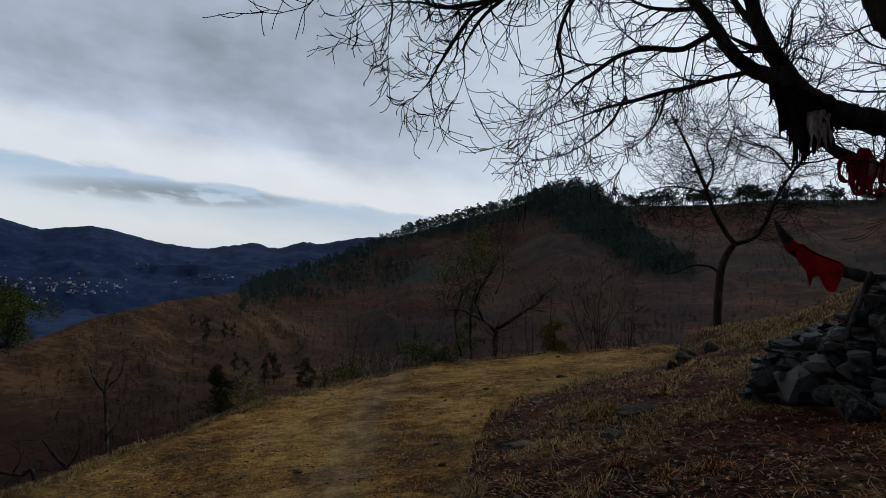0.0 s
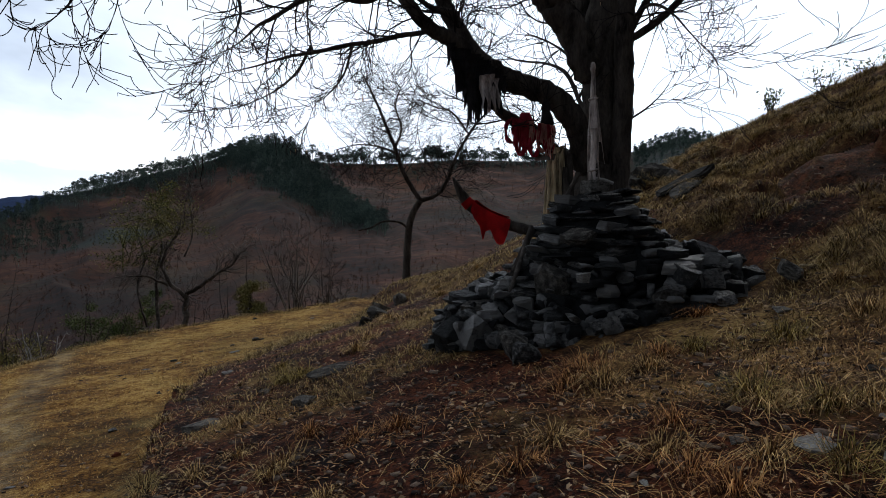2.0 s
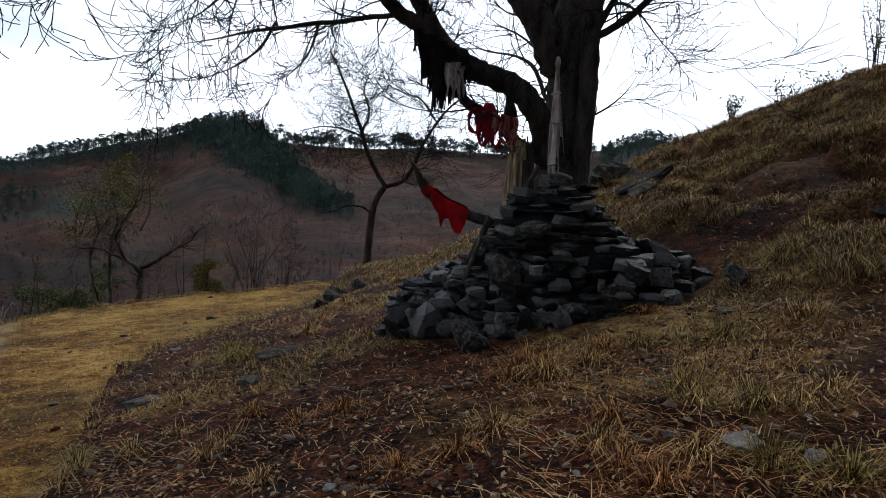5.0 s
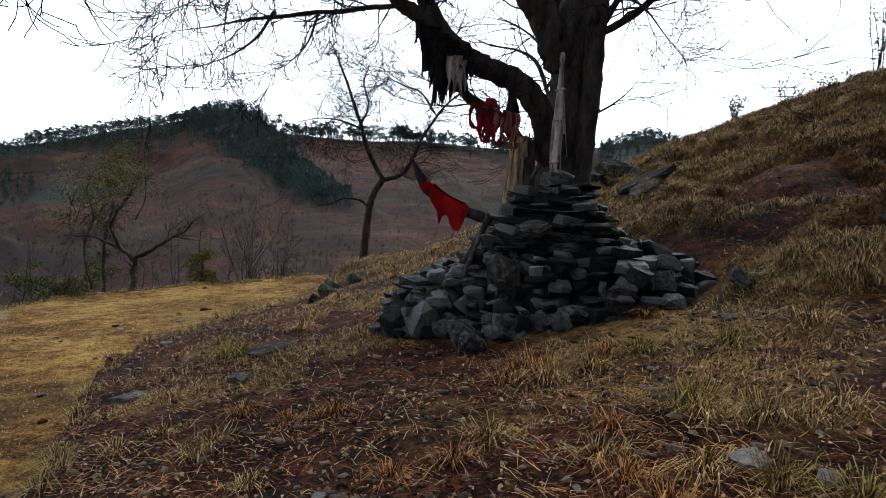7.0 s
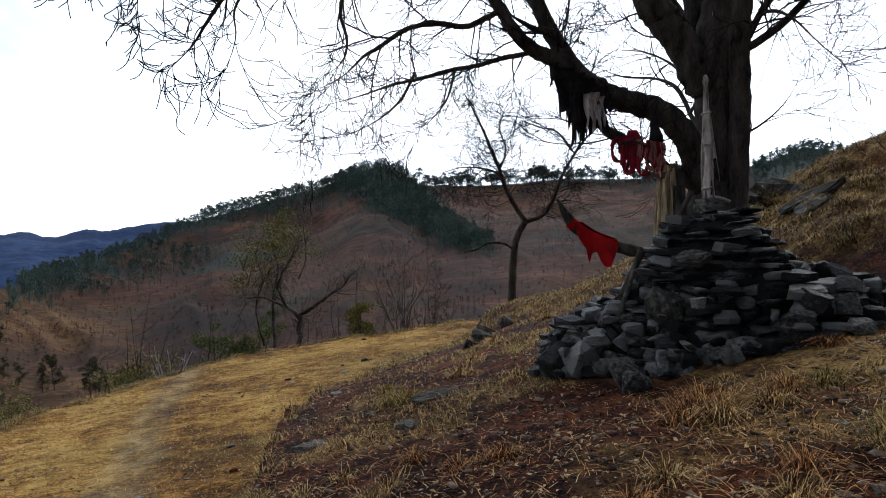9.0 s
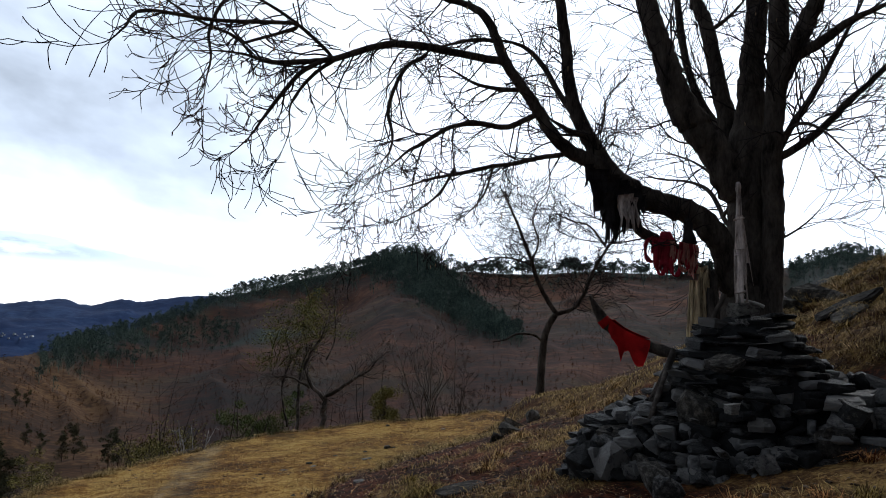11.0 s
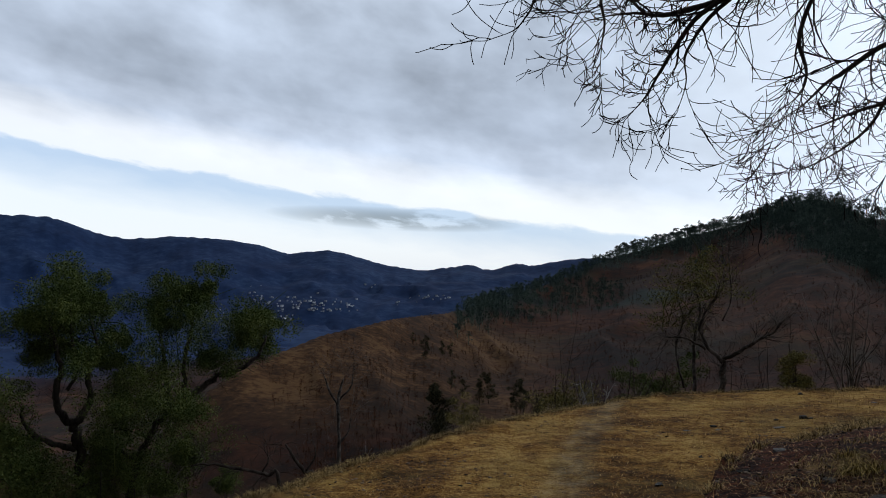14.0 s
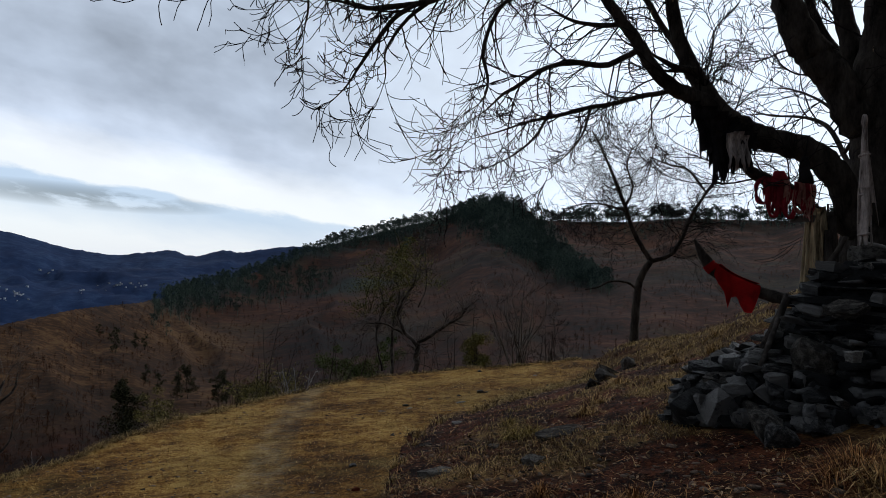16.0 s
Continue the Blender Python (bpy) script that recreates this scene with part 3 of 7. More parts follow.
# where the painted haze blue takes over, by distance
far_haze = ss(900, 1400, r)
zone = np.stack([field, turf, np.clip(scrub, 0, 1), field * np.maximum(ss(2.2, 0.6, r - bank + 0.8 * n1) * 0.8, 0.36 * ss(0.42, 0.12, np.abs(x + 1.12 + 0.25 * n1)) * ss(3.5, 6.0, y))], -1)
land = np.stack([gold, wood, far_haze, np.ones_like(r)], -1)
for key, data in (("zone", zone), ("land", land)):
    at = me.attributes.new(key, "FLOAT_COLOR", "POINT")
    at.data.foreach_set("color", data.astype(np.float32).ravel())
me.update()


# ---------------------------------------------------------------- stones
def hull_rock(seed, slab):
    """A broken stone about one metre across: a flat slab of slate with split edges, or an angular lump."""
    rng = np.random.default_rng(seed)
    p = []
    if slab:
        n = int(rng.integers(5, 8))
        th = np.sort((np.arange(n) + rng.uniform(-0.32, 0.32, n)) * 2 * math.pi / n)
        rad = 0.5 * rng.uniform(0.78, 1.08, n)
        tilt = rng.normal(size=2) * 0.16
        for z0, sc in ((-0.5, rng.uniform(0.80, 0.98)), (rng.uniform(-0.2, 0.25), 1.0), (0.5, rng.uniform(0.76, 0.97))):
            for a, q in zip(th, rad):
                k = sc * q * rng.uniform(0.88, 1.04)
                x0, y0 = k * math.cos(a), k * math.sin(a)
                p.append((x0, y0, z0 * rng.uniform(0.86, 1.0) + (tilt[0] * x0 + tilt[1] * y0) * (z0 > 0)))
    else:
        long_ = rng.uniform(0.7, 1.2, 3)
        for _ in range(int(rng.integers(10, 15))):
            v = rng.normal(size=3) * long_
            v = v / np.linalg.norm(v)
            v = np.sign(v) * np.abs(v) ** 0.72
            p.append(tuple(v * 0.5 * rng.uniform(0.78, 1.05)))
    bm = bmesh.new()
    for q in p:
        bm.verts.new(q)
    got = bmesh.ops.convex_hull(bm, input=list(bm.verts))
    for v in [v for v in got["geom_interior"] if isinstance(v, bmesh.types.BMVert)]:
        bm.verts.remove(v)
    # chipped faces
    corners = set(bm.verts)
    bmesh.ops.subdivide_edges(bm, edges=[e for e in bm.edges if e.calc_length() > 0.24], cuts=1)
    bmesh.ops.triangulate(bm, faces=list(bm.faces))
    for v in bm.verts:
        if v not in corners:
            v.co *= 1 + rng.normal() * 0.035
            v.co.z *= 1 + rng.normal() * 0.05
    bmesh.ops.recalc_face_normals(bm, faces=list(bm.faces))
    me = bpy.data.meshes.new("stone")
    bm.to_mesh(me)
    bm.free()
    return me


ROCKS = [hull_rock(100 + k, k < 12) for k in range(24)]
SLAB, LUMP = range(12), range(12, 24)


def rocks_in(mat):
    out = []
    for me in ROCKS:
        c = me.copy()
        c.materials.append(mat)
        out.append(c)
    return out


SLATES, PALES, LICHENS, REDS = rocks_in(M_STONE), rocks_in(M_PALE_STONE), rocks_in(M_LICHEN), rocks_in(M_RED_STONE)
rng = np.random.default_rng(5)

# the cairn: courses of loose slate round a near-black core
CX, CY = 3.24, 4.14
# how far the heap reaches at each height: towards the lower side, the rising side, and before and behind
SIDE_LOW = ([0.3, 0.5, 0.69, 0.81, 0.91, 1.06, 1.2, 1.35, 1.43, 1.53, 1.61, 1.70], [1.36, 1.30, 1.15, 1.02, 0.84, 0.69, 0.56, 0.46, 0.39, 0.30, 0.19, 0.11])
SIDE_HIGH = ([0.3, 0.6, 0.91, 1.12, 1.2, 1.26, 1.41, 1.49, 1.61, 1.70], [1.36, 1.28, 1.17, 0.93, 0.72, 0.53, 0.38, 0.29, 0.19, 0.11])
FRONT = ([0.3, 0.5, 0.62, 0.74, 0.86, 1.06, 1.2, 1.35, 1.43, 1.53, 1.61, 1.70], [1.16, 1.08, 0.96, 0.80, 0.68, 0.60, 0.53, 0.45, 0.38, 0.29, 0.19, 0.11])
AWAY = math.atan2(CY, CX)
CBASE = gz(CX, CY) - 0.12
CTOP = 1.66
HEIGHT = CTOP - CBASE
cairn = thing("cairn", CX, CY, CBASE, "conical cairn of dark loose slate stones below a tree", "cairn")


def foot(a):
    """The ground's height round the cairn's foot."""
    return gz(CX + 1.05 * math.cos(a), CY + 1.05 * math.sin(a)) - CBASE


def cairn_radius(h, a):
    """A steep stacked pile on a spread-out skirt of tumbled stones."""
    z = CBASE + max(h, 0)
    side, fore = math.sin(a - AWAY), math.cos(a - AWAY)
    r_side = np.interp(z, *(SIDE_LOW if side > 0 else SIDE_HIGH))
    r_fore = np.interp(z, *FRONT)
    return (side * side * r_side + fore * fore * r_fore) * (1 + 0.035 * math.sin(3 * a + 1) + 0.03 * math.sin(7 * a))


def in_skirt(h, a):
    side = math.sin(a - AWAY)
    return CBASE + h < (0.84 + 0.12 * side if side > 0 else 0.84 - 0.36 * side)


# solid lumpy core, coloured near-black as the shade between the stones
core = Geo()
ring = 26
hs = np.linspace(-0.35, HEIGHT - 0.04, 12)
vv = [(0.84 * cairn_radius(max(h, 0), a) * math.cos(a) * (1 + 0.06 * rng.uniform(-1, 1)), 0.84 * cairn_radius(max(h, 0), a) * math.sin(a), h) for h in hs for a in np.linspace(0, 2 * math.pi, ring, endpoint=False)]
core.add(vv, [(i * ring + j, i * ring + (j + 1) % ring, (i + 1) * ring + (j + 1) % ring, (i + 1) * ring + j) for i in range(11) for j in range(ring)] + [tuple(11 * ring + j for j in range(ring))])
part("rubble_core", core, M_NEAR_BLACK, cairn, "near-black core standing in for shade between the stones")

SPECS = []


def cairn_stone(x, y, z, w, d, h, yaw, tip=0.0, meshes=SLATES, label="", shapes=SLAB):
    """Notes a stone of the cairn, in the cairn's own coordinates."""
    pose_ = Matrix.LocRotScale((x, y, z), Euler((tip, rng.uniform(-0.15, 0.15), yaw)), (w, d, h))
    SPECS.append((pose_, meshes[shapes[int(rng.integers(len(shapes)))]], label, w * h))


h = -0.28
while h < HEIGHT - 0.05:
    course = rng.uniform(0.03, 0.062)
    a = rng.uniform(0, 6.28)
    end = a + 2 * math.pi
    while a < end:
        rad = cairn_radius(max(h, 0), a)
        w = rng.uniform(0.09, 0.27)
        if rng.random() < 0.16:
            w *= 1.6
        if in_skirt(h, a):
            w *= 0.66
        front = math.cos(a - math.atan2(-CY, -CX)) > -0.35
        px, py = rad * math.cos(a), rad * math.sin(a)
        g = gz(CX + px, CY + py) - CBASE
        if h > g - 0.1 and front:
            low = in_skirt(h, a)
            hh = course * (rng.uniform(1.3, 2.1) if low else rng.uniform(0.65, 1.7))
            out = rng.uniform(-0.12, 0.05) if low else rng.uniform(-0.20, -0.03)
            cairn_stone(px + out * math.cos(a), py + out * math.sin(a), h + course / 2 + rng.uniform(-0.02, 0.02), w * 1.15, rng.uniform(0.12, 0.2) if low else rng.uniform(0.16, 0.28), hh, a + math.pi / 2 + rng.uniform(-0.5, 0.5) * (3 if low else 1), rng.uniform(-0.7, 0.5) if low else rng.uniform(-0.3, 0.2), shapes=LUMP if rng.random() < (0.5 if low else 0.3) else SLAB)
        a += w * (1.6 if not front else 0.66 if in_skirt(h, a) else 0.9) / max(rad, 0.12)
    h += course * 0.93
# tumbled stones at the foot, larger ones in front
for k in range(70):
    a = rng.uniform(math.radians(150), math.radians(345))
    rad = cairn_radius(foot(a), a) * rng.uniform(0.9, 1.1)
    px, py = rad * math.cos(a), rad * math.sin(a)
    s = rng.uniform(0.07, 0.19)
    cairn_stone(px, py, gz(CX + px, CY + py) - CBASE + 0.2 * s, s * 1.25, s, s * rng.uniform(0.55, 0.95), rng.uniform(0, 6.3), rng.uniform(-0.5, 0.5), shapes=LUMP)
# stones that stand out
for px, py, pz, w, d, hh, yaw, tip, ms, lab in [
    (2.80, 3.80, 1.34, 0.26, 0.17, 0.06, -0.75, 0.45, LICHENS, "pale flat slab"),
    (2.68, 3.93, 1.02, 0.25, 0.20, 0.34, -0.8, 0.25, LICHENS, "large upright grey boulder"),
    (2.70, 3.63, 1.09, 0.11, 0.10, 0.06, -0.6, 0.1, PALES, "small stone with a white face"),
    (3.10, 3.32, 0.94, 0.22, 0.2, 0.2, 0.4, 0.2, LICHENS, "rounded grey boulder"),
    (2.14, 4.34, 0.66, 0.30, 0.34, 0.30, -0.5, 0.3, SLATES, "large dark boulder"),
    (2.24, 4.16, 0.69, 0.26, 0.30, 0.30, 0.3, 0.2, SLATES, "large dark boulder"),
    (2.36, 4.36, 0.80, 0.36, 0.30, 0.18, -0.6, 0.2, LICHENS, "large grey boulder"),
    (2.24, 3.74, 0.68, 0.21, 0.24, 0.26, 0.5, 0.3, LICHENS, "split grey boulder"),
    (2.25, 3.58, 0.66, 0.20, 0.2, 0.17, 0.9, 0.3, SLATES, "dark squat boulder"),
    (2.36, 4.02, 0.70, 0.13, 0.2, 0.16, 0.2, 0.1, LICHENS, ""),
    (3.82, 3.05, 1.13, 0.26, 0.2, 0.1, 0.9, 0.5, LICHENS, "pale tilted slab"),
    (3.42, 3.55, 1.14, 0.34, 0.2, 0.13, -0.6, 0.2, SLATES, "long dark slab"),
    (3.0, 3.9, 1.16, 0.50, 0.3, 0.07, -0.7, 0.1, SLATES, "wide thin slab"),
    (3.31, 4.31, 1.66, 0.24, 0.22, 0.12, -0.6, 0.05, LICHENS, "grey capstone"),
]:
    cairn_stone(px - CX, py - CY, pz - CBASE, w, d, hh, yaw, tip, ms, lab, LUMP if "boulder" in lab or not lab else SLAB)

# the largest stones of the outer face are laid one by one, the small rest is joined
SPECS.sort(key=lambda q: (not q[2], -q[3]))
rest = Geo()
for k, (pose_, me_, lab, _) in enumerate(SPECS):
    if k < 300:
        ob = new("stone", me_)
        ob.parent = cairn
        ob.matrix_basis = pose_
        if lab:
            ob["label"] = lab
    else:
        rest.add([pose_ @ v.co for v in me_.vertices], [tuple(f.vertices) for f in me_.polygons])
tagged(part("slate_rubble", rest, M_SMALL_SLATE, cairn, "small dark slate pieces"), kind="stuff")

# loose stones lying about: x, y, width, depth, height, turn, kind
LYING = [
    (1.76, 1.99, 0.05, 0.04, 0.03, 0.2, "r"),
    (1.67, 1.92, 0.06, 0.04, 0.02, 1.1, "p"),
    (2.06, 1.88, 0.09, 0.07, 0.04, 0.2, "l"),
    (2.15, 1.66, 0.22, 0.15, 0.04, 0.2, "p"),
    (2.21, 1.45, 0.13, 0.08, 0.06, 0.3, "p"),
    (3.36, 2.73, 0.17, 0.12, 0.06, 0.4, "l"),
    (4.85, 2.66, 0.46, 0.26, 0.09, 0.2, "l"),
    (4.42, 2.04, 0.29, 0.17, 0.12, 0.1, "p"),
    (2.79, 1.88, 0.12, 0.07, 0.04, 0.2, "l"),
    (2.49, 2.36, 0.08, 0.06, 0.02, 0.2, "l"),
    (2.40, 1.60, 0.05, 0.04, 0.02, 0.2, "p"),
    (2.49, 1.67, 0.05, 0.04, 0.02, 0.2, "p"),
    (2.10, 2.41, 0.07, 0.06, 0.02, 0.3, "l"),
    (2.39, 2.33, 0.05, 0.04, 0.02, 0.3, "p"),
    (0.86, 2.70, 0.12, 0.08, 0.05, 0.3, "l"),
    (1.01, 2.52, 0.09, 0.06, 0.04, 0.8, "p"),
    (-1.48, 6.81, 0.11, 0.09, 0.07, 0.2, "s"),
    (-0.78, 6.48, 0.10, 0.06, 0.04, 0.2, "s"),
    (2.23, 12.89, 0.20, 0.16, 0.12, 0.1, "l"),
    (1.71, 11.83, 0.22, 0.16, 0.06, 0.2, "p"),
    (0.76, 11.98, 0.14, 0.11, 0.07, 0.2, "s"),
    (2.78, 16.27, 0.14, 0.11, 0.07, 0.2, "s"),
    (3.87, 15.14, 0.13, 0.10, 0.07, 0.2, "s"),
    (3.63, 1.94, 0.10, 0.07, 0.03, 0.1, "p"),
    (3.22, 1.37, 0.07, 0.05, 0.02, 0.1, "p"),
    (2.79, 1.82, 0.08, 0.05, 0.02, 0.1, "l"),
    (2.84, 1.36, 0.06, 0.04, 0.02, 0.1, "p"),
    (2.53, 1.31, 0.06, 0.04, 0.02, 0.1, "p"),
    (2.06, 2.35, 0.07, 0.05, 0.02, 0.1, "l"),
    (2.47, 2.32, 0.07, 0.05, 0.02, 0.1, "l"),
    (0.54, 4.72, 0.36, 0.30, 0.16, 0.3, "l"),
    (1.12, 4.40, 0.20, 0.17, 0.12, 0.9, "l"),
    (0.96, 6.71, 0.20, 0.13, 0.03, 0.5, "p"),
    (1.47, 4.98, 0.51, 0.23, 0.05, 0.25, "l"),
    (1.00, 5.06, 0.14, 0.10, 0.04, 1.1, "l"),
    (2.74, 7.60, 0.32, 0.27, 0.34, 0.7, "b"),
    (3.43, 9.13, 0.39, 0.31, 0.45, -0.4, "b"),
    (2.45, 7.10, 0.20, 0.17, 0.20, 0.2, "b"),
    (3.86, 9.61, 0.32, 0.26, 0.37, 0.8, "b"),
    (0.87, 5.36, 0.13, 0.08, 0.03, 0.4, "s"),
    (0.57, 5.87, 0.13, 0.08, 0.03, 0.4, "l"),
    (-0.07, 8.01, 0.14, 0.10, 0.07, 0.3, "s"),
    (-0.01, 6.84, 0.09, 0.07, 0.07, 0.3, "r"),
    (0.35, 11.58, 0.14, 0.10, 0.04, 0.3, "p"),
    (0.81, 11.75, 0.16, 0.11, 0.05, 0.9, "p"),
    (0.45, 9.44, 0.10, 0.07, 0.03, 0.9, "l"),
    (1.26, 12.63, 0.127, 0.088, 0.039, 0.2, "l"),
    (1.8, 12.76, 0.143, 0.099, 0.044, 0.7, "l"),
    (2.34, 12.82, 0.11, 0.077, 0.033, 0.7, "l"),
    (2.98, 12.72, 0.11, 0.077, 0.033, 1.7, "l"),
    (3.6, 13.16, 0.138, 0.099, 0.044, 0.7, "l"),
    (4.73, 2.72, 0.26, 0.18, 0.16, 0.8, "l"),
    (4.57, 2.41, 0.16, 0.11, 0.08, 0.3, "s"),
    (6.30, 6.95, 0.56, 0.4, 0.40, -0.6, "o"),
    (6.00, 7.00, 0.40, 0.4, 0.36, 0.3, "o"),
    (6.45, 6.75, 0.40, 0.4, 0.36, 0.9, "o"),
]
for px, py, w, d, hh, yaw, kind in LYING:
    ms = {"s": SLATES, "p": PALES, "l": LICHENS, "r": REDS, "o": LICHENS, "b": LICHENS}[kind]
    lab = {"s": "dark slate stone lying in straw", "p": "pale flat stone on the ground", "l": "grey lichened rock half sunk in soil", "r": "small reddish stone among straw", "o": "dark rock outcrop on the grassy slope", "b": "grey rock breaking out of the terrace bank"}[kind]
    shapes = SLAB if hh < 0.15 * w else LUMP
    ob = tagged(new("stone", ms[shapes[int(rng.integers(12))]]), lab, "stone", "stones on the hillside")
    ob.matrix_basis = Matrix.LocRotScale((px, py, gz(px, py) + (0.12 if w < 0.12 else -0.22 if kind == "l" and hh > 0.12 else 0.0) * hh), Euler((rng.uniform(-0.1, 0.1), rng.uniform(-0.2, 0.0), yaw)), (w, d, hh))

# a long slab lying aslant on the slope beyond the cairn
slab = thing("rock_slab", 5.42, 5.55, gz(5.42, 5.55), "long grey lichened slab lying aslant in the grass", "rock")
for off, s_, k in [((0.0, 0.0, 0.05), (0.72, 0.34, 0.09), 1), ((-0.16, -0.20, -0.04), (0.40, 0.28, 0.10), 4)]:
    ob = new("stone", LICHENS[k])
    ob.parent = slab
    ob.matrix_basis = Matrix.LocRotScale(off, Euler((0.35, -0.50, -0.72)), s_)


# ---------------------------------------------------------------- trees
def unit(v):
    return v / (np.linalg.norm(v) + 1e-9)


def twig(geo, p, d, length, radius, level, rng, droop=0.5, lift=0.5, pods=None, sides=3, fork=0.6):
    """A thin branch that sags, then turns up at its tip, with finer ones off it."""
    n = 8 if level else 6
    pts, rad, dirs = [p.copy()], [radius], [d.copy()]
    bend = rng.normal(size=3) * 0.10
    for i in range(n):
        u = (i + 1) / n
        d = unit(d + bend + np.array([0, 0, -droop * (1 - u) ** 2 * 0.55 + lift * u * 0.26]) + rng.normal(size=3) * 0.13)
        p = p + d * length / n
        pts.append(p.copy())
        dirs.append(d.copy())
        rad.append(max(radius * (1 - 0.7 * u), 0.0029))
    geo.tube(pts, rad, sides)
    if level:
        for i in range(2, n + 1):
            if rng.random() < fork:
                dd = unit(dirs[i] * 1.25 + rng.normal(size=3) * np.array([0.6, 0.6, 0.5]))
                twig(geo, pts[i], dd, length * rng.uniform(0.4, 0.75), max(rad[i] * 0.75, 0.0029), level - 1, rng, droop, lift, pods, sides, fork)
    elif pods is not None and rng.random() < 0.10:
        q = pts[-1]
        L, w = rng.uniform(0.02, 0.045), rng.uniform(0.003, 0.006)
        s = unit(rng.normal(size=3)) * w
        pods.add([q - s, q + s, q + s * 0.6 + [0, 0, -L], q - s * 0.6 + [0, 0, -L]], [(0, 1, 2, 3)])


def limb(geo, pts, sides=9, knobs=0.07, per=5, seed=0, wobble=0.06):
    q = spline(pts, per)
    rr = np.random.default_rng(seed)
    j = rr.normal(size=(len(q), 3)) * q[:, 3:4] * wobble
    geo.tube(q[:, :3] + j, np.maximum(q[:, 3], 0.0025), sides, knobs, seed)
    return q


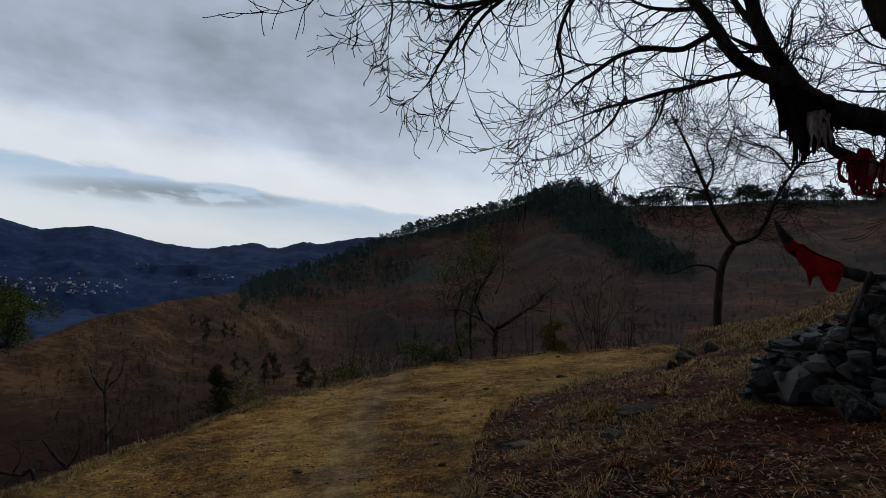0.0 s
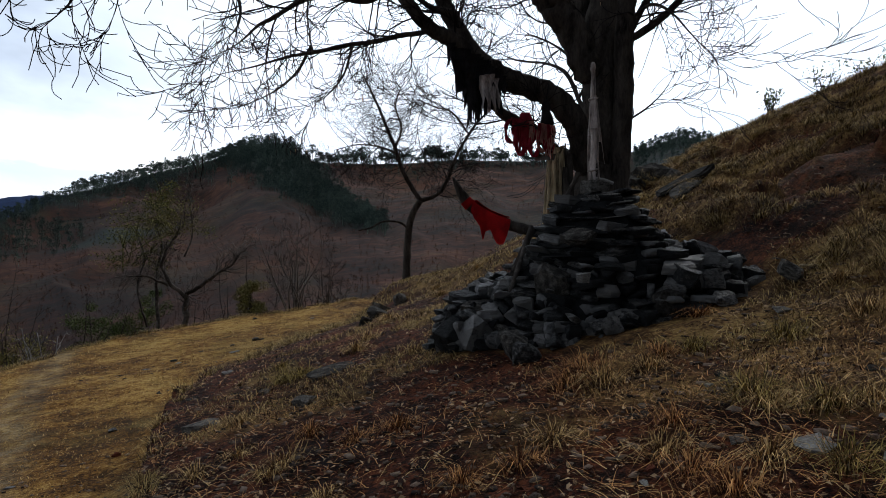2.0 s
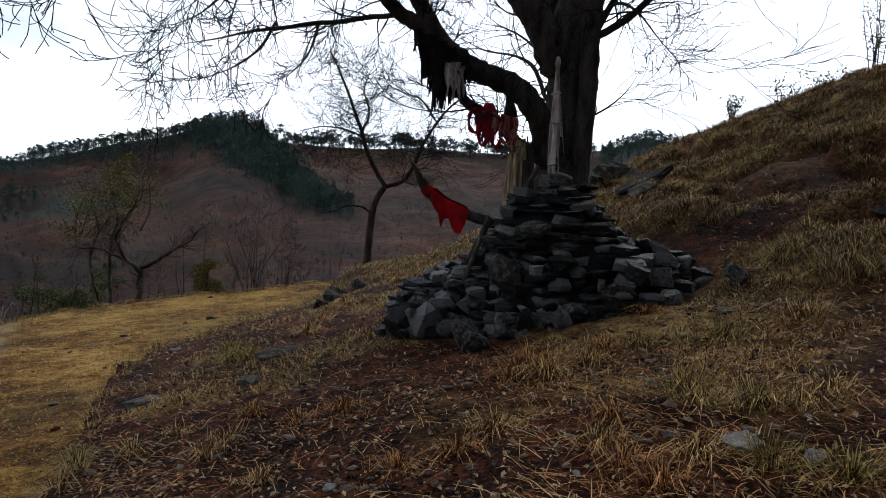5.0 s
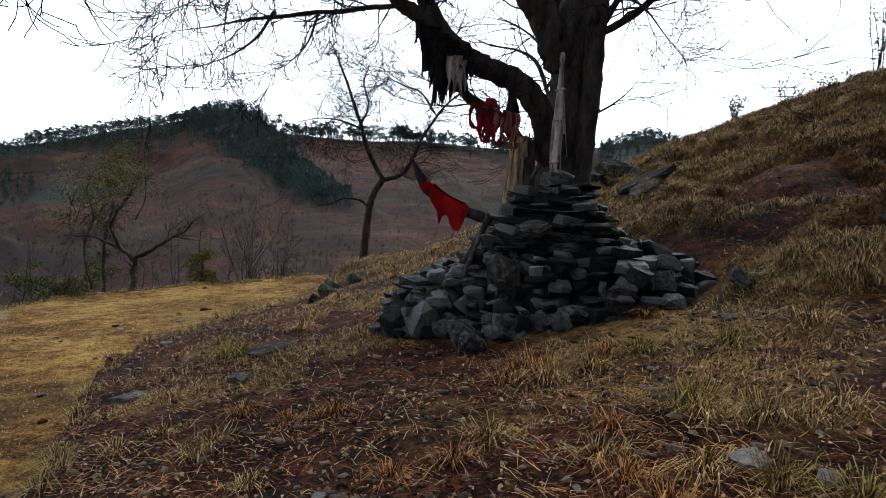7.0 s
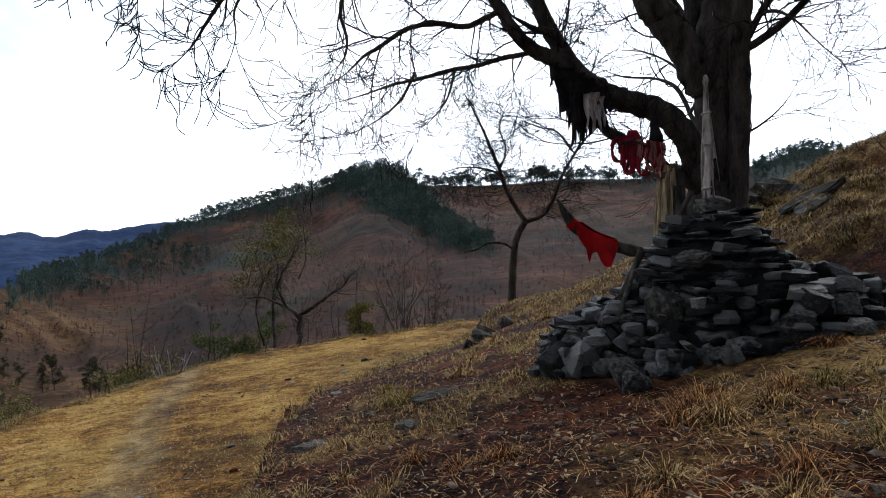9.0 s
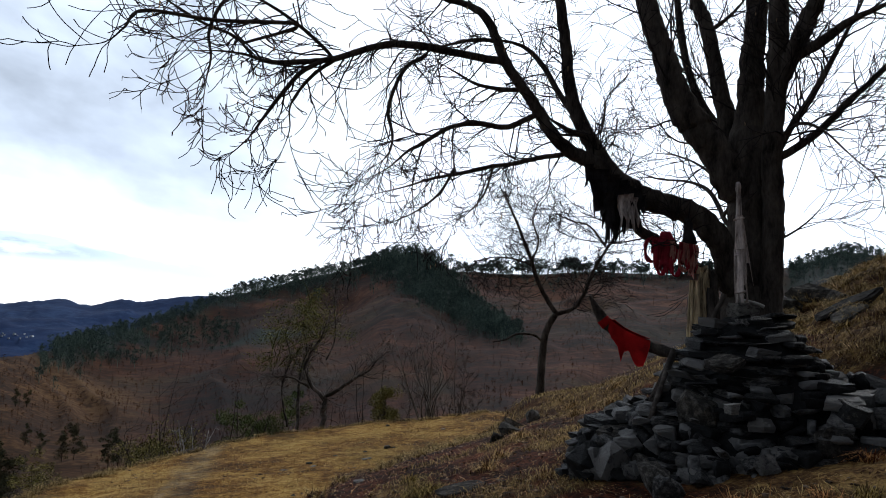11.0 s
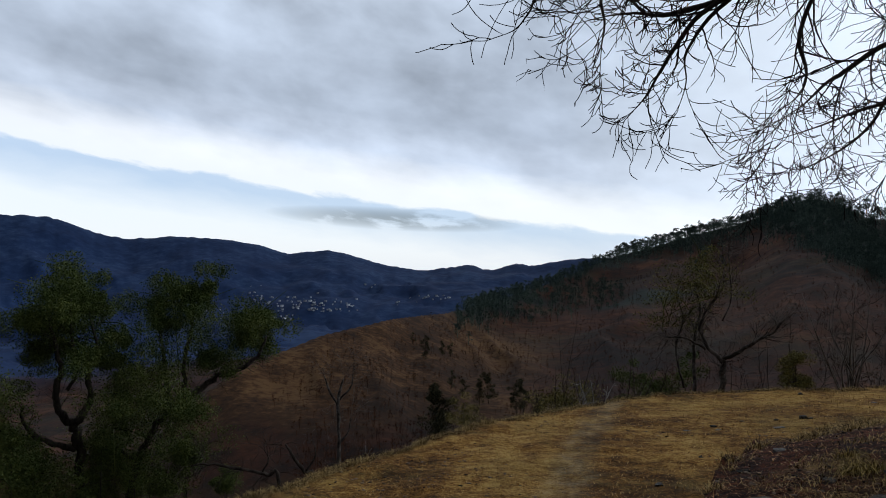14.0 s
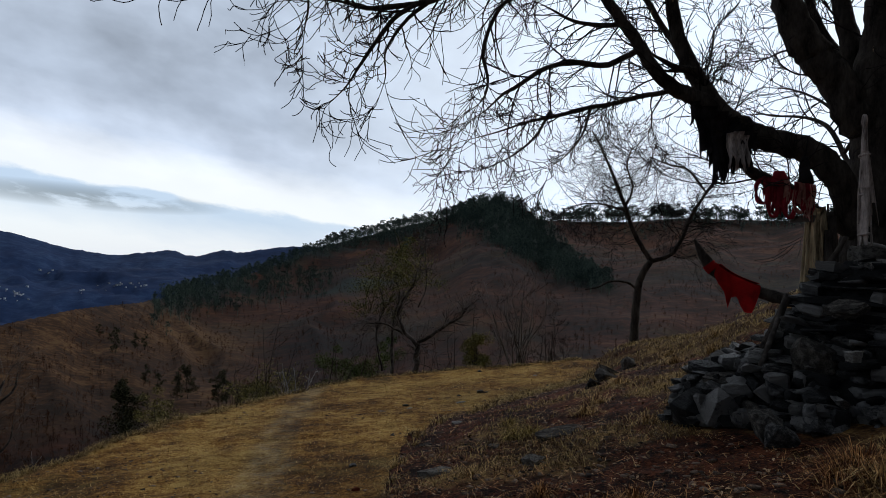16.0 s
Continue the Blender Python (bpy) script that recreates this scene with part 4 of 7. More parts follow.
BIG = {
    "trunk": [(3.82, 4.94, 1.51, 0.241), (3.83, 4.94, 1.81, 0.204), (3.84, 4.93, 2.13, 0.172), (3.84, 4.93, 2.46, 0.155), (3.84, 4.93, 2.74, 0.166), (3.88, 4.97, 3.04, 0.164), (3.94, 4.98, 3.39, 0.132), (3.95, 4.97, 3.68, 0.115), (4.01, 4.99, 4.04, 0.102), (4.06, 5.02, 4.37, 0.095), (4.08, 5.0, 4.88, 0.076), (4.1, 5.04, 5.43, 0.051)],
    "stem_right": [(3.9, 4.76, 1.61, 0.107), (3.92, 4.74, 2.12, 0.086), (3.93, 4.73, 2.53, 0.082), (3.9, 4.69, 2.88, 0.078), (3.92, 4.67, 3.25, 0.075), (3.93, 4.66, 3.57, 0.08), (3.95, 4.65, 3.9, 0.077), (3.96, 4.64, 4.18, 0.074), (4.0, 4.61, 4.74, 0.043)],
    "stem_left": [(3.75, 4.94, 2.67, 0.153), (3.63, 4.99, 2.95, 0.148), (3.51, 5.03, 3.14, 0.143), (3.39, 5.07, 3.31, 0.143), (3.28, 5.09, 3.55, 0.124), (3.22, 5.13, 3.8, 0.11), (3.15, 5.17, 4.06, 0.101), (3.09, 5.2, 4.32, 0.097), (3.02, 5.24, 4.79, 0.072), (2.98, 5.27, 5.22, 0.046)],
    "stem_mid": [(3.88, 5.15, 3.03, 0.086), (3.87, 5.23, 3.46, 0.077), (3.84, 5.31, 3.84, 0.068), (3.79, 5.34, 4.22, 0.063), (3.73, 5.45, 4.58, 0.053), (3.66, 5.55, 5.17, 0.037)],
    "stem_thin": [(3.92, 5.25, 3.21, 0.038), (3.83, 5.44, 3.49, 0.039), (3.71, 5.52, 3.88, 0.034), (3.66, 5.56, 4.29, 0.035), (3.67, 5.67, 4.96, 0.025)],
    "limb_main": [(3.65, 4.89, 1.89, 0.118), (3.59, 4.87, 2.12, 0.118), (3.5, 4.88, 2.29, 0.122), (3.34, 4.92, 2.44, 0.116), (3.16, 4.99, 2.51, 0.111), (2.94, 5.06, 2.59, 0.11), (2.72, 5.07, 2.71, 0.104), (2.58, 5.14, 2.97, 0.081), (2.46, 5.2, 3.24, 0.072), (2.39, 5.23, 3.55, 0.059), (2.36, 5.24, 3.9, 0.055), (2.32, 5.26, 4.24, 0.051), (2.29, 5.28, 4.8, 0.032)],
    "limb_low": [(2.77, 5.06, 2.67, 0.076), (2.58, 5.08, 2.81, 0.075), (2.4, 5.12, 2.9, 0.065), (2.22, 5.14, 3.04, 0.056), (2.11, 5.19, 3.25, 0.052), (1.94, 5.2, 3.47, 0.047), (1.81, 5.19, 3.64, 0.047), (1.75, 5.21, 3.81, 0.043), (1.65, 5.19, 3.97, 0.038), (1.51, 5.23, 4.08, 0.029), (1.3, 5.23, 4.11, 0.024), (1.02, 5.24, 4.24, 0.014)],
    "bough_long": [(1.81, 5.19, 3.63, 0.033), (1.63, 5.2, 3.64, 0.031), (1.39, 5.16, 3.64, 0.03), (1.15, 5.11, 3.64, 0.03), (0.88, 5.06, 3.61, 0.027), (0.66, 4.99, 3.51, 0.024), (0.45, 4.91, 3.39, 0.021), (0.27, 4.86, 3.33, 0.019), (0.01, 4.77, 3.26, 0.016), (-0.15, 4.71, 3.27, 0.012), (-0.32, 4.64, 3.25, 0.01), (-0.55, 4.56, 3.19, 0.006)],
    "bough_upper": [(1.76, 5.21, 3.8, 0.019), (1.58, 5.21, 3.79, 0.019), (1.36, 5.17, 3.71, 0.019), (1.17, 5.11, 3.62, 0.014)],
    "bough_mid": [(2.12, 5.18, 3.23, 0.024), (1.97, 5.19, 3.15, 0.023), (1.84, 5.23, 3.1, 0.023), (1.62, 5.3, 3.13, 0.021), (1.38, 5.26, 3.06, 0.018), (1.16, 5.26, 2.91, 0.016), (1.04, 5.24, 2.83, 0.013), (0.89, 5.26, 2.69, 0.009), (0.63, 5.19, 2.53, 0.005)],
    "bough_low": [(2.33, 5.13, 2.9, 0.021), (2.19, 5.32, 2.9, 0.021), (2.01, 5.49, 2.87, 0.02), (1.81, 5.56, 2.84, 0.018), (1.58, 5.63, 2.78, 0.016), (1.35, 5.68, 2.73, 0.014), (1.1, 5.63, 2.63, 0.012), (0.78, 5.68, 2.54, 0.007)],
    "bough_inner": [(1.99, 5.18, 3.41, 0.021), (1.85, 5.34, 3.45, 0.019), (1.65, 5.4, 3.49, 0.017), (1.49, 5.44, 3.58, 0.015), (1.37, 5.47, 3.65, 0.01)],
    "bough_arch": [(2.41, 5.22, 3.29, 0.024), (2.35, 5.36, 3.49, 0.025), (2.24, 5.4, 3.7, 0.023), (2.11, 5.46, 3.87, 0.023), (1.92, 5.42, 3.9, 0.02), (1.73, 5.37, 3.87, 0.015)],
    "bough_cross": [(2.5, 5.12, 3.07, 0.033), (2.38, 5.13, 3.08, 0.033), (2.27, 5.15, 3.14, 0.028), (2.18, 5.17, 3.2, 0.024)],
    "bough_drop": [(1.13, 5.12, 3.56, 0.016), (0.99, 5.04, 3.44, 0.015), (0.91, 5.05, 3.29, 0.014), (0.86, 5.06, 3.09, 0.014), (0.9, 5.06, 2.9, 0.013), (0.86, 5.01, 2.74, 0.009), (0.73, 4.98, 2.62, 0.005)],
    "bough_hang": [(0.33, 4.86, 3.33, 0.017), (0.2, 4.82, 3.22, 0.016), (0.09, 4.82, 3.07, 0.015), (-0.03, 4.76, 2.86, 0.013), (-0.11, 4.71, 2.71, 0.01), (-0.24, 4.65, 2.55, 0.005)],
    "bough_tip": [(0.45, 4.91, 3.39, 0.015), (0.28, 4.96, 3.25, 0.013), (0.15, 4.97, 3.04, 0.01), (0.15, 4.92, 2.84, 0.008), (0.09, 4.92, 2.64, 0.005)],
    "bough_high": [(0.39, 4.91, 3.43, 0.013), (0.21, 4.82, 3.54, 0.013), (0.05, 4.72, 3.6, 0.011), (-0.13, 4.61, 3.64, 0.01), (-0.33, 4.49, 3.67, 0.008), (-0.58, 4.36, 3.64, 0.006)],
    "bough_far": [(-0.12, 4.71, 3.27, 0.01), (-0.22, 4.6, 3.34, 0.01), (-0.41, 4.48, 3.36, 0.009), (-0.56, 4.36, 3.4, 0.008), (-0.7, 4.23, 3.42, 0.006), (-0.87, 4.09, 3.39, 0.004)],
    "bough_fall": [(-0.2, 4.55, 3.64, 0.012), (-0.31, 4.49, 3.49, 0.012), (-0.37, 4.49, 3.31, 0.011), (-0.35, 4.49, 3.15, 0.01), (-0.37, 4.49, 3.0, 0.008), (-0.38, 4.49, 2.84, 0.005)],
    "bough_edge": [(0.17, 4.34, 3.36, 0.012), (-0.29, 4.18, 3.26, 0.011), (-0.66, 4.04, 3.21, 0.009), (-0.74, 3.97, 3.07, 0.008), (-0.81, 3.91, 2.96, 0.006), (-0.94, 3.88, 2.91, 0.003)],
    "branch_right": [(3.93, 4.66, 2.89, 0.033), (4.07, 4.61, 2.98, 0.033), (4.26, 4.56, 3.13, 0.031), (4.46, 4.52, 3.34, 0.029), (4.65, 4.46, 3.53, 0.027), (4.88, 4.35, 3.75, 0.022), (5.15, 4.19, 3.9, 0.014)],
    "branch_right_up": [(3.94, 4.66, 2.95, 0.025), (3.97, 4.56, 3.12, 0.028), (4.09, 4.46, 3.36, 0.026), (4.19, 4.36, 3.63, 0.026), (4.29, 4.26, 3.91, 0.024), (4.41, 4.14, 4.27, 0.016)],
    "branch_right_out": [(3.98, 4.69, 3.66, 0.058), (4.02, 4.52, 3.7, 0.052), (4.07, 4.34, 3.74, 0.041), (4.13, 4.14, 3.82, 0.035), (4.2, 3.92, 3.85, 0.03), (4.32, 3.63, 3.92, 0.02)],
    "branch_right_mid": [(3.93, 4.67, 3.04, 0.015), (3.94, 4.45, 3.11, 0.015), (4.02, 4.31, 3.04, 0.012), (4.11, 4.16, 2.83, 0.01), (4.22, 4.04, 2.64, 0.006)],
    "branch_centre": [(3.82, 5.32, 4.21, 0.029), (3.89, 5.15, 4.28, 0.028), (3.94, 4.98, 4.39, 0.023)],
    "branch_small": [(3.97, 4.7, 2.25, 0.011), (4.16, 4.66, 2.37, 0.009), (4.33, 4.64, 2.54, 0.007), (4.47, 4.64, 2.78, 0.005)],
    "branch_behind": [(3.92, 5.25, 2.41, 0.021), (3.97, 5.58, 2.77, 0.02), (3.93, 5.86, 2.92, 0.017), (3.79, 6.18, 3.0, 0.014), (3.6, 6.3, 3.1, 0.01)],
    "branch_back": [(3.93, 5.24, 2.66, 0.021), (4.01, 5.68, 3.0, 0.017), (3.97, 6.07, 3.22, 0.015), (3.85, 6.38, 3.32, 0.01)],
    "branch_cloth": [(3.49, 5.0, 1.96, 0.054), (3.28, 5.03, 2.14, 0.053), (3.08, 5.04, 2.22, 0.05), (2.92, 5.07, 2.33, 0.047), (2.74, 5.06, 2.51, 0.042), (2.68, 5.09, 2.69, 0.033)],
    "stub_twig": [(2.62, 5.12, 3.1, 0.01), (2.65, 5.11, 3.23, 0.009), (2.66, 5.1, 3.36, 0.006)],
    "stem_out": [(3.93, 4.66, 3.43, 0.062), (3.98, 4.55, 3.68, 0.067), (4.07, 4.48, 3.96, 0.069), (4.11, 4.43, 4.1, 0.064), (4.2, 4.35, 4.49, 0.044)],
    "bough_sag": [(1.55, 5.74, 2.83, 0.013), (1.44, 5.76, 2.63, 0.0107), (1.26, 5.8, 2.47, 0.0085), (1.04, 5.84, 2.36, 0.0063), (0.86, 5.87, 2.31, 0.004)],
    "bough_sag_inner": [(1.91, 5.74, 2.88, 0.013), (1.83, 5.76, 2.63, 0.01), (1.67, 5.81, 2.44, 0.007), (1.49, 5.85, 2.35, 0.004)],
}
trng = np.random.default_rng(11)
tb = BIG["trunk"][0]
tree = thing("shrine_tree", tb[0], tb[1], gz(tb[0], tb[1]), "large bare leafless tree with dark bark, rags tied on its limbs", "tree")
sub = np.array([tb[0], tb[1], gz(tb[0], tb[1])])
twigs, pods = Geo(), Geo()
NAMES = {"trunk": "trunk", "stem": "stem", "limb": "limb", "bough": "bough", "branch": "branch", "stub": "branch"}
grown = []
for key, pts in BIG.items():
    g = Geo()
    p = np.array(pts, float)
    p[:, :3] -= sub
    if grown and not key.startswith("stem_right"):
        wood = np.concatenate(grown)
        gap = np.linalg.norm(wood[:, :3] - p[0, :3], axis=1)
        j = int(np.argmin(gap))
        if gap[j] > 0.25 * wood[j, 3]:
            p = np.vstack([[*wood[j, :3], min(wood[j, 3] * 0.8, p[0, 3] * 1.15)], p])
    if key.startswith(("bough", "branch")):
        p[-3:, 3] *= [0.8, 0.55, 0.3]
    p[:, 3] *= {"trunk": 0.9, "limb_main": 0.84, "stem_left": 0.9, "limb_low": 0.9}.get(key, 1.0)
    if key == "trunk":
        p = np.vstack([[p[0, 0], p[0, 1], -0.35, 0.38], [p[0, 0], p[0, 1], 0.05, 0.32], p])
    if key == "stem_right":
        p = np.vstack([[p[0, 0] - 0.03, p[0, 1], -0.2, 0.2], p])
    q = limb(g, p, 14 if p[0, 3] > 0.06 else 8 if p[0, 3] > 0.02 else 6, 0.05, 6, len(key))
    part(NAMES[key.split("_")[0]], g, M_BARK, tree, smooth=True)
    grown.append(q)
    # side twigs where the limb has grown thin
    seg = np.linalg.norm(np.diff(q[:, :3], axis=0), axis=1)
    run = 0.0
    for i in range(1, len(q)):
        run += seg[i - 1]
        thinness = q[i, 3]
        if thinness > 0.075:
            if q[i, 2] + sub[2] > 3.0 and run > 0.2 and trng.random() < 0.6:
                run = 0.0
                d = unit(q[i, :3] - q[i - 1, :3])
                out = unit(0.6 * d + unit(np.cross(d, trng.normal(size=3))))
                twig(twigs, q[i, :3], out, trng.uniform(0.5, 1.1), 0.011, 2, trng, 0.0, 0.35, pods)
            continue
        step = 0.088 if thinness < 0.03 else 0.12
        while run > step:
            run -= step
            d = unit(q[i, :3] - q[i - 1, :3])
            side = unit(np.cross(d, trng.normal(size=3)))
            out = unit(d * trng.uniform(0.6, 1.5) + side)
            far_left = q[i, 0] + sub[0] < 2.6
            L = trng.uniform(0.2, 0.68) * (1.45 if key.startswith(("branch", "stem")) else 0.6 if key in ("bough_hang", "bough_tip", "bough_fall", "bough_far", "bough_edge", "bough_sag", "bough_sag_inner") else 1.0) * (1.0 if thinness < 0.02 else 0.9)
            twig(twigs, q[i, :3], out, L, min(0.0085, thinness * 0.55), 0 if key == "bough_edge" else 2 if trng.random() < 0.30 else 1, trng, 0.12 if key in ("bough_hang", "bough_tip", "bough_fall", "bough_edge", "bough_far") else 0.55 if far_left else 0.12, 0.5, pods)
    d = unit(q[-1, :3] - q[-2, :3])
    for _ in range(2):
        twig(twigs, q[-1, :3], unit(d + trng.normal(size=3) * 0.3), 0.3, max(q[-1, 3] * 0.7, 0.003), 1, trng, 0.4, 0.6, pods)
tagged(part("twig_crown", twigs, M_TWIG, tree, "thin bare drooping twigs"), kind="stuff")
tagged(part("seed_pod_mass", pods, M_DEAD_LEAF, tree, "dry hanging seed pods"), kind="stuff")

SMALL = {
    "trunk": [(6.04, 14.82, -0.28, 0.133), (6.06, 14.81, 0.18, 0.113), (6.1, 14.79, 0.82, 0.106), (6.17, 14.76, 1.27, 0.099), (6.36, 14.68, 1.65, 0.092)],
    "stem_l": [(6.36, 14.68, 1.65, 0.073), (6.16, 14.77, 1.99, 0.066), (5.93, 14.76, 2.4, 0.059), (5.76, 14.71, 2.83, 0.052), (5.58, 14.67, 3.21, 0.046), (5.38, 14.64, 3.66, 0.036), (5.15, 14.62, 4.11, 0.026), (4.92, 14.59, 4.5, 0.016)],
    "stem_r": [(6.34, 14.69, 1.62, 0.066), (6.78, 14.61, 1.79, 0.06), (7.03, 14.6, 2.13, 0.054), (7.23, 14.62, 2.6, 0.049), (7.47, 14.61, 3.01, 0.041), (7.81, 14.55, 3.5, 0.033), (8.26, 14.41, 3.94, 0.021)],
    "arm": [(6.08, 14.8, 1.01, 0.04), (5.85, 14.78, 1.15, 0.034), (5.48, 14.82, 1.16, 0.029), (5.19, 14.81, 1.03, 0.023), (4.89, 14.81, 0.97, 0.015)],
    "twig1": [(5.79, 14.7, 2.73, 0.031), (5.33, 14.66, 2.86, 0.026), (4.83, 14.62, 2.88, 0.018), (4.32, 14.67, 2.75, 0.011)],
    "twig2": [(5.76, 14.71, 2.83, 0.031), (5.9, 14.66, 3.28, 0.026), (5.78, 14.71, 3.77, 0.021), (5.89, 14.66, 4.21, 0.013)],
    "twig3": [(7.59, 14.55, 3.19, 0.027), (7.27, 14.82, 3.74, 0.027), (6.92, 14.99, 3.86, 0.022), (6.56, 15.14, 4.03, 0.014)],
}
st = SMALL["trunk"][0]
stz = gz(st[0], st[1])
sub2 = np.array([st[0], st[1], min(stz, st[2])])
bare_tree = thing("bare_tree", *sub2, "slim bare forked tree on a grassy knoll", "tree")
twigs = Geo()
for key, pts in SMALL.items():
    g = Geo()
    p = np.array(pts, float)
    p[:, :3] -= sub2
    p[:, 3] *= 0.82
    if key == "trunk":
        p = np.vstack([[p[0, 0], p[0, 1], -0.25, p[0, 3] * 1.3], p])
    q = limb(g, p, 8, 0.08, 5, len(key))
    part("trunk" if key == "trunk" else "branch", g, M_BARK, bare_tree, smooth=True)
    if key == "trunk":
        continue
    for i in range(4, len(q)):
        for _ in range(4 if q[i, 3] < 0.05 else 1):
            if trng.random() < 0.55 and key != "arm":
                d = unit(q[i, :3] - q[i - 1, :3])
                out = unit(d * 0.5 + unit(np.cross(d, trng.normal(size=3))) + np.array([0, 0, 0.15]))
                twig(twigs, q[i, :3], out, trng.uniform(0.4, 1.1), 0.009, 2, trng, 0.25, 0.4, None)
tagged(part("twig_crown", twigs, M_TWIG, bare_tree, "fine bare twigs"), kind="stuff")


def leaf_cloud(geo, centre, size, count, leaf, rng, squash=0.75, gap=0.35):
    """A ragged clump of small leaves, denser outside."""
    u = rng.normal(size=(count, 3))
    u /= np.linalg.norm(u, axis=1, keepdims=True)
    rad = rng.uniform(0.25, 1.0, (count, 1)) ** 0.6 * (1 + gap * np.sin(3.1 * u[:, :1] + np.asarray(centre)[..., :1]) * np.cos(2.7 * u[:, 1:2] + np.asarray(centre)[..., 1:2]))
    c = np.asarray(centre) + u * rad * size * np.array([1, 1, squash])
    a = rng.normal(size=(count, 3))
    a /= np.linalg.norm(a, axis=1, keepdims=True)
    b = np.cross(a, rng.normal(size=(count, 3)))
    b /= np.linalg.norm(b, axis=1, keepdims=True) + 1e-9
    s = leaf * rng.uniform(0.6, 1.3, (count, 1))
    geo.many(np.stack([c - a * s, c + b * s * 0.45, c + a * s, c - b * s * 0.45], 1), [(0, 1, 2, 3)])


# ---------------------------------------------------------------- evergreen oaks below the terrace
def leafy(name, spec, label, mat, leaf, per, dens=1.0, bark=M_BARK, category="tree", seed=1, twiggy=0, twig_len=0.6, slim=0.7):
    rg = np.random.default_rng(seed)
    b = spec["limbs"][0][0]
    base = np.array([b[0], b[1], min(gz(b[0], b[1]), b[2])])
    t = thing(name, *base, label, category)
    fine = Geo()
    for k, pts in enumerate(spec["limbs"]):
        p = np.array(pts, float)
        p[:, :3] -= base
        if k == 0 or p[0, 2] < 0.9:
            p = np.vstack([[p[0, 0], p[0, 1], -0.3, p[0, 3] * 1.25], p])
        g = Geo()
        p[:, 3] *= slim
        q = limb(g, p, 8, 0.14, 5, k + seed, 0.3)
        part("trunk" if k == 0 else "limb", g, bark, t, smooth=True)
        for i in range(5, len(q)):
            for _ in range(twiggy):
                d = unit(q[i, :3] - q[i - 1, :3])
                twig(fine, q[i, :3], unit(d * 1.1 + rg.normal(size=3) * 0.75), rg.uniform(0.5, 1.3) * twig_len, 0.008, 1, rg, 0.1, 0.4, None)
    if twiggy:
        tagged(part("twig_crown", fine, bark, t), kind="stuff")
    for c in spec["clumps"]:
        c = (*c[:3], c[3] * 1.3)
        g = Geo()
        cc = np.array(c[:3]) - base
        for _ in range(7):
            o = cc + rg.normal(size=3) * c[3] * 0.48
            leaf_cloud(g, o, c[3] * rg.uniform(0.45, 0.85), int(per * dens), leaf, rg)
        for _ in range(5):
            d = rg.normal(size=3)
            g.tube([cc, cc + d * c[3] * 0.3 + [0, 0, 0.1], cc + d * c[3] * 0.7], [0.02, 0.014, 0.006], 3)
        part("crown", g, mat, t)
    return t


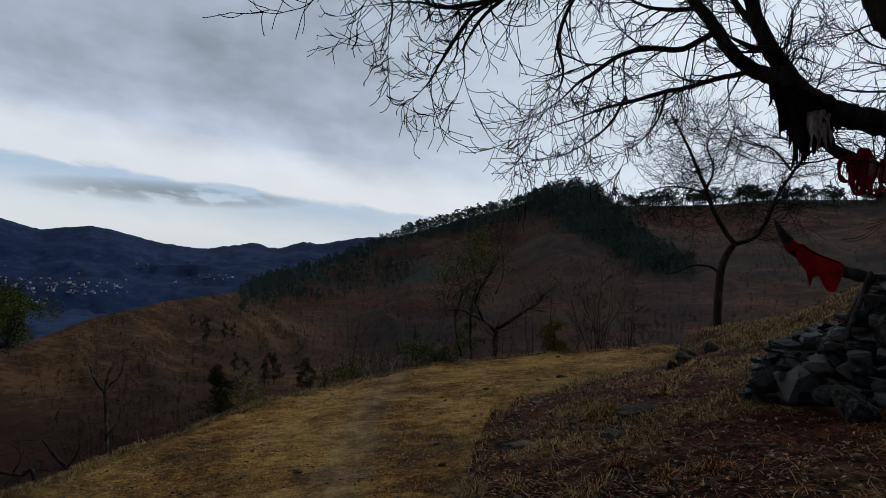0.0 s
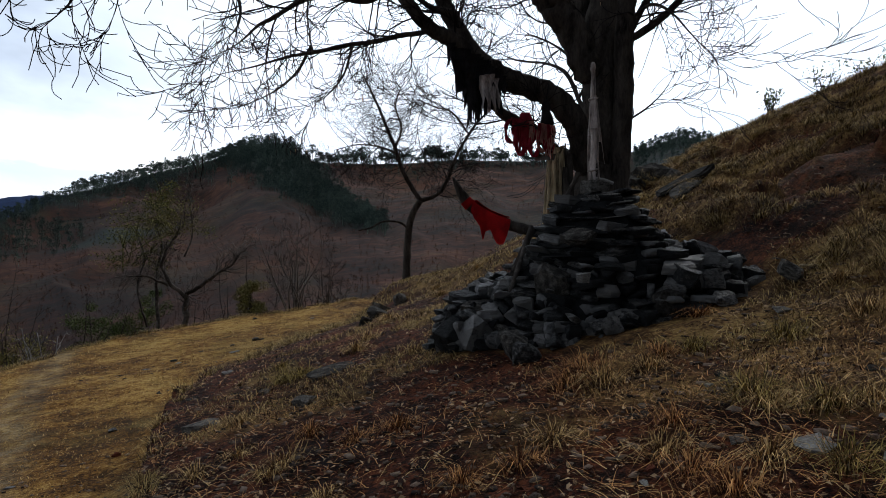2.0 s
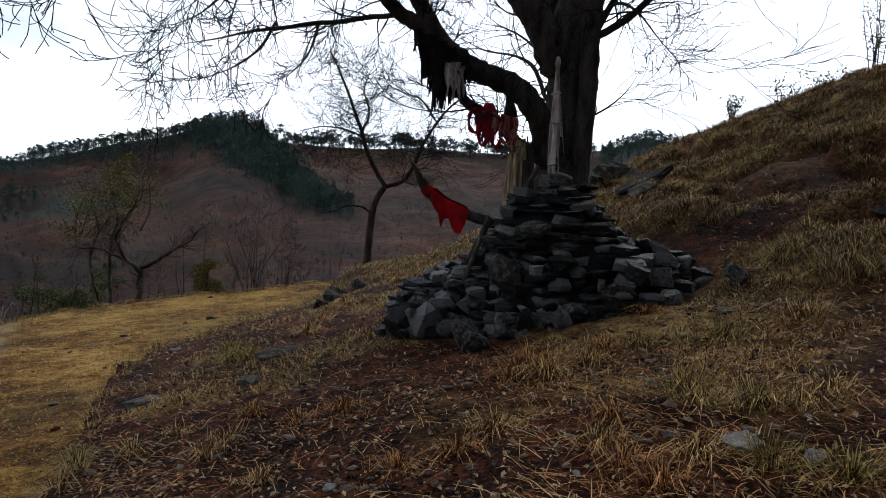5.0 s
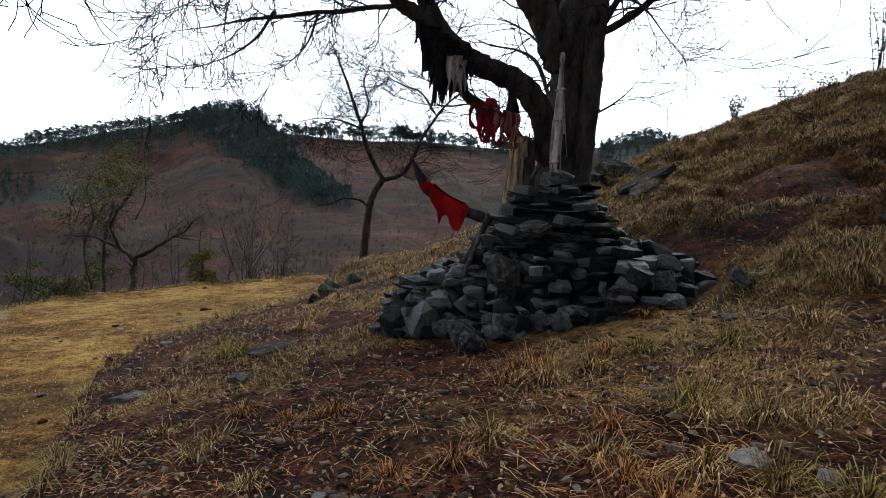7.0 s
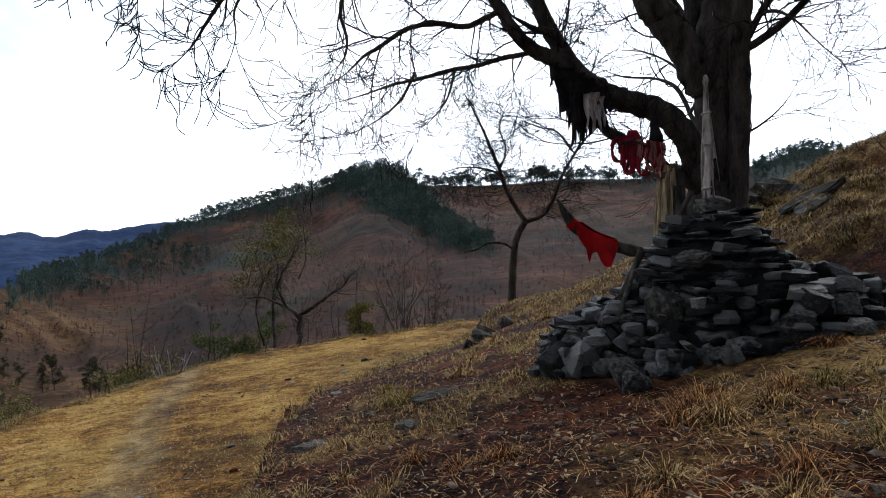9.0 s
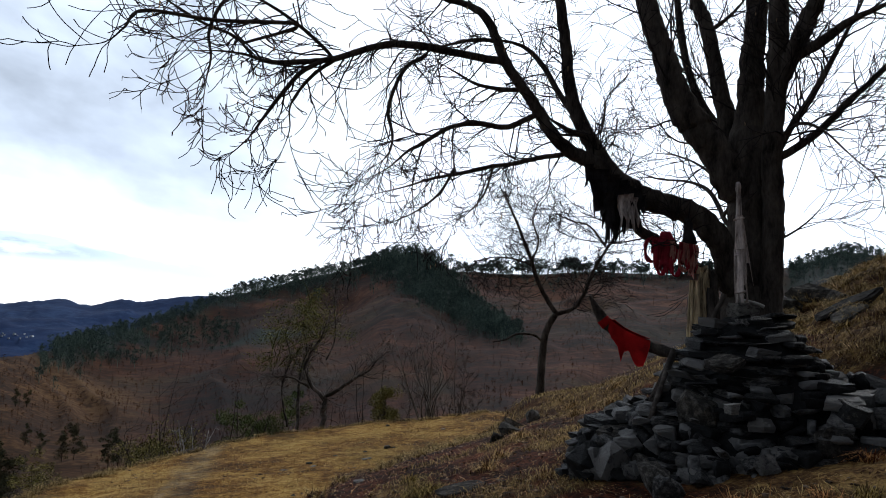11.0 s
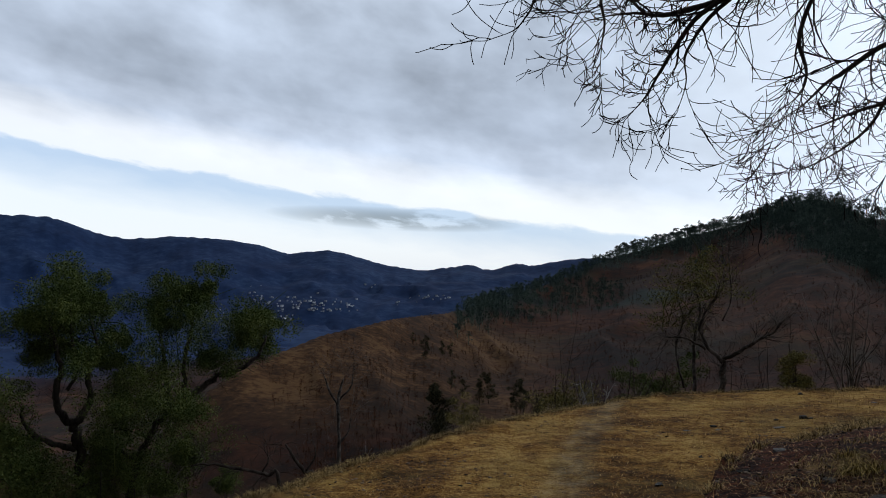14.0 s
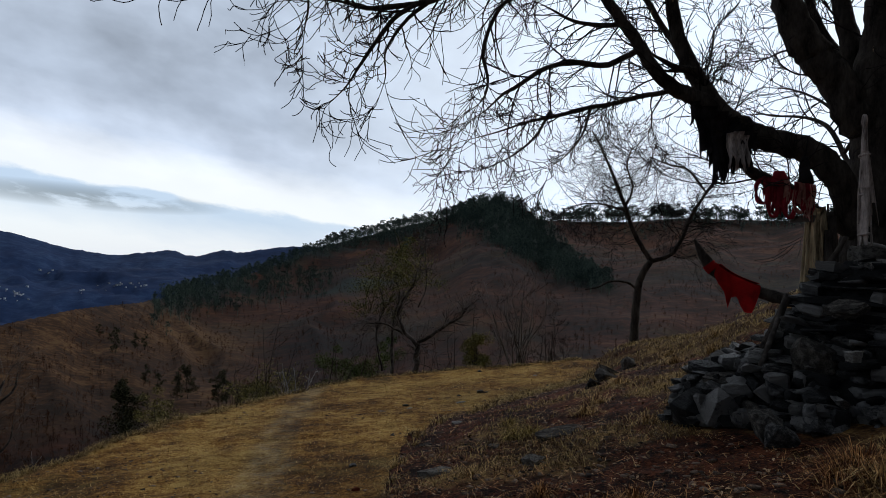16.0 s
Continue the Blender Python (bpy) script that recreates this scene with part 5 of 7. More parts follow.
OAKS = {
    "oak_a": {'limbs': [[(-14.32, 14.08, -4.85, 0.17), (-14.39, 14.01, -3.85, 0.17), (-14.45, 13.94, -3.09, 0.17), (-14.52, 13.88, -2.4, 0.17)], [(-14.52, 13.88, -2.45, 0.154), (-14.73, 13.65, -2.15, 0.137), (-14.83, 13.55, -1.69, 0.119), (-14.74, 13.64, -1.02, 0.102), (-14.84, 13.53, -0.34, 0.068), (-14.93, 13.43, 0.27, 0.034)], [(-14.48, 13.92, -2.41, 0.154), (-14.27, 14.13, -1.83, 0.119), (-14.32, 14.08, -1.13, 0.102), (-14.16, 14.24, -0.56, 0.068), (-14.31, 14.09, 0.4, 0.034)], [(-14.51, 13.88, -3.08, 0.121), (-14.9, 13.47, -2.84, 0.103), (-15.12, 13.22, -2.61, 0.086), (-15.3, 13.01, -2.15, 0.051), (-15.26, 13.06, -1.86, 0.034)], [(-14.66, 13.73, -1.56, 0.068), (-14.49, 13.9, -1.12, 0.051), (-14.58, 13.81, -0.2, 0.051), (-14.61, 13.78, 1.02, 0.034)]], 'clumps': [(-15.19, 14.32, 1.39, 0.42), (-14.59, 13.3, 0.81, 0.56), (-14.75, 14.34, 0.76, 0.62), (-14.72, 14.91, 0.1, 0.63), (-15.22, 13.61, -0.06, 0.58), (-14.69, 13.87, 0.02, 0.76), (-14.41, 14.88, -0.48, 0.38), (-15.56, 13.5, 0.25, 0.35), (-14.6, 13.68, 0.64, 0.67), (-14.29, 14.36, 0.69, 0.41), (-15.17, 14.05, -0.63, 0.45), (-13.56, 13.37, -0.49, 0.45), (-15.27, 13.57, -0.51, 0.31), (-14.29, 14.91, -0.93, 0.24), (-15.98, 13.61, -3.31, 0.54), (-14.74, 13.08, -3.5, 0.61), (-14.31, 14.56, -3.38, 0.6), (-14.46, 14.94, -4.28, 0.72), (-15.07, 14.13, -4.27, 0.65), (-14.48, 15.35, -1.97, 0.47), (-15.78, 13.82, -4.42, 0.66), (-14.12, 15.69, -4.61, 0.74), (-14.89, 12.03, -2.27, 0.59), (-15.68, 12.48, -1.42, 0.51)]},
    "oak_b": {'limbs': [[(-13.64, 14.74, -5.12, 0.13), (-13.49, 14.88, -3.99, 0.13), (-13.23, 15.12, -2.94, 0.13), (-12.83, 15.45, -2.27, 0.13), (-12.36, 15.84, -1.86, 0.13), (-11.87, 16.21, -1.42, 0.119), (-11.34, 16.59, -1.23, 0.085), (-10.95, 16.84, -0.83, 0.068), (-10.78, 16.95, -0.35, 0.034)], [(-12.83, 15.45, -2.27, 0.12), (-12.92, 15.38, -1.39, 0.085), (-13.0, 15.31, -0.6, 0.068), (-13.09, 15.24, 0.2, 0.034)], [(-12.54, 15.69, -1.97, 0.102), (-12.57, 15.67, -1.09, 0.085), (-12.44, 15.78, -0.14, 0.068), (-12.38, 15.82, 0.98, 0.034)], [(-13.39, 14.97, -3.7, 0.087), (-13.77, 14.62, -3.19, 0.069), (-13.98, 14.42, -2.7, 0.034)]], 'clumps': [(-12.06, 15.4, 1.13, 0.39), (-12.83, 15.33, 0.6, 0.54), (-12.55, 14.51, 0.14, 0.45), (-12.57, 15.74, 0.37, 0.61), (-12.09, 15.77, 0.83, 0.33), (-12.08, 14.74, -0.04, 0.54), (-10.56, 15.95, 0.1, 0.45), (-11.45, 17.91, 0.06, 0.36), (-11.89, 16.77, -0.74, 0.52), (-11.92, 16.02, -0.94, 0.44), (-10.9, 17.27, -0.46, 0.31), (-10.98, 16.16, -0.36, 0.39), (-12.7, 14.94, -1.62, 0.67), (-12.67, 14.25, -1.88, 0.71), (-11.98, 14.76, -1.92, 0.55), (-14.11, 15.31, -3.22, 0.89), (-13.49, 15.89, -3.62, 0.83), (-13.06, 13.66, -2.38, 0.55), (-12.33, 15.34, -3.6, 0.58), (-12.8, 14.17, -1.06, 0.39)]},
    "oak_c": {'limbs': [[(-16.2, 11.86, -4.52, 0.246), (-16.27, 11.76, -3.17, 0.207), (-16.24, 11.81, -2.2, 0.171), (-16.08, 12.03, -1.31, 0.136), (-16.12, 11.97, -0.24, 0.084), (-16.19, 11.88, 0.62, 0.034)], [(-16.25, 11.79, -2.48, 0.12), (-16.44, 11.53, -1.74, 0.085), (-16.51, 11.42, -1.03, 0.051)], [(-16.08, 12.03, -1.38, 0.085), (-15.91, 12.25, -0.83, 0.068), (-15.96, 12.18, 0.04, 0.034)]], 'clumps': [(-17.04, 12.19, 0.96, 0.63), (-16.79, 12.5, 0.8, 0.7), (-16.62, 12.55, 0.01, 0.63), (-15.93, 11.25, -0.02, 0.72), (-15.35, 11.3, -0.65, 0.71), (-17.25, 12.24, -1.64, 0.9), (-16.12, 12.43, -1.95, 0.76), (-15.32, 11.04, -2.42, 0.84), (-16.61, 12.95, -3.21, 0.8), (-17.07, 12.64, -4.08, 0.96), (-16.22, 10.94, -0.54, 0.82), (-17.32, 11.57, 0.47, 0.77), (-14.83, 12.0, -3.35, 0.66)]},
}
for k, (key, spec) in enumerate(OAKS.items()):
    leafy("evergreen_oak", spec, ["broad evergreen oak with a twisted dark trunk", "evergreen oak with a long crooked side limb", "dense evergreen oak growing below the terrace"][k], M_LEAF, 0.029, 700, 1.0, seed=40 + k, twiggy=1, twig_len=0.8)
EDGE_TREES = {
    "shrub_tree": {'limbs': [[(1.48, 19.17, -1.61, 0.097), (1.49, 19.17, -1.13, 0.089), (1.51, 19.17, -0.79, 0.081)], [(1.51, 19.17, -0.79, 0.064), (1.93, 19.13, -0.55, 0.058), (2.3, 19.09, -0.27, 0.048), (2.68, 19.05, -0.05, 0.032), (2.8, 19.03, 0.15, 0.016)], [(1.48, 19.17, -0.83, 0.064), (1.13, 19.19, -0.48, 0.058), (0.96, 19.2, -0.02, 0.048), (1.05, 19.19, 0.37, 0.042), (1.34, 19.18, 0.83, 0.032), (1.48, 19.17, 1.3, 0.019)], [(1.09, 19.19, -0.55, 0.042), (0.63, 19.21, -0.28, 0.032), (0.1, 19.22, -0.25, 0.019)], [(1.5, 19.37, 0.2, 0.026), (1.74, 19.35, 0.83, 0.023), (1.68, 19.35, 1.69, 0.018), (1.69, 19.35, 2.33, 0.013)], [(0.82, 19.7, -1.77, 0.063), (0.8, 19.71, -0.76, 0.053), (0.86, 19.7, -0.06, 0.043), (0.99, 19.7, 0.49, 0.033), (0.8, 19.71, 1.28, 0.016)], [(0.54, 19.81, -1.7, 0.037), (0.34, 19.82, -0.62, 0.033), (0.54, 19.81, 0.17, 0.026), (0.35, 19.82, 0.95, 0.016)]], 'clumps': [(0.79, 19.21, 1.16, 0.54), (0.36, 19.62, 0.83, 0.49), (1.16, 19.19, 1.48, 0.42), (0.04, 19.72, 0.48, 0.43), (1.25, 18.98, 0.84, 0.44), (0.68, 19.51, 0.34, 0.39), (0.99, 19.2, 1.83, 0.29)]},
}
leafy("shrub_tree", EDGE_TREES["shrub_tree"], "forked half-bare tree with sparse olive leaves at the terrace edge", M_OLIVE_LEAF, 0.028, 120, 1.0, M_EDGE_BARK, seed=51, twiggy=3, slim=0.85)

MISC = {
    "dead": [[(-14.42, 28.67, -8.14, 0.141), (-14.36, 28.7, -6.3, 0.125), (-14.43, 28.67, -4.59, 0.123), (-14.2, 28.78, -3.61, 0.068)], [(-14.43, 28.67, -4.72, 0.096), (-14.81, 28.47, -4.05, 0.082), (-14.98, 28.38, -3.44, 0.041)], [(-14.38, 28.69, -4.51, 0.082), (-13.91, 28.92, -3.99, 0.068), (-13.81, 28.97, -3.4, 0.041)], [(-14.38, 28.69, -6.57, 0.083), (-14.0, 28.88, -6.05, 0.055), (-13.91, 28.93, -5.39, 0.033)]],
    "fallen": [[(-7.85, 12.89, -3.06, 0.066), (-8.04, 12.77, -2.83, 0.059), (-8.36, 12.56, -2.71, 0.052), (-8.75, 12.29, -2.57, 0.046), (-9.04, 12.08, -2.49, 0.039), (-9.31, 11.87, -2.49, 0.026)], [(-8.16, 12.7, -2.77, 0.033), (-8.04, 12.77, -2.5, 0.026), (-8.1, 12.73, -2.31, 0.013)]],
    "snag": [[(-7.62, 14.17, -3.51, 0.085), (-7.9, 14.02, -3.1, 0.07), (-8.09, 13.91, -2.76, 0.056), (-8.26, 13.81, -2.44, 0.028)], [(-7.88, 14.03, -3.13, 0.049), (-7.69, 14.13, -2.81, 0.035), (-7.67, 14.15, -2.59, 0.017)]],
    "dark": [(-7.7, 22.9, -2.82, 0.29), (-7.57, 22.94, -3.22, 0.41), (-7.64, 22.92, -3.71, 0.54), (-7.51, 22.96, -4.21, 0.5)],
    "green": [(2.87, 17.6, -0.7, 0.36), (2.78, 17.62, -0.93, 0.3), (3.09, 17.57, -0.95, 0.27), (2.94, 17.59, -0.52, 0.21)],
    "low": [(0.46, 20.21, -1.49, 0.44), (-0.07, 20.22, -1.63, 0.41), (-0.65, 21.2, -1.67, 0.43), (-1.2, 21.17, -1.82, 0.43), (0.78, 20.71, -1.21, 0.35)],
}


def bare(name, limbs, label, mat, seed, twig_len=0.7, level=1, every=3):
    rg = np.random.default_rng(seed)
    b = limbs[0][0]
    base = np.array([b[0], b[1], min(gz(b[0], b[1]), b[2])])
    t = thing(name, *base, label, "tree")
    fine = Geo()
    for k, pts in enumerate(limbs):
        p = np.array(pts, float)
        p[:, :3] -= base
        if k == 0:
            p = np.vstack([[p[0, 0], p[0, 1], -0.2, p[0, 3] * 1.2], p])
        g = Geo()
        p[:, 3] *= 0.65
        q = limb(g, p, 7, 0.14, 4, seed + k, 0.3)
        part("trunk" if k == 0 else "limb", g, mat, t, smooth=True)
        for i in range(4, len(q), every):
            d = unit(q[i, :3] - q[i - 1, :3])
            twig(fine, q[i, :3], unit(d * 1.0 + rg.normal(size=3) * 0.75), rg.uniform(0.4, 1.0) * twig_len, 0.009, level, rg, 0.1, 0.3, None)
    tagged(part("twig_crown", fine, mat, t), kind="stuff")
    return t


bare("dead_tree", MISC["dead"], "lopped dead tree with stubby limbs on the slope", M_EDGE_BARK, 61, 1.6, 2, 1)
bare("fallen_limb", MISC["fallen"], "dark crooked limb reaching low over the slope", M_BARK, 62, 0.7, 2, 1)
bare("snag", MISC["snag"], "leaning broken snag below the terrace edge", M_BARK, 63, 0.5, 1, 2)


def bush(name, clumps, label, mat, leaf, per, seed, category="bush"):
    rg = np.random.default_rng(seed)
    c0 = np.mean([c[:3] for c in clumps], axis=0)
    zb = gz(c0[0], c0[1])
    t = thing(name, c0[0], c0[1], zb, label, category)
    g, s = Geo(), Geo()
    for c in clumps:
        cc = np.array(c[:3]) - [c0[0], c0[1], zb]
        for _ in range(6):
            leaf_cloud(g, cc + rg.normal(size=3) * c[3] * 0.45, c[3] * rg.uniform(0.4, 0.8), per, leaf, rg)
        s.tube([[0, 0, -0.15], [cc[0] * 0.5, cc[1] * 0.5, cc[2] * 0.55], cc], [0.035, 0.022, 0.008], 5)
    part("stem", s, M_SCRUB_TWIG, t)
    part("crown", g, mat, t)
    return t


bush("conical_bush", MISC["dark"], "dark green upright bush on the slope", M_DULL_GREEN, 0.035, 330, 71)
for ux, uy, uz, ur in [(-14.9, 13.03, -3.62, 0.55), (-14.14, 13.86, -3.93, 0.5), (-13.35, 14.64, -3.65, 0.55), (-12.78, 15.14, -4.04, 0.5), (-12.34, 15.5, -3.34, 0.42), (-15.22, 12.66, -2.58, 0.6), (-11.53, 16.12, -4.21, 0.4), (-13.88, 14.13, -2.97, 0.4)]:
    bush("undergrowth_bush", [(ux, uy, uz, ur), (ux + 0.5 * ur, uy - 0.2, uz - 0.3 * ur, ur * 0.8), (ux - 0.5 * ur, uy + 0.2, uz - 0.4 * ur, ur * 0.8)], "dark leafy undergrowth bush below the oaks", M_LEAF, 0.026, 330, int(ur * 100 + abs(ux * 10)))
bush("round_bush", MISC["green"], "small round yellow-green bush at the terrace edge", M_OCHRE_LEAF, 0.022, 260, 72)
for az0, r0, up_, rad in [(-7.6, 16.5, 0.75, 0.85), (-6.2, 17.5, 0.5, 0.8), (-8.8, 17.5, 0.5, 0.7), (-1.6, 20.0, 1.5, 0.9), (0.2, 20.5, 1.0, 0.8), (-16.2, 19.0, 0.9, 0.7)]:
    ux, uy = r0 * math.sin(radians(az0)), r0 * math.cos(radians(az0))
    uz = EYE_Z + r0 * math.tan(radians(np.interp(az0, [-17, -8, 0], [-10.8, -9.9, -8.3]))) - 0.35 * up_
    bush("scrub_bush", [(ux, uy, uz, rad * 0.6), (ux + 0.45 * rad, uy, uz - 0.35, rad * 0.55), (ux - 0.5 * rad, uy + 0.2, uz - 0.3, rad * 0.55), (ux, uy, uz - 0.9, rad * 0.7)], "olive leafy scrub bush below the terrace edge" if az0 < -5 else "dull green scrub bush below the terrace edge", M_OCHRE_LEAF if az0 < -5 else M_LEAF, 0.024, 150, int(700 + az0 * 10))
bush("low_scrub_bush", MISC["low"], "low dull green scrub below the terrace edge", M_LEAF, 0.028, 200, 73)


def whips(name, x, y, label, mat, stems, height, spread, seed, radius=0.014, level=2):
    rg = np.random.default_rng(seed)
    zb = gz(x, y)
    t = thing(name, x, y, zb, label, "bush")
    for k in range(stems):
        g = Geo()
        a = rg.uniform(0, 6.28)
        h = height * rg.uniform(0.55, 1.0)
        s = spread * rg.uniform(0.15, 1.0)
        tip = np.array([s * math.cos(a), s * math.sin(a), h])
        pts = [np.array([0.08 * math.cos(a), 0.08 * math.sin(a), -0.1]), tip * [0.34, 0.34, 0.3] + rg.normal(size=3) * 0.03 * height * [1, 1, 0.3], tip * [0.72, 0.72, 0.62] + rg.normal(size=3) * 0.04 * height * [1, 1, 0.3], tip]
        q = spline(pts, 3)
        g.tube(q, np.linspace(radius, 0.005, len(q)), 5)
        for i in range(3, len(q)):
            if rg.random() < 0.8:
                twig(g, q[i], unit(tip * 0.3 + rg.normal(size=3)), rg.uniform(0.25, 0.6) * height * 0.3, 0.007, level - 1, rg, 0.0, 0.3, None)
        part("stem", g, mat, t)
    return t


def polar(az, r):
    return r * math.sin(radians(az)), r * math.cos(radians(az))


whips("bare_bush", *polar(12.9, 18.6), "bare pale-stemmed bush at the terrace edge", M_EDGE_BARK, 11, 2.9, 1.05, 81, 0.026, 3)
whips("bare_bush", *polar(15.2, 20.2), "bare brown bush behind the terrace edge", M_SCRUB_TWIG, 12, 2.5, 1.3, 82, 0.016, 3)
whips("bare_bush", *polar(-5.5, 15.8), "bare tangle of pale sticks below the terrace edge", M_GREY_TWIG, 8, 1.5, 1.0, 83)
whips("bare_bush", *polar(-9.5, 17.0), "bare thin saplings below the terrace edge", M_SCRUB_TWIG, 7, 2.9, 0.8, 84)
whips("bare_bush", *polar(-22.5, 26.0), "bare pale saplings on the slope", M_GREY_TWIG, 7, 4.6, 1.0, 85, 0.02)
whips("bare_bush", *polar(-25.0, 30.0), "bare grey saplings on the slope", M_GREY_TWIG, 6, 5.0, 1.3, 86, 0.02)
whips("bare_bush", *polar(7.0, 20.5), "bare brown scrub behind the terrace edge", M_SCRUB_TWIG, 9, 3.0, 1.4, 87)
whips("bare_bush", *polar(0.5, 20.0), "bare brown scrub beside a forked tree", M_SCRUB_TWIG, 9, 3.0, 1.4, 88)

sap = np.random.default_rng(97)
for az0 in (-7.5, -3.0, -1.0, 3.0, 5.0, 9.0, 10.5, 14.2, 16.5, 18.0, 20.0):
    whips("bare_bush", *polar(az0 + sap.uniform(-0.5, 0.5), np.interp(az0, EDGE_AZ, EDGE_R) * sap.uniform(1.12, 1.4)), "leafless brown sapling below the terrace edge", M_SCRUB_TWIG, int(sap.integers(5, 9)), sap.uniform(2.4, 4.2), sap.uniform(0.8, 1.5), int(800 + az0 * 10), 0.02)

# shrubs against the sky on the near slope
for az0, r0, hgt, sp, cnt, label in [(59.5, 13.6, 1.35, 0.5, 9, "slender shrub with a few small leaves on the slope"), (63.8, 13.4, 0.75, 0.5, 6, "low shrub with sparse leaves on the slope crest"),
                                     (56.6, 13.6, 0.5, 0.7, 7, "low leafy weeds on the slope crest"), (54.0, 13.4, 0.6, 0.5, 4, "thin dry stalks on the slope crest"), (50.6, 13.0, 0.42, 0.25, 6, "small dark weed on the slope crest")]:
    sx0, sy0 = polar(az0, r0)
    shrub = whips("shrub", sx0, sy0, label, M_SCRUB_TWIG, cnt, hgt, sp * 0.8, int(az0 * 10), 0.009, 2)
    g, rg = Geo(), np.random.default_rng(int(az0 * 7))
    for _ in range(42):
        a, hh = rg.uniform(0, 6.28), rg.uniform(0.3, 1.05) * hgt
        leaf_cloud(g, (sp * 0.75 * hh / hgt * math.cos(a) * rg.uniform(0.2, 1), sp * 0.75 * hh / hgt * math.sin(a) * rg.uniform(0.2, 1), hh), 0.10, 6, 0.027, rg)
    part("leaves", g, M_LEAF, shrub)

# ---------------------------------------------------------------- pines on the ridge, scrub on the hillsides
def pine_mesh(seed, top=0.5):
    rg = np.random.default_rng(seed)
    trunk, crown = Geo(), Geo()
    lean = rg.normal(size=2) * 0.03
    trunk.tube([[0, 0, -0.05], [lean[0] * 0.5, lean[1] * 0.5, 0.5], [lean[0], lean[1], 0.96]], [0.022, 0.016, 0.006], 5)
    for k in range(13):
        u = rg.uniform(top, 1.0)
        w = 0.22 * (1.15 - u) / (1.15 - top) + 0.08
        a = rg.uniform(0, 6.28)
        c = (lean[0] * u + w * 0.8 * math.cos(a), lean[1] * u + w * 0.8 * math.sin(a), u * 0.95)
        trunk.tube([[lean[0] * u, lean[1] * u, u * 0.88], c], [0.008, 0.003], 3)
        leaf_cloud(crown, c, w * 0.9, 30, 0.05, rg, 0.6)
    return trunk, crown


PINES = []
for k in range(6):
    tr, cr = pine_mesh(200 + k, 0.22 + 0.07 * k)
    e = new("pine_tree")
    part("trunk", tr, M_SCRUB_TWIG, e)
    part("crown", cr, M_HAZED_PINE, e)
    tagged(e, "tall dark pine standing on the far ridge", "tree", "pines along the ridge")
    PINES.append(e)
prng = np.random.default_rng(21)
spots = [(14.3, 690, 18, 5)]
a = 14.8
while a < 41:
    a += prng.exponential(0.24) + 0.04
    spots.append((a, 716 + prng.uniform(-16, 10), prng.uniform(10, 19), int(prng.integers(0, 6))))
for a in np.arange(-3.5, 9.0, 0.34):
    spots.append((a + prng.uniform(-0.15, 0.15), np.interp(a, CREST_AZ, CREST_D) + prng.uniform(-12, 8), prng.uniform(8, 12), int(prng.integers(0, 3))))
for a in np.arange(41, 49, 0.45):
    spots.append((a + prng.uniform(-0.2, 0.2), 835 + prng.uniform(-15, 5), prng.uniform(8, 14), int(prng.integers(0, 5))))
first = set()
for a, rr, hh, k in spots:
    px, py = polar(a, rr)
    m = Matrix.LocRotScale((px, py, gz(px, py) - 0.3), Euler((0, 0, prng.uniform(0, 6.28))), None)
    if k not in first:
        first.add(k)
        ob = PINES[k]
    else:
        ob = copy_thing(PINES[k], m)
    ob.matrix_basis = m @ Matrix.Diagonal((hh * prng.uniform(0.75, 1.3), hh * prng.uniform(0.75, 1.3), hh, 1))
for k, e in enumerate(PINES):
    if k not in first:
        px, py = polar(25 + k, 716)
        e.matrix_basis = Matrix.LocRotScale((px, py, gz(px, py)), None, (12, 12, 12))


def forest(name, label, mat, places, heights, seed, leaf=0.034, per=44, clumps=6):
    """Many far trees as one mesh."""
    rg = np.random.default_rng(seed)
    g = Geo()
    pxy, hh = np.array(places, float), np.array(heights, float)
    base = np.column_stack([pxy, ground_height(pxy[:, 0], pxy[:, 1])])
    up_ = np.array([0, 0, 1.0])
    corner = np.array([(1, 0, 0), (-0.5, 0.87, 0), (-0.5, -0.87, 0)])
    low, top = base - 0.5 * up_, base + up_ * (hh * 0.8)[:, None]
    ring3 = np.concatenate([low[:, None] + corner[None] * (hh * 0.02)[:, None, None], top[:, None] + corner[None] * (hh * 0.012)[:, None, None]], 1)
    g.many(ring3, [(0, 1, 4, 3), (1, 2, 5, 4), (2, 0, 3, 5)])
    hc, bc = np.repeat(hh, clumps), np.repeat(base, clumps, axis=0)
    u = rg.uniform(0.3, 1.0, len(hc))
    w = hc * (0.22 * (1.15 - u) + 0.07)
    a = rg.uniform(0, 6.28, len(hc))
    c = bc + np.column_stack([w * 0.7 * np.cos(a), w * 0.7 * np.sin(a), hc * u])
    leaf_cloud(g, np.repeat(c, per, axis=0), np.repeat(w, per)[:, None], len(c) * per, np.repeat(hc * leaf, per)[:, None], rg, 0.7)
    return tagged(part(name, g, mat), label, "trees", kind="stuff")


pl, hs = [], []
while len(pl) < 1700:
    a, rr = prng.uniform(5.0, 20.5, 400), 220 * (658 / 220) ** prng.uniform(0, 1, 400)
    qx, qy = rr * np.sin(np.radians(a)), rr * np.cos(np.radians(a))
    ee = np.degrees(np.arctan2(ground_height(qx, qy) - EYE_Z, rr))
    keep = wooded(a, ee) > prng.uniform(0.1, 0.9, 400)
    pl += list(zip(qx[keep].tolist(), qy[keep].tolist()))
hs = [prng.uniform(5.5, 10.5) * (0.75 + 0.25 * (math.hypot(*q) > 560)) for q in pl]
forest("pine_wood", "dark green pine wood over the hilltop", M_HAZED_PINE, pl, hs, 31)
pl, hs = [], []
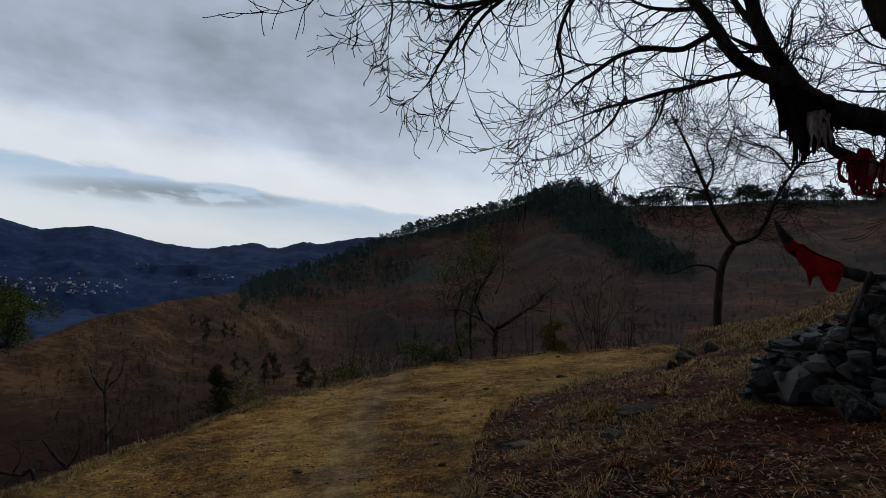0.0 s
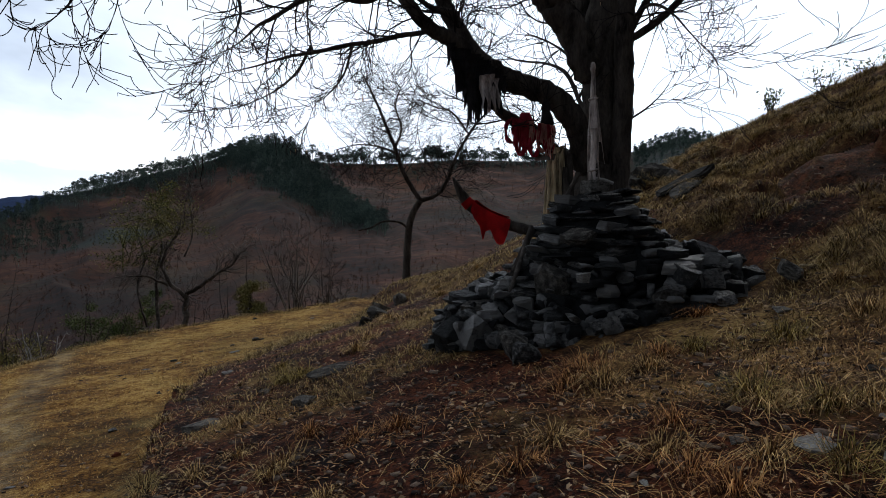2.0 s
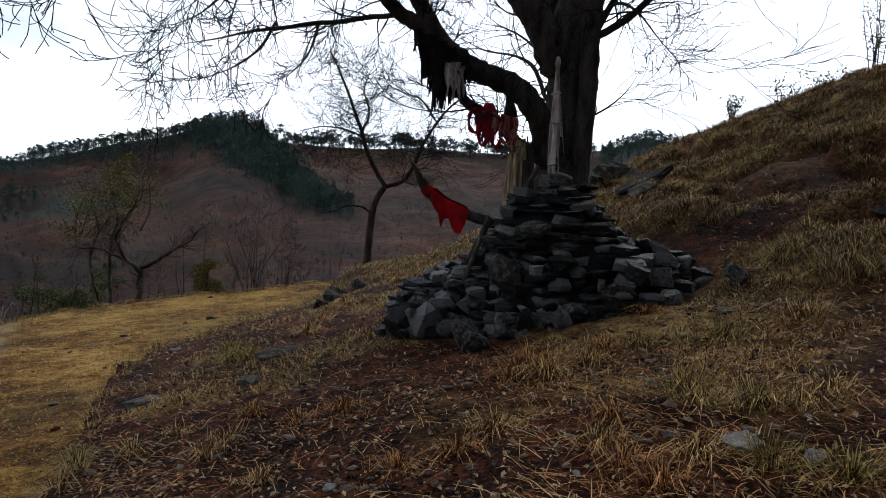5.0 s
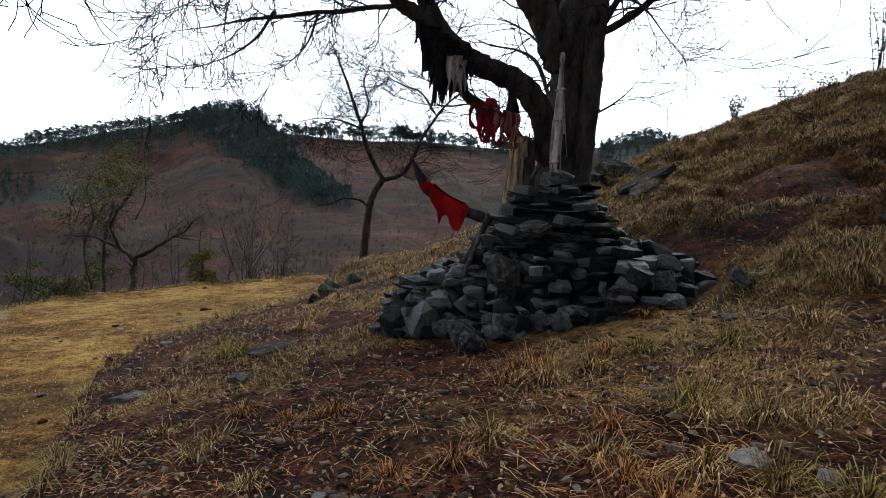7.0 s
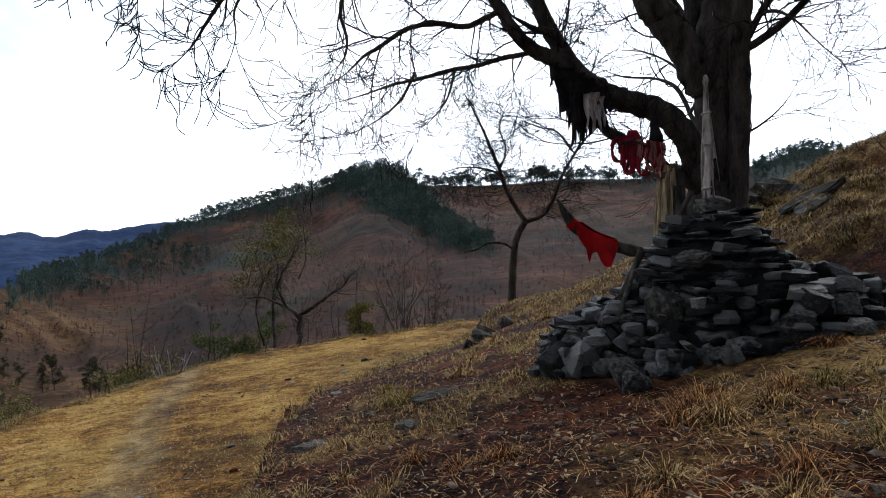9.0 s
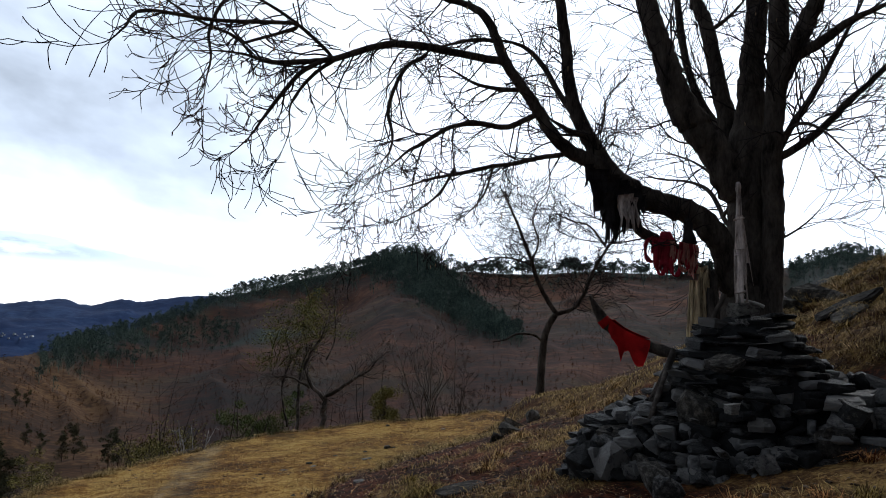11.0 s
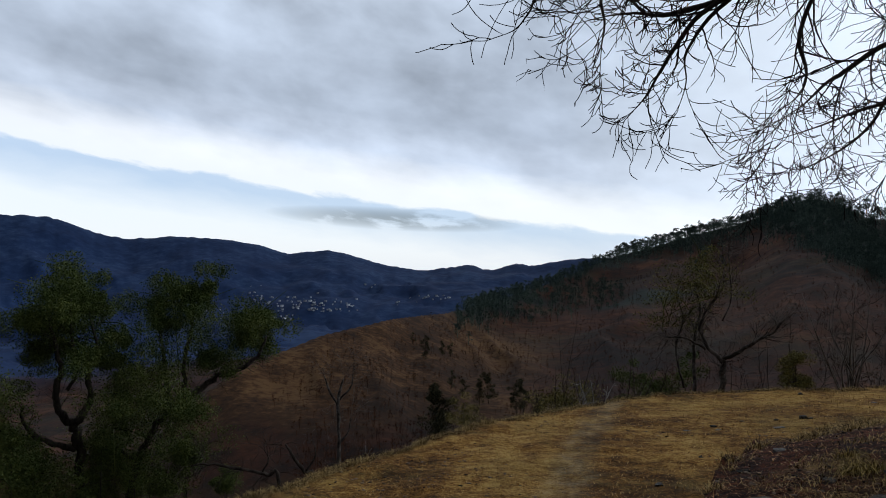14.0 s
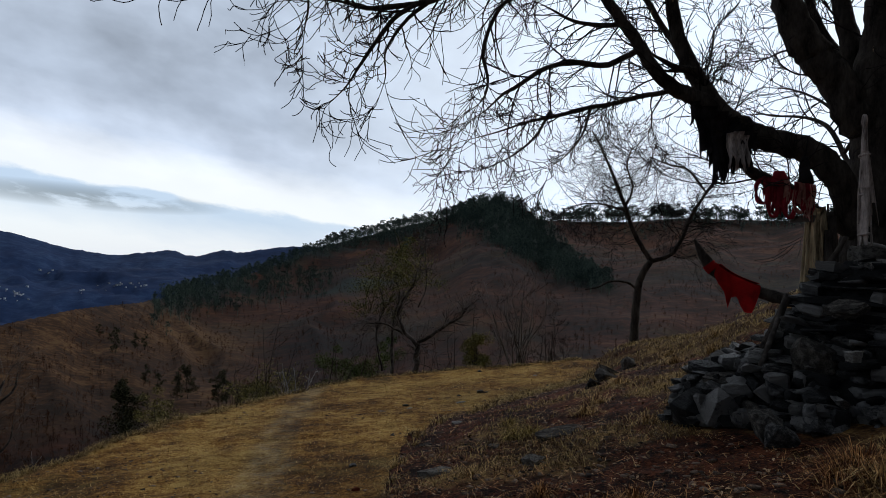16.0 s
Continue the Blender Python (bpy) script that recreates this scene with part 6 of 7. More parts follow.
for _ in range(850):
    a = prng.uniform(-16, 10)
    d = np.interp(a, CREST_AZ, CREST_D)
    pl.append(polar(a, d * (1.0 - abs(prng.normal()) * np.interp(a, [-16, -6, 1, 8], [0.03, 0.04, 0.075, 0.10])))), hs.append(prng.uniform(5.5, 11) * np.interp(a, [-16, -6, 0], [0.55, 0.7, 1.0]))
for _ in range(240):
    a = prng.uniform(14.5, 40)
    pl.append(polar(a, 716 - abs(prng.normal()) * 34)), hs.append(prng.uniform(5, 11))
for _ in range(420):
    a = prng.uniform(41, 50)
    d = np.interp(a, CREST_AZ, CREST_D)
    pl.append(polar(a, d * (1.0 - abs(prng.normal()) * 0.10))), hs.append(prng.uniform(6, 12))
for _ in range(330):
    a = prng.uniform(-17, -3)
    e0 = np.interp(a, [-17, -13, -8, -3], [-4.6, -3.6, -2.6, -1.6]) + prng.normal() * 0.9
    rs = np.geomspace(90, 460, 90)
    xs, ys = rs * math.sin(radians(a)), rs * math.cos(radians(a))
    i = int(np.argmax(np.degrees(np.arctan2(ground_height(xs, ys) - EYE_Z, rs)) >= e0))
    if i:
        pl.append((xs[i], ys[i])), hs.append(prng.uniform(0.010, 0.022) * rs[i])
forest("ridge_trees", "dark trees strung along the descending ridge", M_HAZED_PINE, pl, hs, 32)
pl, hs = [], []
while len(pl) < 9000:
    a, u = prng.uniform(-34, 50), prng.uniform(0, 1)
    d = np.interp(a, CREST_AZ, CREST_D)
    rr = 62 * (d * 0.97 / 62) ** u
    if fbm(np.array([a * 0.35]), np.array([math.log(rr) * 3]), 3, 78)[0] + prng.uniform(-0.5, 0.5) - 0.35 * (a < -15) > -0.1:
        pl.append(polar(a, rr)), hs.append(prng.uniform(0.6, 1.9) * (0.5 + rr / 420))
forest("hillside_scrub", "scattered leafless scrub on the brown hillside", M_SCRUB, pl, hs, 33, 0.055, 10, 4)
# single dark bushes on the golden spur
for az0, r0, hh in [(-19.4, 150, 5.2), (-18.0, 160, 3.4), (-17.4, 165, 3.2), (-17.2, 128, 3.4), (-16.4, 124, 3.2), (-14.8, 118, 4.5), (-14.2, 120, 5.6), (-11.8, 110, 5.8), (-11.2, 114, 4.6), (-20.6, 165, 2.6), (-10.0, 105, 3.8)]:
    px, py = polar(az0, r0)
    zb = gz(px, py)
    rg = np.random.default_rng(int(-az0 * 100))
    bush("hill_bush", [(px + rg.normal() * 0.3, py, zb + hh * u, hh * (0.22 - 0.10 * u)) for u in (0.28, 0.5, 0.72, 0.9)], "dull green upright bush on the golden spur", M_DULL_GREEN, hh * 0.016, 150, int(-az0 * 100))

# ---------------------------------------------------------------- the village across the valley
def house(w, d, h):
    e = new("house")
    wall, roof = Geo(), Geo()
    wall.add([(sx_ * w / 2, sy_ * d / 2, z_) for z_ in (-3, h) for sx_, sy_ in ((-1, -1), (1, -1), (1, 1), (-1, 1))], [(0, 1, 5, 4), (1, 2, 6, 5), (2, 3, 7, 6), (3, 0, 4, 7)])
    o = 0.6
    roof.add([(-w / 2 - o, -d / 2 - o, h), (w / 2 + o, -d / 2 - o, h), (w / 2 + o, d / 2 + o, h), (-w / 2 - o, d / 2 + o, h), (-w / 2 - o, 0, h + d * 0.22), (w / 2 + o, 0, h + d * 0.22)], [(0, 1, 5, 4), (2, 3, 4, 5), (0, 4, 3), (1, 2, 5), (3, 2, 1, 0)])
    part("wall", wall, M_WALL, e)
    part("roof", roof, M_ROOF, e)
    for k in range(2):
        win = Geo()
        wx = (k - 0.5) * w * 0.45
        win.add([(wx - 0.7, -d / 2 - 0.05, h * 0.3), (wx + 0.7, -d / 2 - 0.05, h * 0.3), (wx + 0.7, -d / 2 - 0.05, h * 0.65), (wx - 0.7, -d / 2 - 0.05, h * 0.65)], [(0, 1, 2, 3)])
        part("window", win, M_NEAR_BLACK, e)
    return tagged(e, "small whitewashed house across the valley", "house", "houses of the village")


KINDS = [house(9, 7, 5), house(13, 8, 6), house(7, 6, 4), house(18, 9, 7)]
vr = np.random.default_rng(91)
n = 0
for az0, az1, el0, el1, cnt in [(-34.4, -33.0, -2.9, -2.0, 12), (-32.8, -29.0, -3.7, -2.4, 44), (-29.2, -25.0, -3.7, -2.6, 46), (-32.5, -30.0, -4.6, -3.9, 9), (-38.0, -36.0, -4.3, -3.4, 7), (-24.0, -18.0, -3.2, -2.4, 5), (-20.2, -17.2, -2.9, -2.2, 13), (-36, -22, -2.2, -1.2, 7)]:
    for _ in range(cnt):
        a, e0 = vr.uniform(az0, az1), vr.uniform(el0, el1)
        rs = np.linspace(1700, 3300, 160)
        xs, ys = rs * math.sin(radians(a)), rs * math.cos(radians(a))
        zs = ground_height(xs, ys)
        i = int(np.argmax(np.degrees(np.arctan2(zs - EYE_Z, rs)) >= e0))
        m = Matrix.LocRotScale((xs[i], ys[i], zs[i] + 1.0), Euler((0, 0, radians(-a) + vr.uniform(-0.6, 0.6))), None)
        k = int(vr.integers(4))
        s = vr.uniform(0.3, 0.66)
        ob = KINDS[n] if n < 4 else copy_thing(KINDS[k], m)
        ob.matrix_basis = m @ Matrix.Diagonal((s, s, s, 1))
        n += 1


# ---------------------------------------------------------------- offerings: cloths, post and sticks
def sheet(corner_fn, nu, nv, ripple, seed, thick=0.004, ragged=0.0):
    """A hanging cloth: corner_fn(u, v) gives the place for u along the top, v down."""
    rg = np.random.default_rng(seed)
    ph = rg.uniform(0, 6.28, 4)
    g = Geo()
    P = np.zeros((nu + 1, nv + 1, 3))
    for i in range(nu + 1):
        cut = 1 - ragged * abs(math.sin(7 * i / nu + ph[0]) * math.sin(17 * i / nu + ph[1]))
        for j in range(nv + 1):
            u, v = i / nu, j / nv * cut
            P[i, j] = corner_fn(u, v)
            w = ripple * (0.3 + v)
            P[i, j] += [w * math.sin(9 * u + ph[2] + 1.5 * v), w * math.cos(11 * u + ph[3]), 0.3 * w * math.sin(5 * u + ph[1])]
    n = (nu + 1) * (nv + 1)
    du = np.gradient(P, axis=0)
    dv = np.gradient(P, axis=1)
    nn = np.cross(du, dv)
    nn /= np.linalg.norm(nn, axis=2, keepdims=True) + 1e-9
    both = np.concatenate([(P + nn * thick / 2).reshape(-1, 3), (P - nn * thick / 2).reshape(-1, 3)])
    q = [(i * (nv + 1) + j, (i + 1) * (nv + 1) + j, (i + 1) * (nv + 1) + j + 1, i * (nv + 1) + j + 1) for i in range(nu) for j in range(nv)]
    fs = q + [tuple(n + k for k in f[::-1]) for f in q]
    rim = [i * (nv + 1) for i in range(nu + 1)] + [nu * (nv + 1) + j for j in range(1, nv + 1)] + [i * (nv + 1) + nv for i in range(nu - 1, -1, -1)] + [j for j in range(nv - 1, 0, -1)]
    fs += [(rim[k], rim[(k + 1) % len(rim)], n + rim[(k + 1) % len(rim)], n + rim[k]) for k in range(len(rim))]
    g.add(both, fs)
    return g


def lerp(a, b, u):
    return np.asarray(a, float) * (1 - u) + np.asarray(b, float) * u


# the horned stick with the red cloth over it
HORN = [(3.10, 4.58, 1.31, 0.040), (2.97, 4.65, 1.345, 0.042), (2.84, 4.78, 1.39, 0.044), (2.70, 4.92, 1.47, 0.046), (2.61, 4.97, 1.55, 0.046), (2.54, 5.0, 1.65, 0.034), (2.49, 5.02, 1.765, 0.010)]
horn = thing("curved_branch", 2.97, 4.65, 1.31, "thick crooked black branch stuck out of the cairn", "branch")
g = Geo()
p = np.array(HORN)
p[:, :3] -= (2.97, 4.65, 1.31)
limb(g, p, 9, 0.12, 5, 3)
part("shaft", g, M_BARK, horn, smooth=True)
hp = spline(HORN, 8)


def on_horn(k):
    """A place on the branch, by the number of its bend."""
    i = k * 8
    a = min(int(i), len(hp) - 2)
    return hp[a] * (1 - (i - a)) + hp[a + 1] * (i - a)


HO = np.array((2.70, 4.92, 1.45))
cloth = thing("red_cloth", *HO, "bright red ragged cloth draped over a crooked branch", "cloth")
for k0, k1, sd in ((3.95, 4.4, 6),):
    wrap = Geo()
    seg = [on_horn(k) for k in np.linspace(k0, k1, 10)]
    wrap.tube([s[:3] - HO + (-0.004, -0.006, -0.005) for s in seg], [s[3] * 1.12 for s in seg], 10, 0.08, sd)
    part("wrapped_fold", wrap, M_RED_CLOTH, cloth)


def drop(u, v):
    """The front fall of the cloth, with two torn tails."""
    s = on_horn(1.98 + 1.97 * u)
    depth = np.interp(u, [0, 0.10, 0.22, 0.30, 0.36, 0.46, 0.52, 0.60, 0.8, 1.0], [0.12, 0.21, 0.23, 0.20, 0.15, 0.17, 0.27, 0.15, 0.125, 0.09])
    fan = 0.05 * math.sin(3.1 * min(v, 1))
    return np.array([s[0] - 0.02 * v - 0.015, s[1] - 0.066 - 0.3 * fan * (1 - v), s[2] + 0.045 - depth * v]) - HO


part("hanging_flap", sheet(drop, 40, 12, 0.007, 5, 0.004, 0.06), M_RED_CLOTH, cloth, "torn hanging flap")


def back(u, v):
    s = on_horn(2.1 + 1.7 * u)
    return np.array([s[0] + 0.01, s[1] - 0.064 + 0.115 * min(1, v * 2), s[2] + 0.048 - 0.12 * max(0, v - 0.4)]) - HO


part("hanging_flap", sheet(back, 20, 8, 0.006, 16, 0.004, 0.1), M_RED_CLOTH, cloth, "fold over the branch")

# sticks leaning on the cairn
for a, b, rd, mt, lab in [((2.767, 4.322, 1.395), (2.483, 4.146, 0.945), 0.018, M_EDGE_BARK, "thin pale stick leaning on the cairn"),
                          ((2.80, 4.36, 1.37), (2.50, 4.25, 0.926), 0.028, M_BARK, "dark wooden stake leaning on the cairn"),
                          ((3.21, 4.36, 1.78), (3.06, 4.40, 1.50), 0.022, M_BARK, "short dark stake on top of the cairn"),
                          ((3.36, 4.40, 1.745), (3.50, 4.32, 1.70), 0.014, M_GREY_TWIG, "short pale stick on top of the cairn"),
                          ((2.62, 3.62, 0.58), (2.24, 3.50, 0.47), 0.008, M_GREY_TWIG, "thin bent twig at the foot of the cairn"),
                          ((3.87, 3.02, 1.16), (4.06, 2.93, 1.15), 0.012, M_PALE_WOOD, "short pale stick beside the cairn")]:
    t = thing("stick", *b, lab, "stick", "sticks at the cairn")
    g = Geo()
    q = [np.array([0, 0, 0.0]), (np.array(a) - b) * 0.5 + np.array([0.008, 0.004, 0.006]), np.array(a) - b]
    g.tube(spline(q, 4), np.linspace(rd, rd * 0.8, 9), 7, 0.1, 5)
    part("shaft", g, mt, t, smooth=True)

# the post on the cairn, wound with white cloth
post = thing("wrapped_post", 3.33, 4.34, 1.64, "weathered pole wound with grimy white cloth on the cairn", "pole")
g = Geo()
g.tube(spline([(0, 0, -0.1), (-0.03, -0.03, 0.4), (-0.06, -0.06, 0.92)], 6), np.linspace(0.021, 0.013, 13), 8, 0.06, 2)
part("pole", g, M_GREY_TWIG, post, smooth=True)
g = Geo()
g.tube(spline([(-0.06, -0.06, 0.86), (-0.06, -0.06, 0.905), (-0.06, -0.06, 0.94)], 3), [0.015, 0.018, 0.02, 0.02, 0.02, 0.017, 0.010], 8, 0.08, 7)
part("knot", g, M_WHITE_CLOTH, post)


def scarf(cx, cy, w0, w1, z0, z1, turn):
    def fn(u, v):
        a = turn + (u - 0.5) * 2.6
        w = w0 + (w1 - w0) * v
        return np.array([cx + 0.03 * v + w * math.cos(a), cy + 0.03 * v + w * math.sin(a), z0 + (z1 - z0) * v])
    return fn


part("cloth", sheet(scarf(-0.056, -0.058, 0.014, 0.026, 0.88, 0.42, -2.2), 14, 22, 0.010, 8, 0.003, 0.5), M_WHITE_CLOTH, post, "long grimy white scarf")
part("cloth", sheet(scarf(-0.050, -0.055, 0.020, 0.052, 0.70, 0.20, -1.6), 14, 22, 0.016, 9, 0.003, 0.6), M_WHITE_CLOTH, post, "lower strip of white cloth")
part("cloth", sheet(scarf(-0.045, -0.05, 0.034, 0.040, 0.46, 0.0, -2.5), 12, 18, 0.016, 10, 0.003, 0.6), M_WHITE_CLOTH, post, "torn grimy strip")
for k, z0 in enumerate((0.66, 0.40, 0.14)):
    g = Geo()
    g.tube([(-0.045 + 0.03 * math.cos(a), -0.045 + 0.03 * math.sin(a), z0 + 0.004 * a) for a in np.linspace(0, 6.3, 14)], [0.009] * 14, 5, 0.2, k)
    part("binding", g, M_WHITE_CLOTH, post)

# the split pale stump behind the cairn
SX, SY = 3.385, 4.90
zs0 = gz(SX, SY)
stump = thing("split_stump", SX, SY, zs0, "splintered pale dead stump behind the cairn", "stump")
srng = np.random.default_rng(17)
g = Geo()
hgt = 2.05 - zs0
lv = np.linspace(-0.15, hgt, 10)
ringn = 22
tops = hgt * srng.uniform(0.80, 1.02, ringn)
bumps = srng.uniform(0.82, 1.15, ringn)
pts_ = []
for i, z_ in enumerate(lv):
    for j in range(ringn):
        a = j * 2 * math.pi / ringn
        rad = (0.104 - 0.035 * max(z_, 0) / hgt + 0.05 * max(0.25 - z_, 0)) * bumps[j] * (1 + 0.04 * math.sin(9 * a + 3 * z_))
        pts_.append((rad * math.cos(a), rad * math.sin(a), min(z_, tops[j])))
g.add(pts_, [(i * ringn + j, i * ringn + (j + 1) % ringn, (i + 1) * ringn + (j + 1) % ringn, (i + 1) * ringn + j) for i in range(9) for j in range(ringn)] + [tuple(9 * ringn + j for j in range(ringn))])
part("trunk", g, M_PALE_WOOD, stump)
for k in range(11):
    g = Geo()
    a = k * 0.571 + srng.uniform(-0.15, 0.15)
    ox, oy = 0.096 * math.cos(a), 0.096 * math.sin(a)
    top, low = hgt - srng.uniform(-0.02, 0.25), srng.uniform(0.0, 0.5)
    g.tube(spline([(ox * 1.15, oy * 1.15, low), (ox, oy, (top + low) * 0.5), (ox * 0.75 + srng.normal() * 0.01, oy * 0.75, top)], 4), np.linspace(0.026, 0.006, 9), 6, 0.3, k)
    part("splinter", g, M_PALE_WOOD if math.cos(a - 3.5) > -0.2 else M_BARK, stump)
g = Geo()
for j in range(5):
    a = -1.35 + j * 0.36
    g.tube([(0.108 * math.cos(a), 0.108 * math.sin(a), -0.1), (0.108 * math.cos(a), 0.108 * math.sin(a), 0.6), (0.10 * math.cos(a), 0.10 * math.sin(a), hgt * srng.uniform(0.75, 0.95))], [0.05, 0.045, 0.025], 7, 0.2, j)
part("bark_strip", g, M_BARK, stump, "dark bark left on one side")

# rags on the low limb
rags = thing("sooty_rags", 2.66, 4.95, 2.72, "sooty black rags hanging from a tree limb", "cloth")
rg_ = np.random.default_rng(29)
RAG = []
for u in np.linspace(0, 1, 24):
    x0, y0, z0 = lerp((2.46, 5.03, 2.80), (2.84, 4.88, 2.62), u)
    RAG.append((x0, y0, z0 - rg_.uniform(0, 0.10), rg_.uniform(0.035, 0.085), np.interp(u, [0, 0.3, 0.45, 0.7, 1.0], [0.22, 0.42, 0.50, 0.34, 0.18]) * rg_.uniform(0.55, 1.15), M_RAG))
RAG += [(2.585, 4.94, 2.56, 0.06, 0.43, M_RAG), (2.60, 4.93, 2.50, 0.05, 0.36, M_RAG), (2.68, 4.89, 2.54, 0.07, 0.27, M_WHITE_CLOTH), (2.72, 4.88, 2.55, 0.06, 0.30, M_WHITE_CLOTH), (2.76, 4.87, 2.52, 0.06, 0.24, M_WHITE_CLOTH)]
for k, (x0, y0, z0, w, L, mt) in enumerate(RAG):
    fn = (lambda x0, y0, z0, w, L: (lambda u, v: np.array([x0 + (u - 0.5) * w, y0 - 0.05 - (u - 0.5) * w * 0.6 + 0.02 * math.sin(6 * v), z0 - L * v]) - (2.66, 4.95, 2.72)))(x0, y0, z0, w, L)
    part("strip", sheet(fn, 8, 10, 0.016, 30 + k, 0.006, 0.55), mt, rags, "pale frayed strip" if mt is M_WHITE_CLOTH else "")
srng = np.random.default_rng(23)
for k in range(14):
    g = Geo()
    x0 = srng.uniform(2.66, 2.80)
    q = np.array([x0, 4.87 + srng.uniform(-0.03, 0.03), 2.34])
    g.tube([q - (2.66, 4.95, 2.72), q + (srng.normal() * 0.01, 0, -srng.uniform(0.06, 0.15)) - np.array((2.66, 4.95, 2.72))], [0.003, 0.0015], 3)
    part("frayed_thread", g, M_WHITE_CLOTH, rags)

red = thing("red_rags", 3.07, 4.93, 2.22, "crimson and pink rags tied in loops to a branch", "cloth")
RO = np.array((3.07, 4.93, 2.22))
rr_ = np.random.default_rng(41)
for k in range(26):
    u = rr_.uniform(0, 1)
    x0, y0, z0 = lerp((2.95, 4.96, 2.24), (3.24, 4.80, 2.17), u)
    w, L, tw = rr_.uniform(0.02, 0.045), rr_.uniform(0.12, 0.30), rr_.uniform(-1.5, 1.5)
    fn = (lambda x0, y0, z0, w, L, tw: (lambda u, v: np.array([x0 + (u - 0.5) * w * math.cos(tw * v), y0 - 0.06 + (u - 0.5) * w * math.sin(tw * v) - 0.012 * math.sin(5 * v), z0 - L * v]) - RO))(x0, y0, z0, w, L, tw)
    part("strip", sheet(fn, 5, 10, 0.012, 50 + k, 0.004, 0.6), M_CRIMSON if u < 0.4 or k % 6 == 0 else M_PINK_CLOTH, red, "" if u < 0.45 else "faded netted strip")
for k, (x0, y0, z0, a, b) in enumerate([(2.95, 4.92, 2.13, 0.045, 0.09), (3.01, 4.88, 2.07, 0.04, 0.13), (3.07, 4.86, 2.10, 0.04, 0.10), (3.11, 4.84, 2.03, 0.035, 0.10), (3.17, 4.81, 2.06, 0.04, 0.09), (3.22, 4.79, 2.04, 0.032, 0.08)]):
    g = Geo()
    g.tube([np.array((x0 + a * math.cos(t), y0 - 0.02 - 0.3 * a * math.cos(t), z0 + b * math.sin(t))) - RO for t in np.linspace(0, 6.283, 22)], [0.014 + 0.005 * math.sin(3 * k + t) for t in range(22)], 7, 0.25, k)
    part("loop", g, M_PINK_CLOTH if k == 4 else M_CRIMSON, red, "knotted crimson loop")
g = Geo()
g.tube([np.array((3.03, 4.90, 2.25)) - RO, np.array((3.07, 4.87, 2.235)) - RO, np.array((3.11, 4.86, 2.20)) - RO], [0.03, 0.05, 0.03], 9, 0.2, 4)
part("knot", g, M_CRIMSON, red, "bunched crimson knot")
bundle = thing("dark_bundle", 3.215, 4.80, 2.28, "small black bundle tied above red rags", "cloth")
g = Geo()
g.tube([(0, 0, -0.10), (0, 0, -0.05), (0.0, 0, 0.0), (0.0, 0, 0.06), (-0.005, 0, 0.10)], [0.055, 0.048, 0.036, 0.034, 0.018], 9, 0.14, 6)
part("wrapping", g, M_RAG, bundle)
g = Geo()
g.tube([(-0.005, 0, 0.09), (0.03, 0.03, 0.16), (0.06, 0.06, 0.24)], [0.006, 0.005, 0.005], 5)
part("cord", g, M_RAG, bundle)
board = thing("grey_tin", 3.22, 4.86, 1.93, "grey bent tin sheet under red rags", "sheet")
g = sheet(lambda u, v: np.array([(u - 0.5) * 0.13, -0.05 - (u - 0.5) * 0.09 + 0.03 * v, 0.02 - 0.05 * v]), 6, 3, 0.004, 90, 0.004)
part("plate", g, M_LICHEN, board)


# ---------------------------------------------------------------- grass, straw and litter
gr = np.random.default_rng(77)


def blades(roots, length, width, lean, up=1.0, seed=0, yaw=None):
    """Bent tapering blades: five corners each."""
    rg = np.random.default_rng(seed)
    n = len(roots)
    a = rg.uniform(0, 2 * np.pi, n) if yaw is None else yaw
    L = np.broadcast_to(length, (n,)) * rg.uniform(0.5, 1.3, n)
    ln = np.broadcast_to(lean, (n,)) * rg.uniform(0.3, 1.5, n)
    out = np.stack([np.cos(a), np.sin(a), np.zeros(n)], 1)
    side = np.stack([-np.sin(a), np.cos(a), np.zeros(n)], 1) * (width * rg.uniform(0.6, 1.4, n))[:, None]
    upv = np.array([0, 0, 1.0])
    mid = roots + out * (L * 0.35 * ln)[:, None] + upv * (L * 0.55 * up)[:, None]
    tip = roots + out * (L * (0.35 + 0.65) * ln)[:, None] + upv * (L * up * np.clip(1.0 - 0.55 * ln, 0.08, 1))[:, None]
    return np.stack([roots - side, roots + side, mid + side * 0.7, mid - side * 0.7, tip], 1)


BF = [(0, 1, 2, 3), (3, 2, 4)]


def scatter(count, az0, az1, r0, r1, power=1.0):
    a = gr.uniform(az0, az1, count)
    rr = np.exp(math.log(r0) + (math.log(r1) - math.log(r0)) * gr.uniform(0, 1, count) ** power)
    px, py = rr * np.sin(np.radians(a)), rr * np.cos(np.radians(a))
    return px, py


def rooted(px, py, sink=0.01):
    return np.stack([px, py, ground_height(px, py) - sink], 1)


def clear_of_cairn(px, py):
    return np.hypot(px - CX, py - CY) > 1.12


# loose grass over the platform and the slope
px, py = scatter(170000, -8, 78, 1.5, 14, 0.85)
qx, qy = scatter(60000, 78, 352, 0.5, 9, 0.9)
sx_, sy_ = scatter(14000, -8, 78, 0.4, 1.5)
px, py = np.concatenate([px, qx, sx_]), np.concatenate([py, qy, sy_])
r_, a_, e_, b_ = land_parts(px, py)
dens = fbm(px * 1.1, py * 1.1, 4, 31) + 0.28 * ss(3.8, 5.0, px) + 0.25 * ss(4.1, 4.7, px) * ss(3.0, 4.0, py) + gr.uniform(-0.15, 0.15, len(px)) - 0.75 * ss(0.95, 0.25, np.abs(r_ - b_ + 0.25)) * ss(18, 9, a_) + 0.5 * fbm(px * 3.1, py * 3.1, 3, 36) - 1.0 * hollows(px, py)
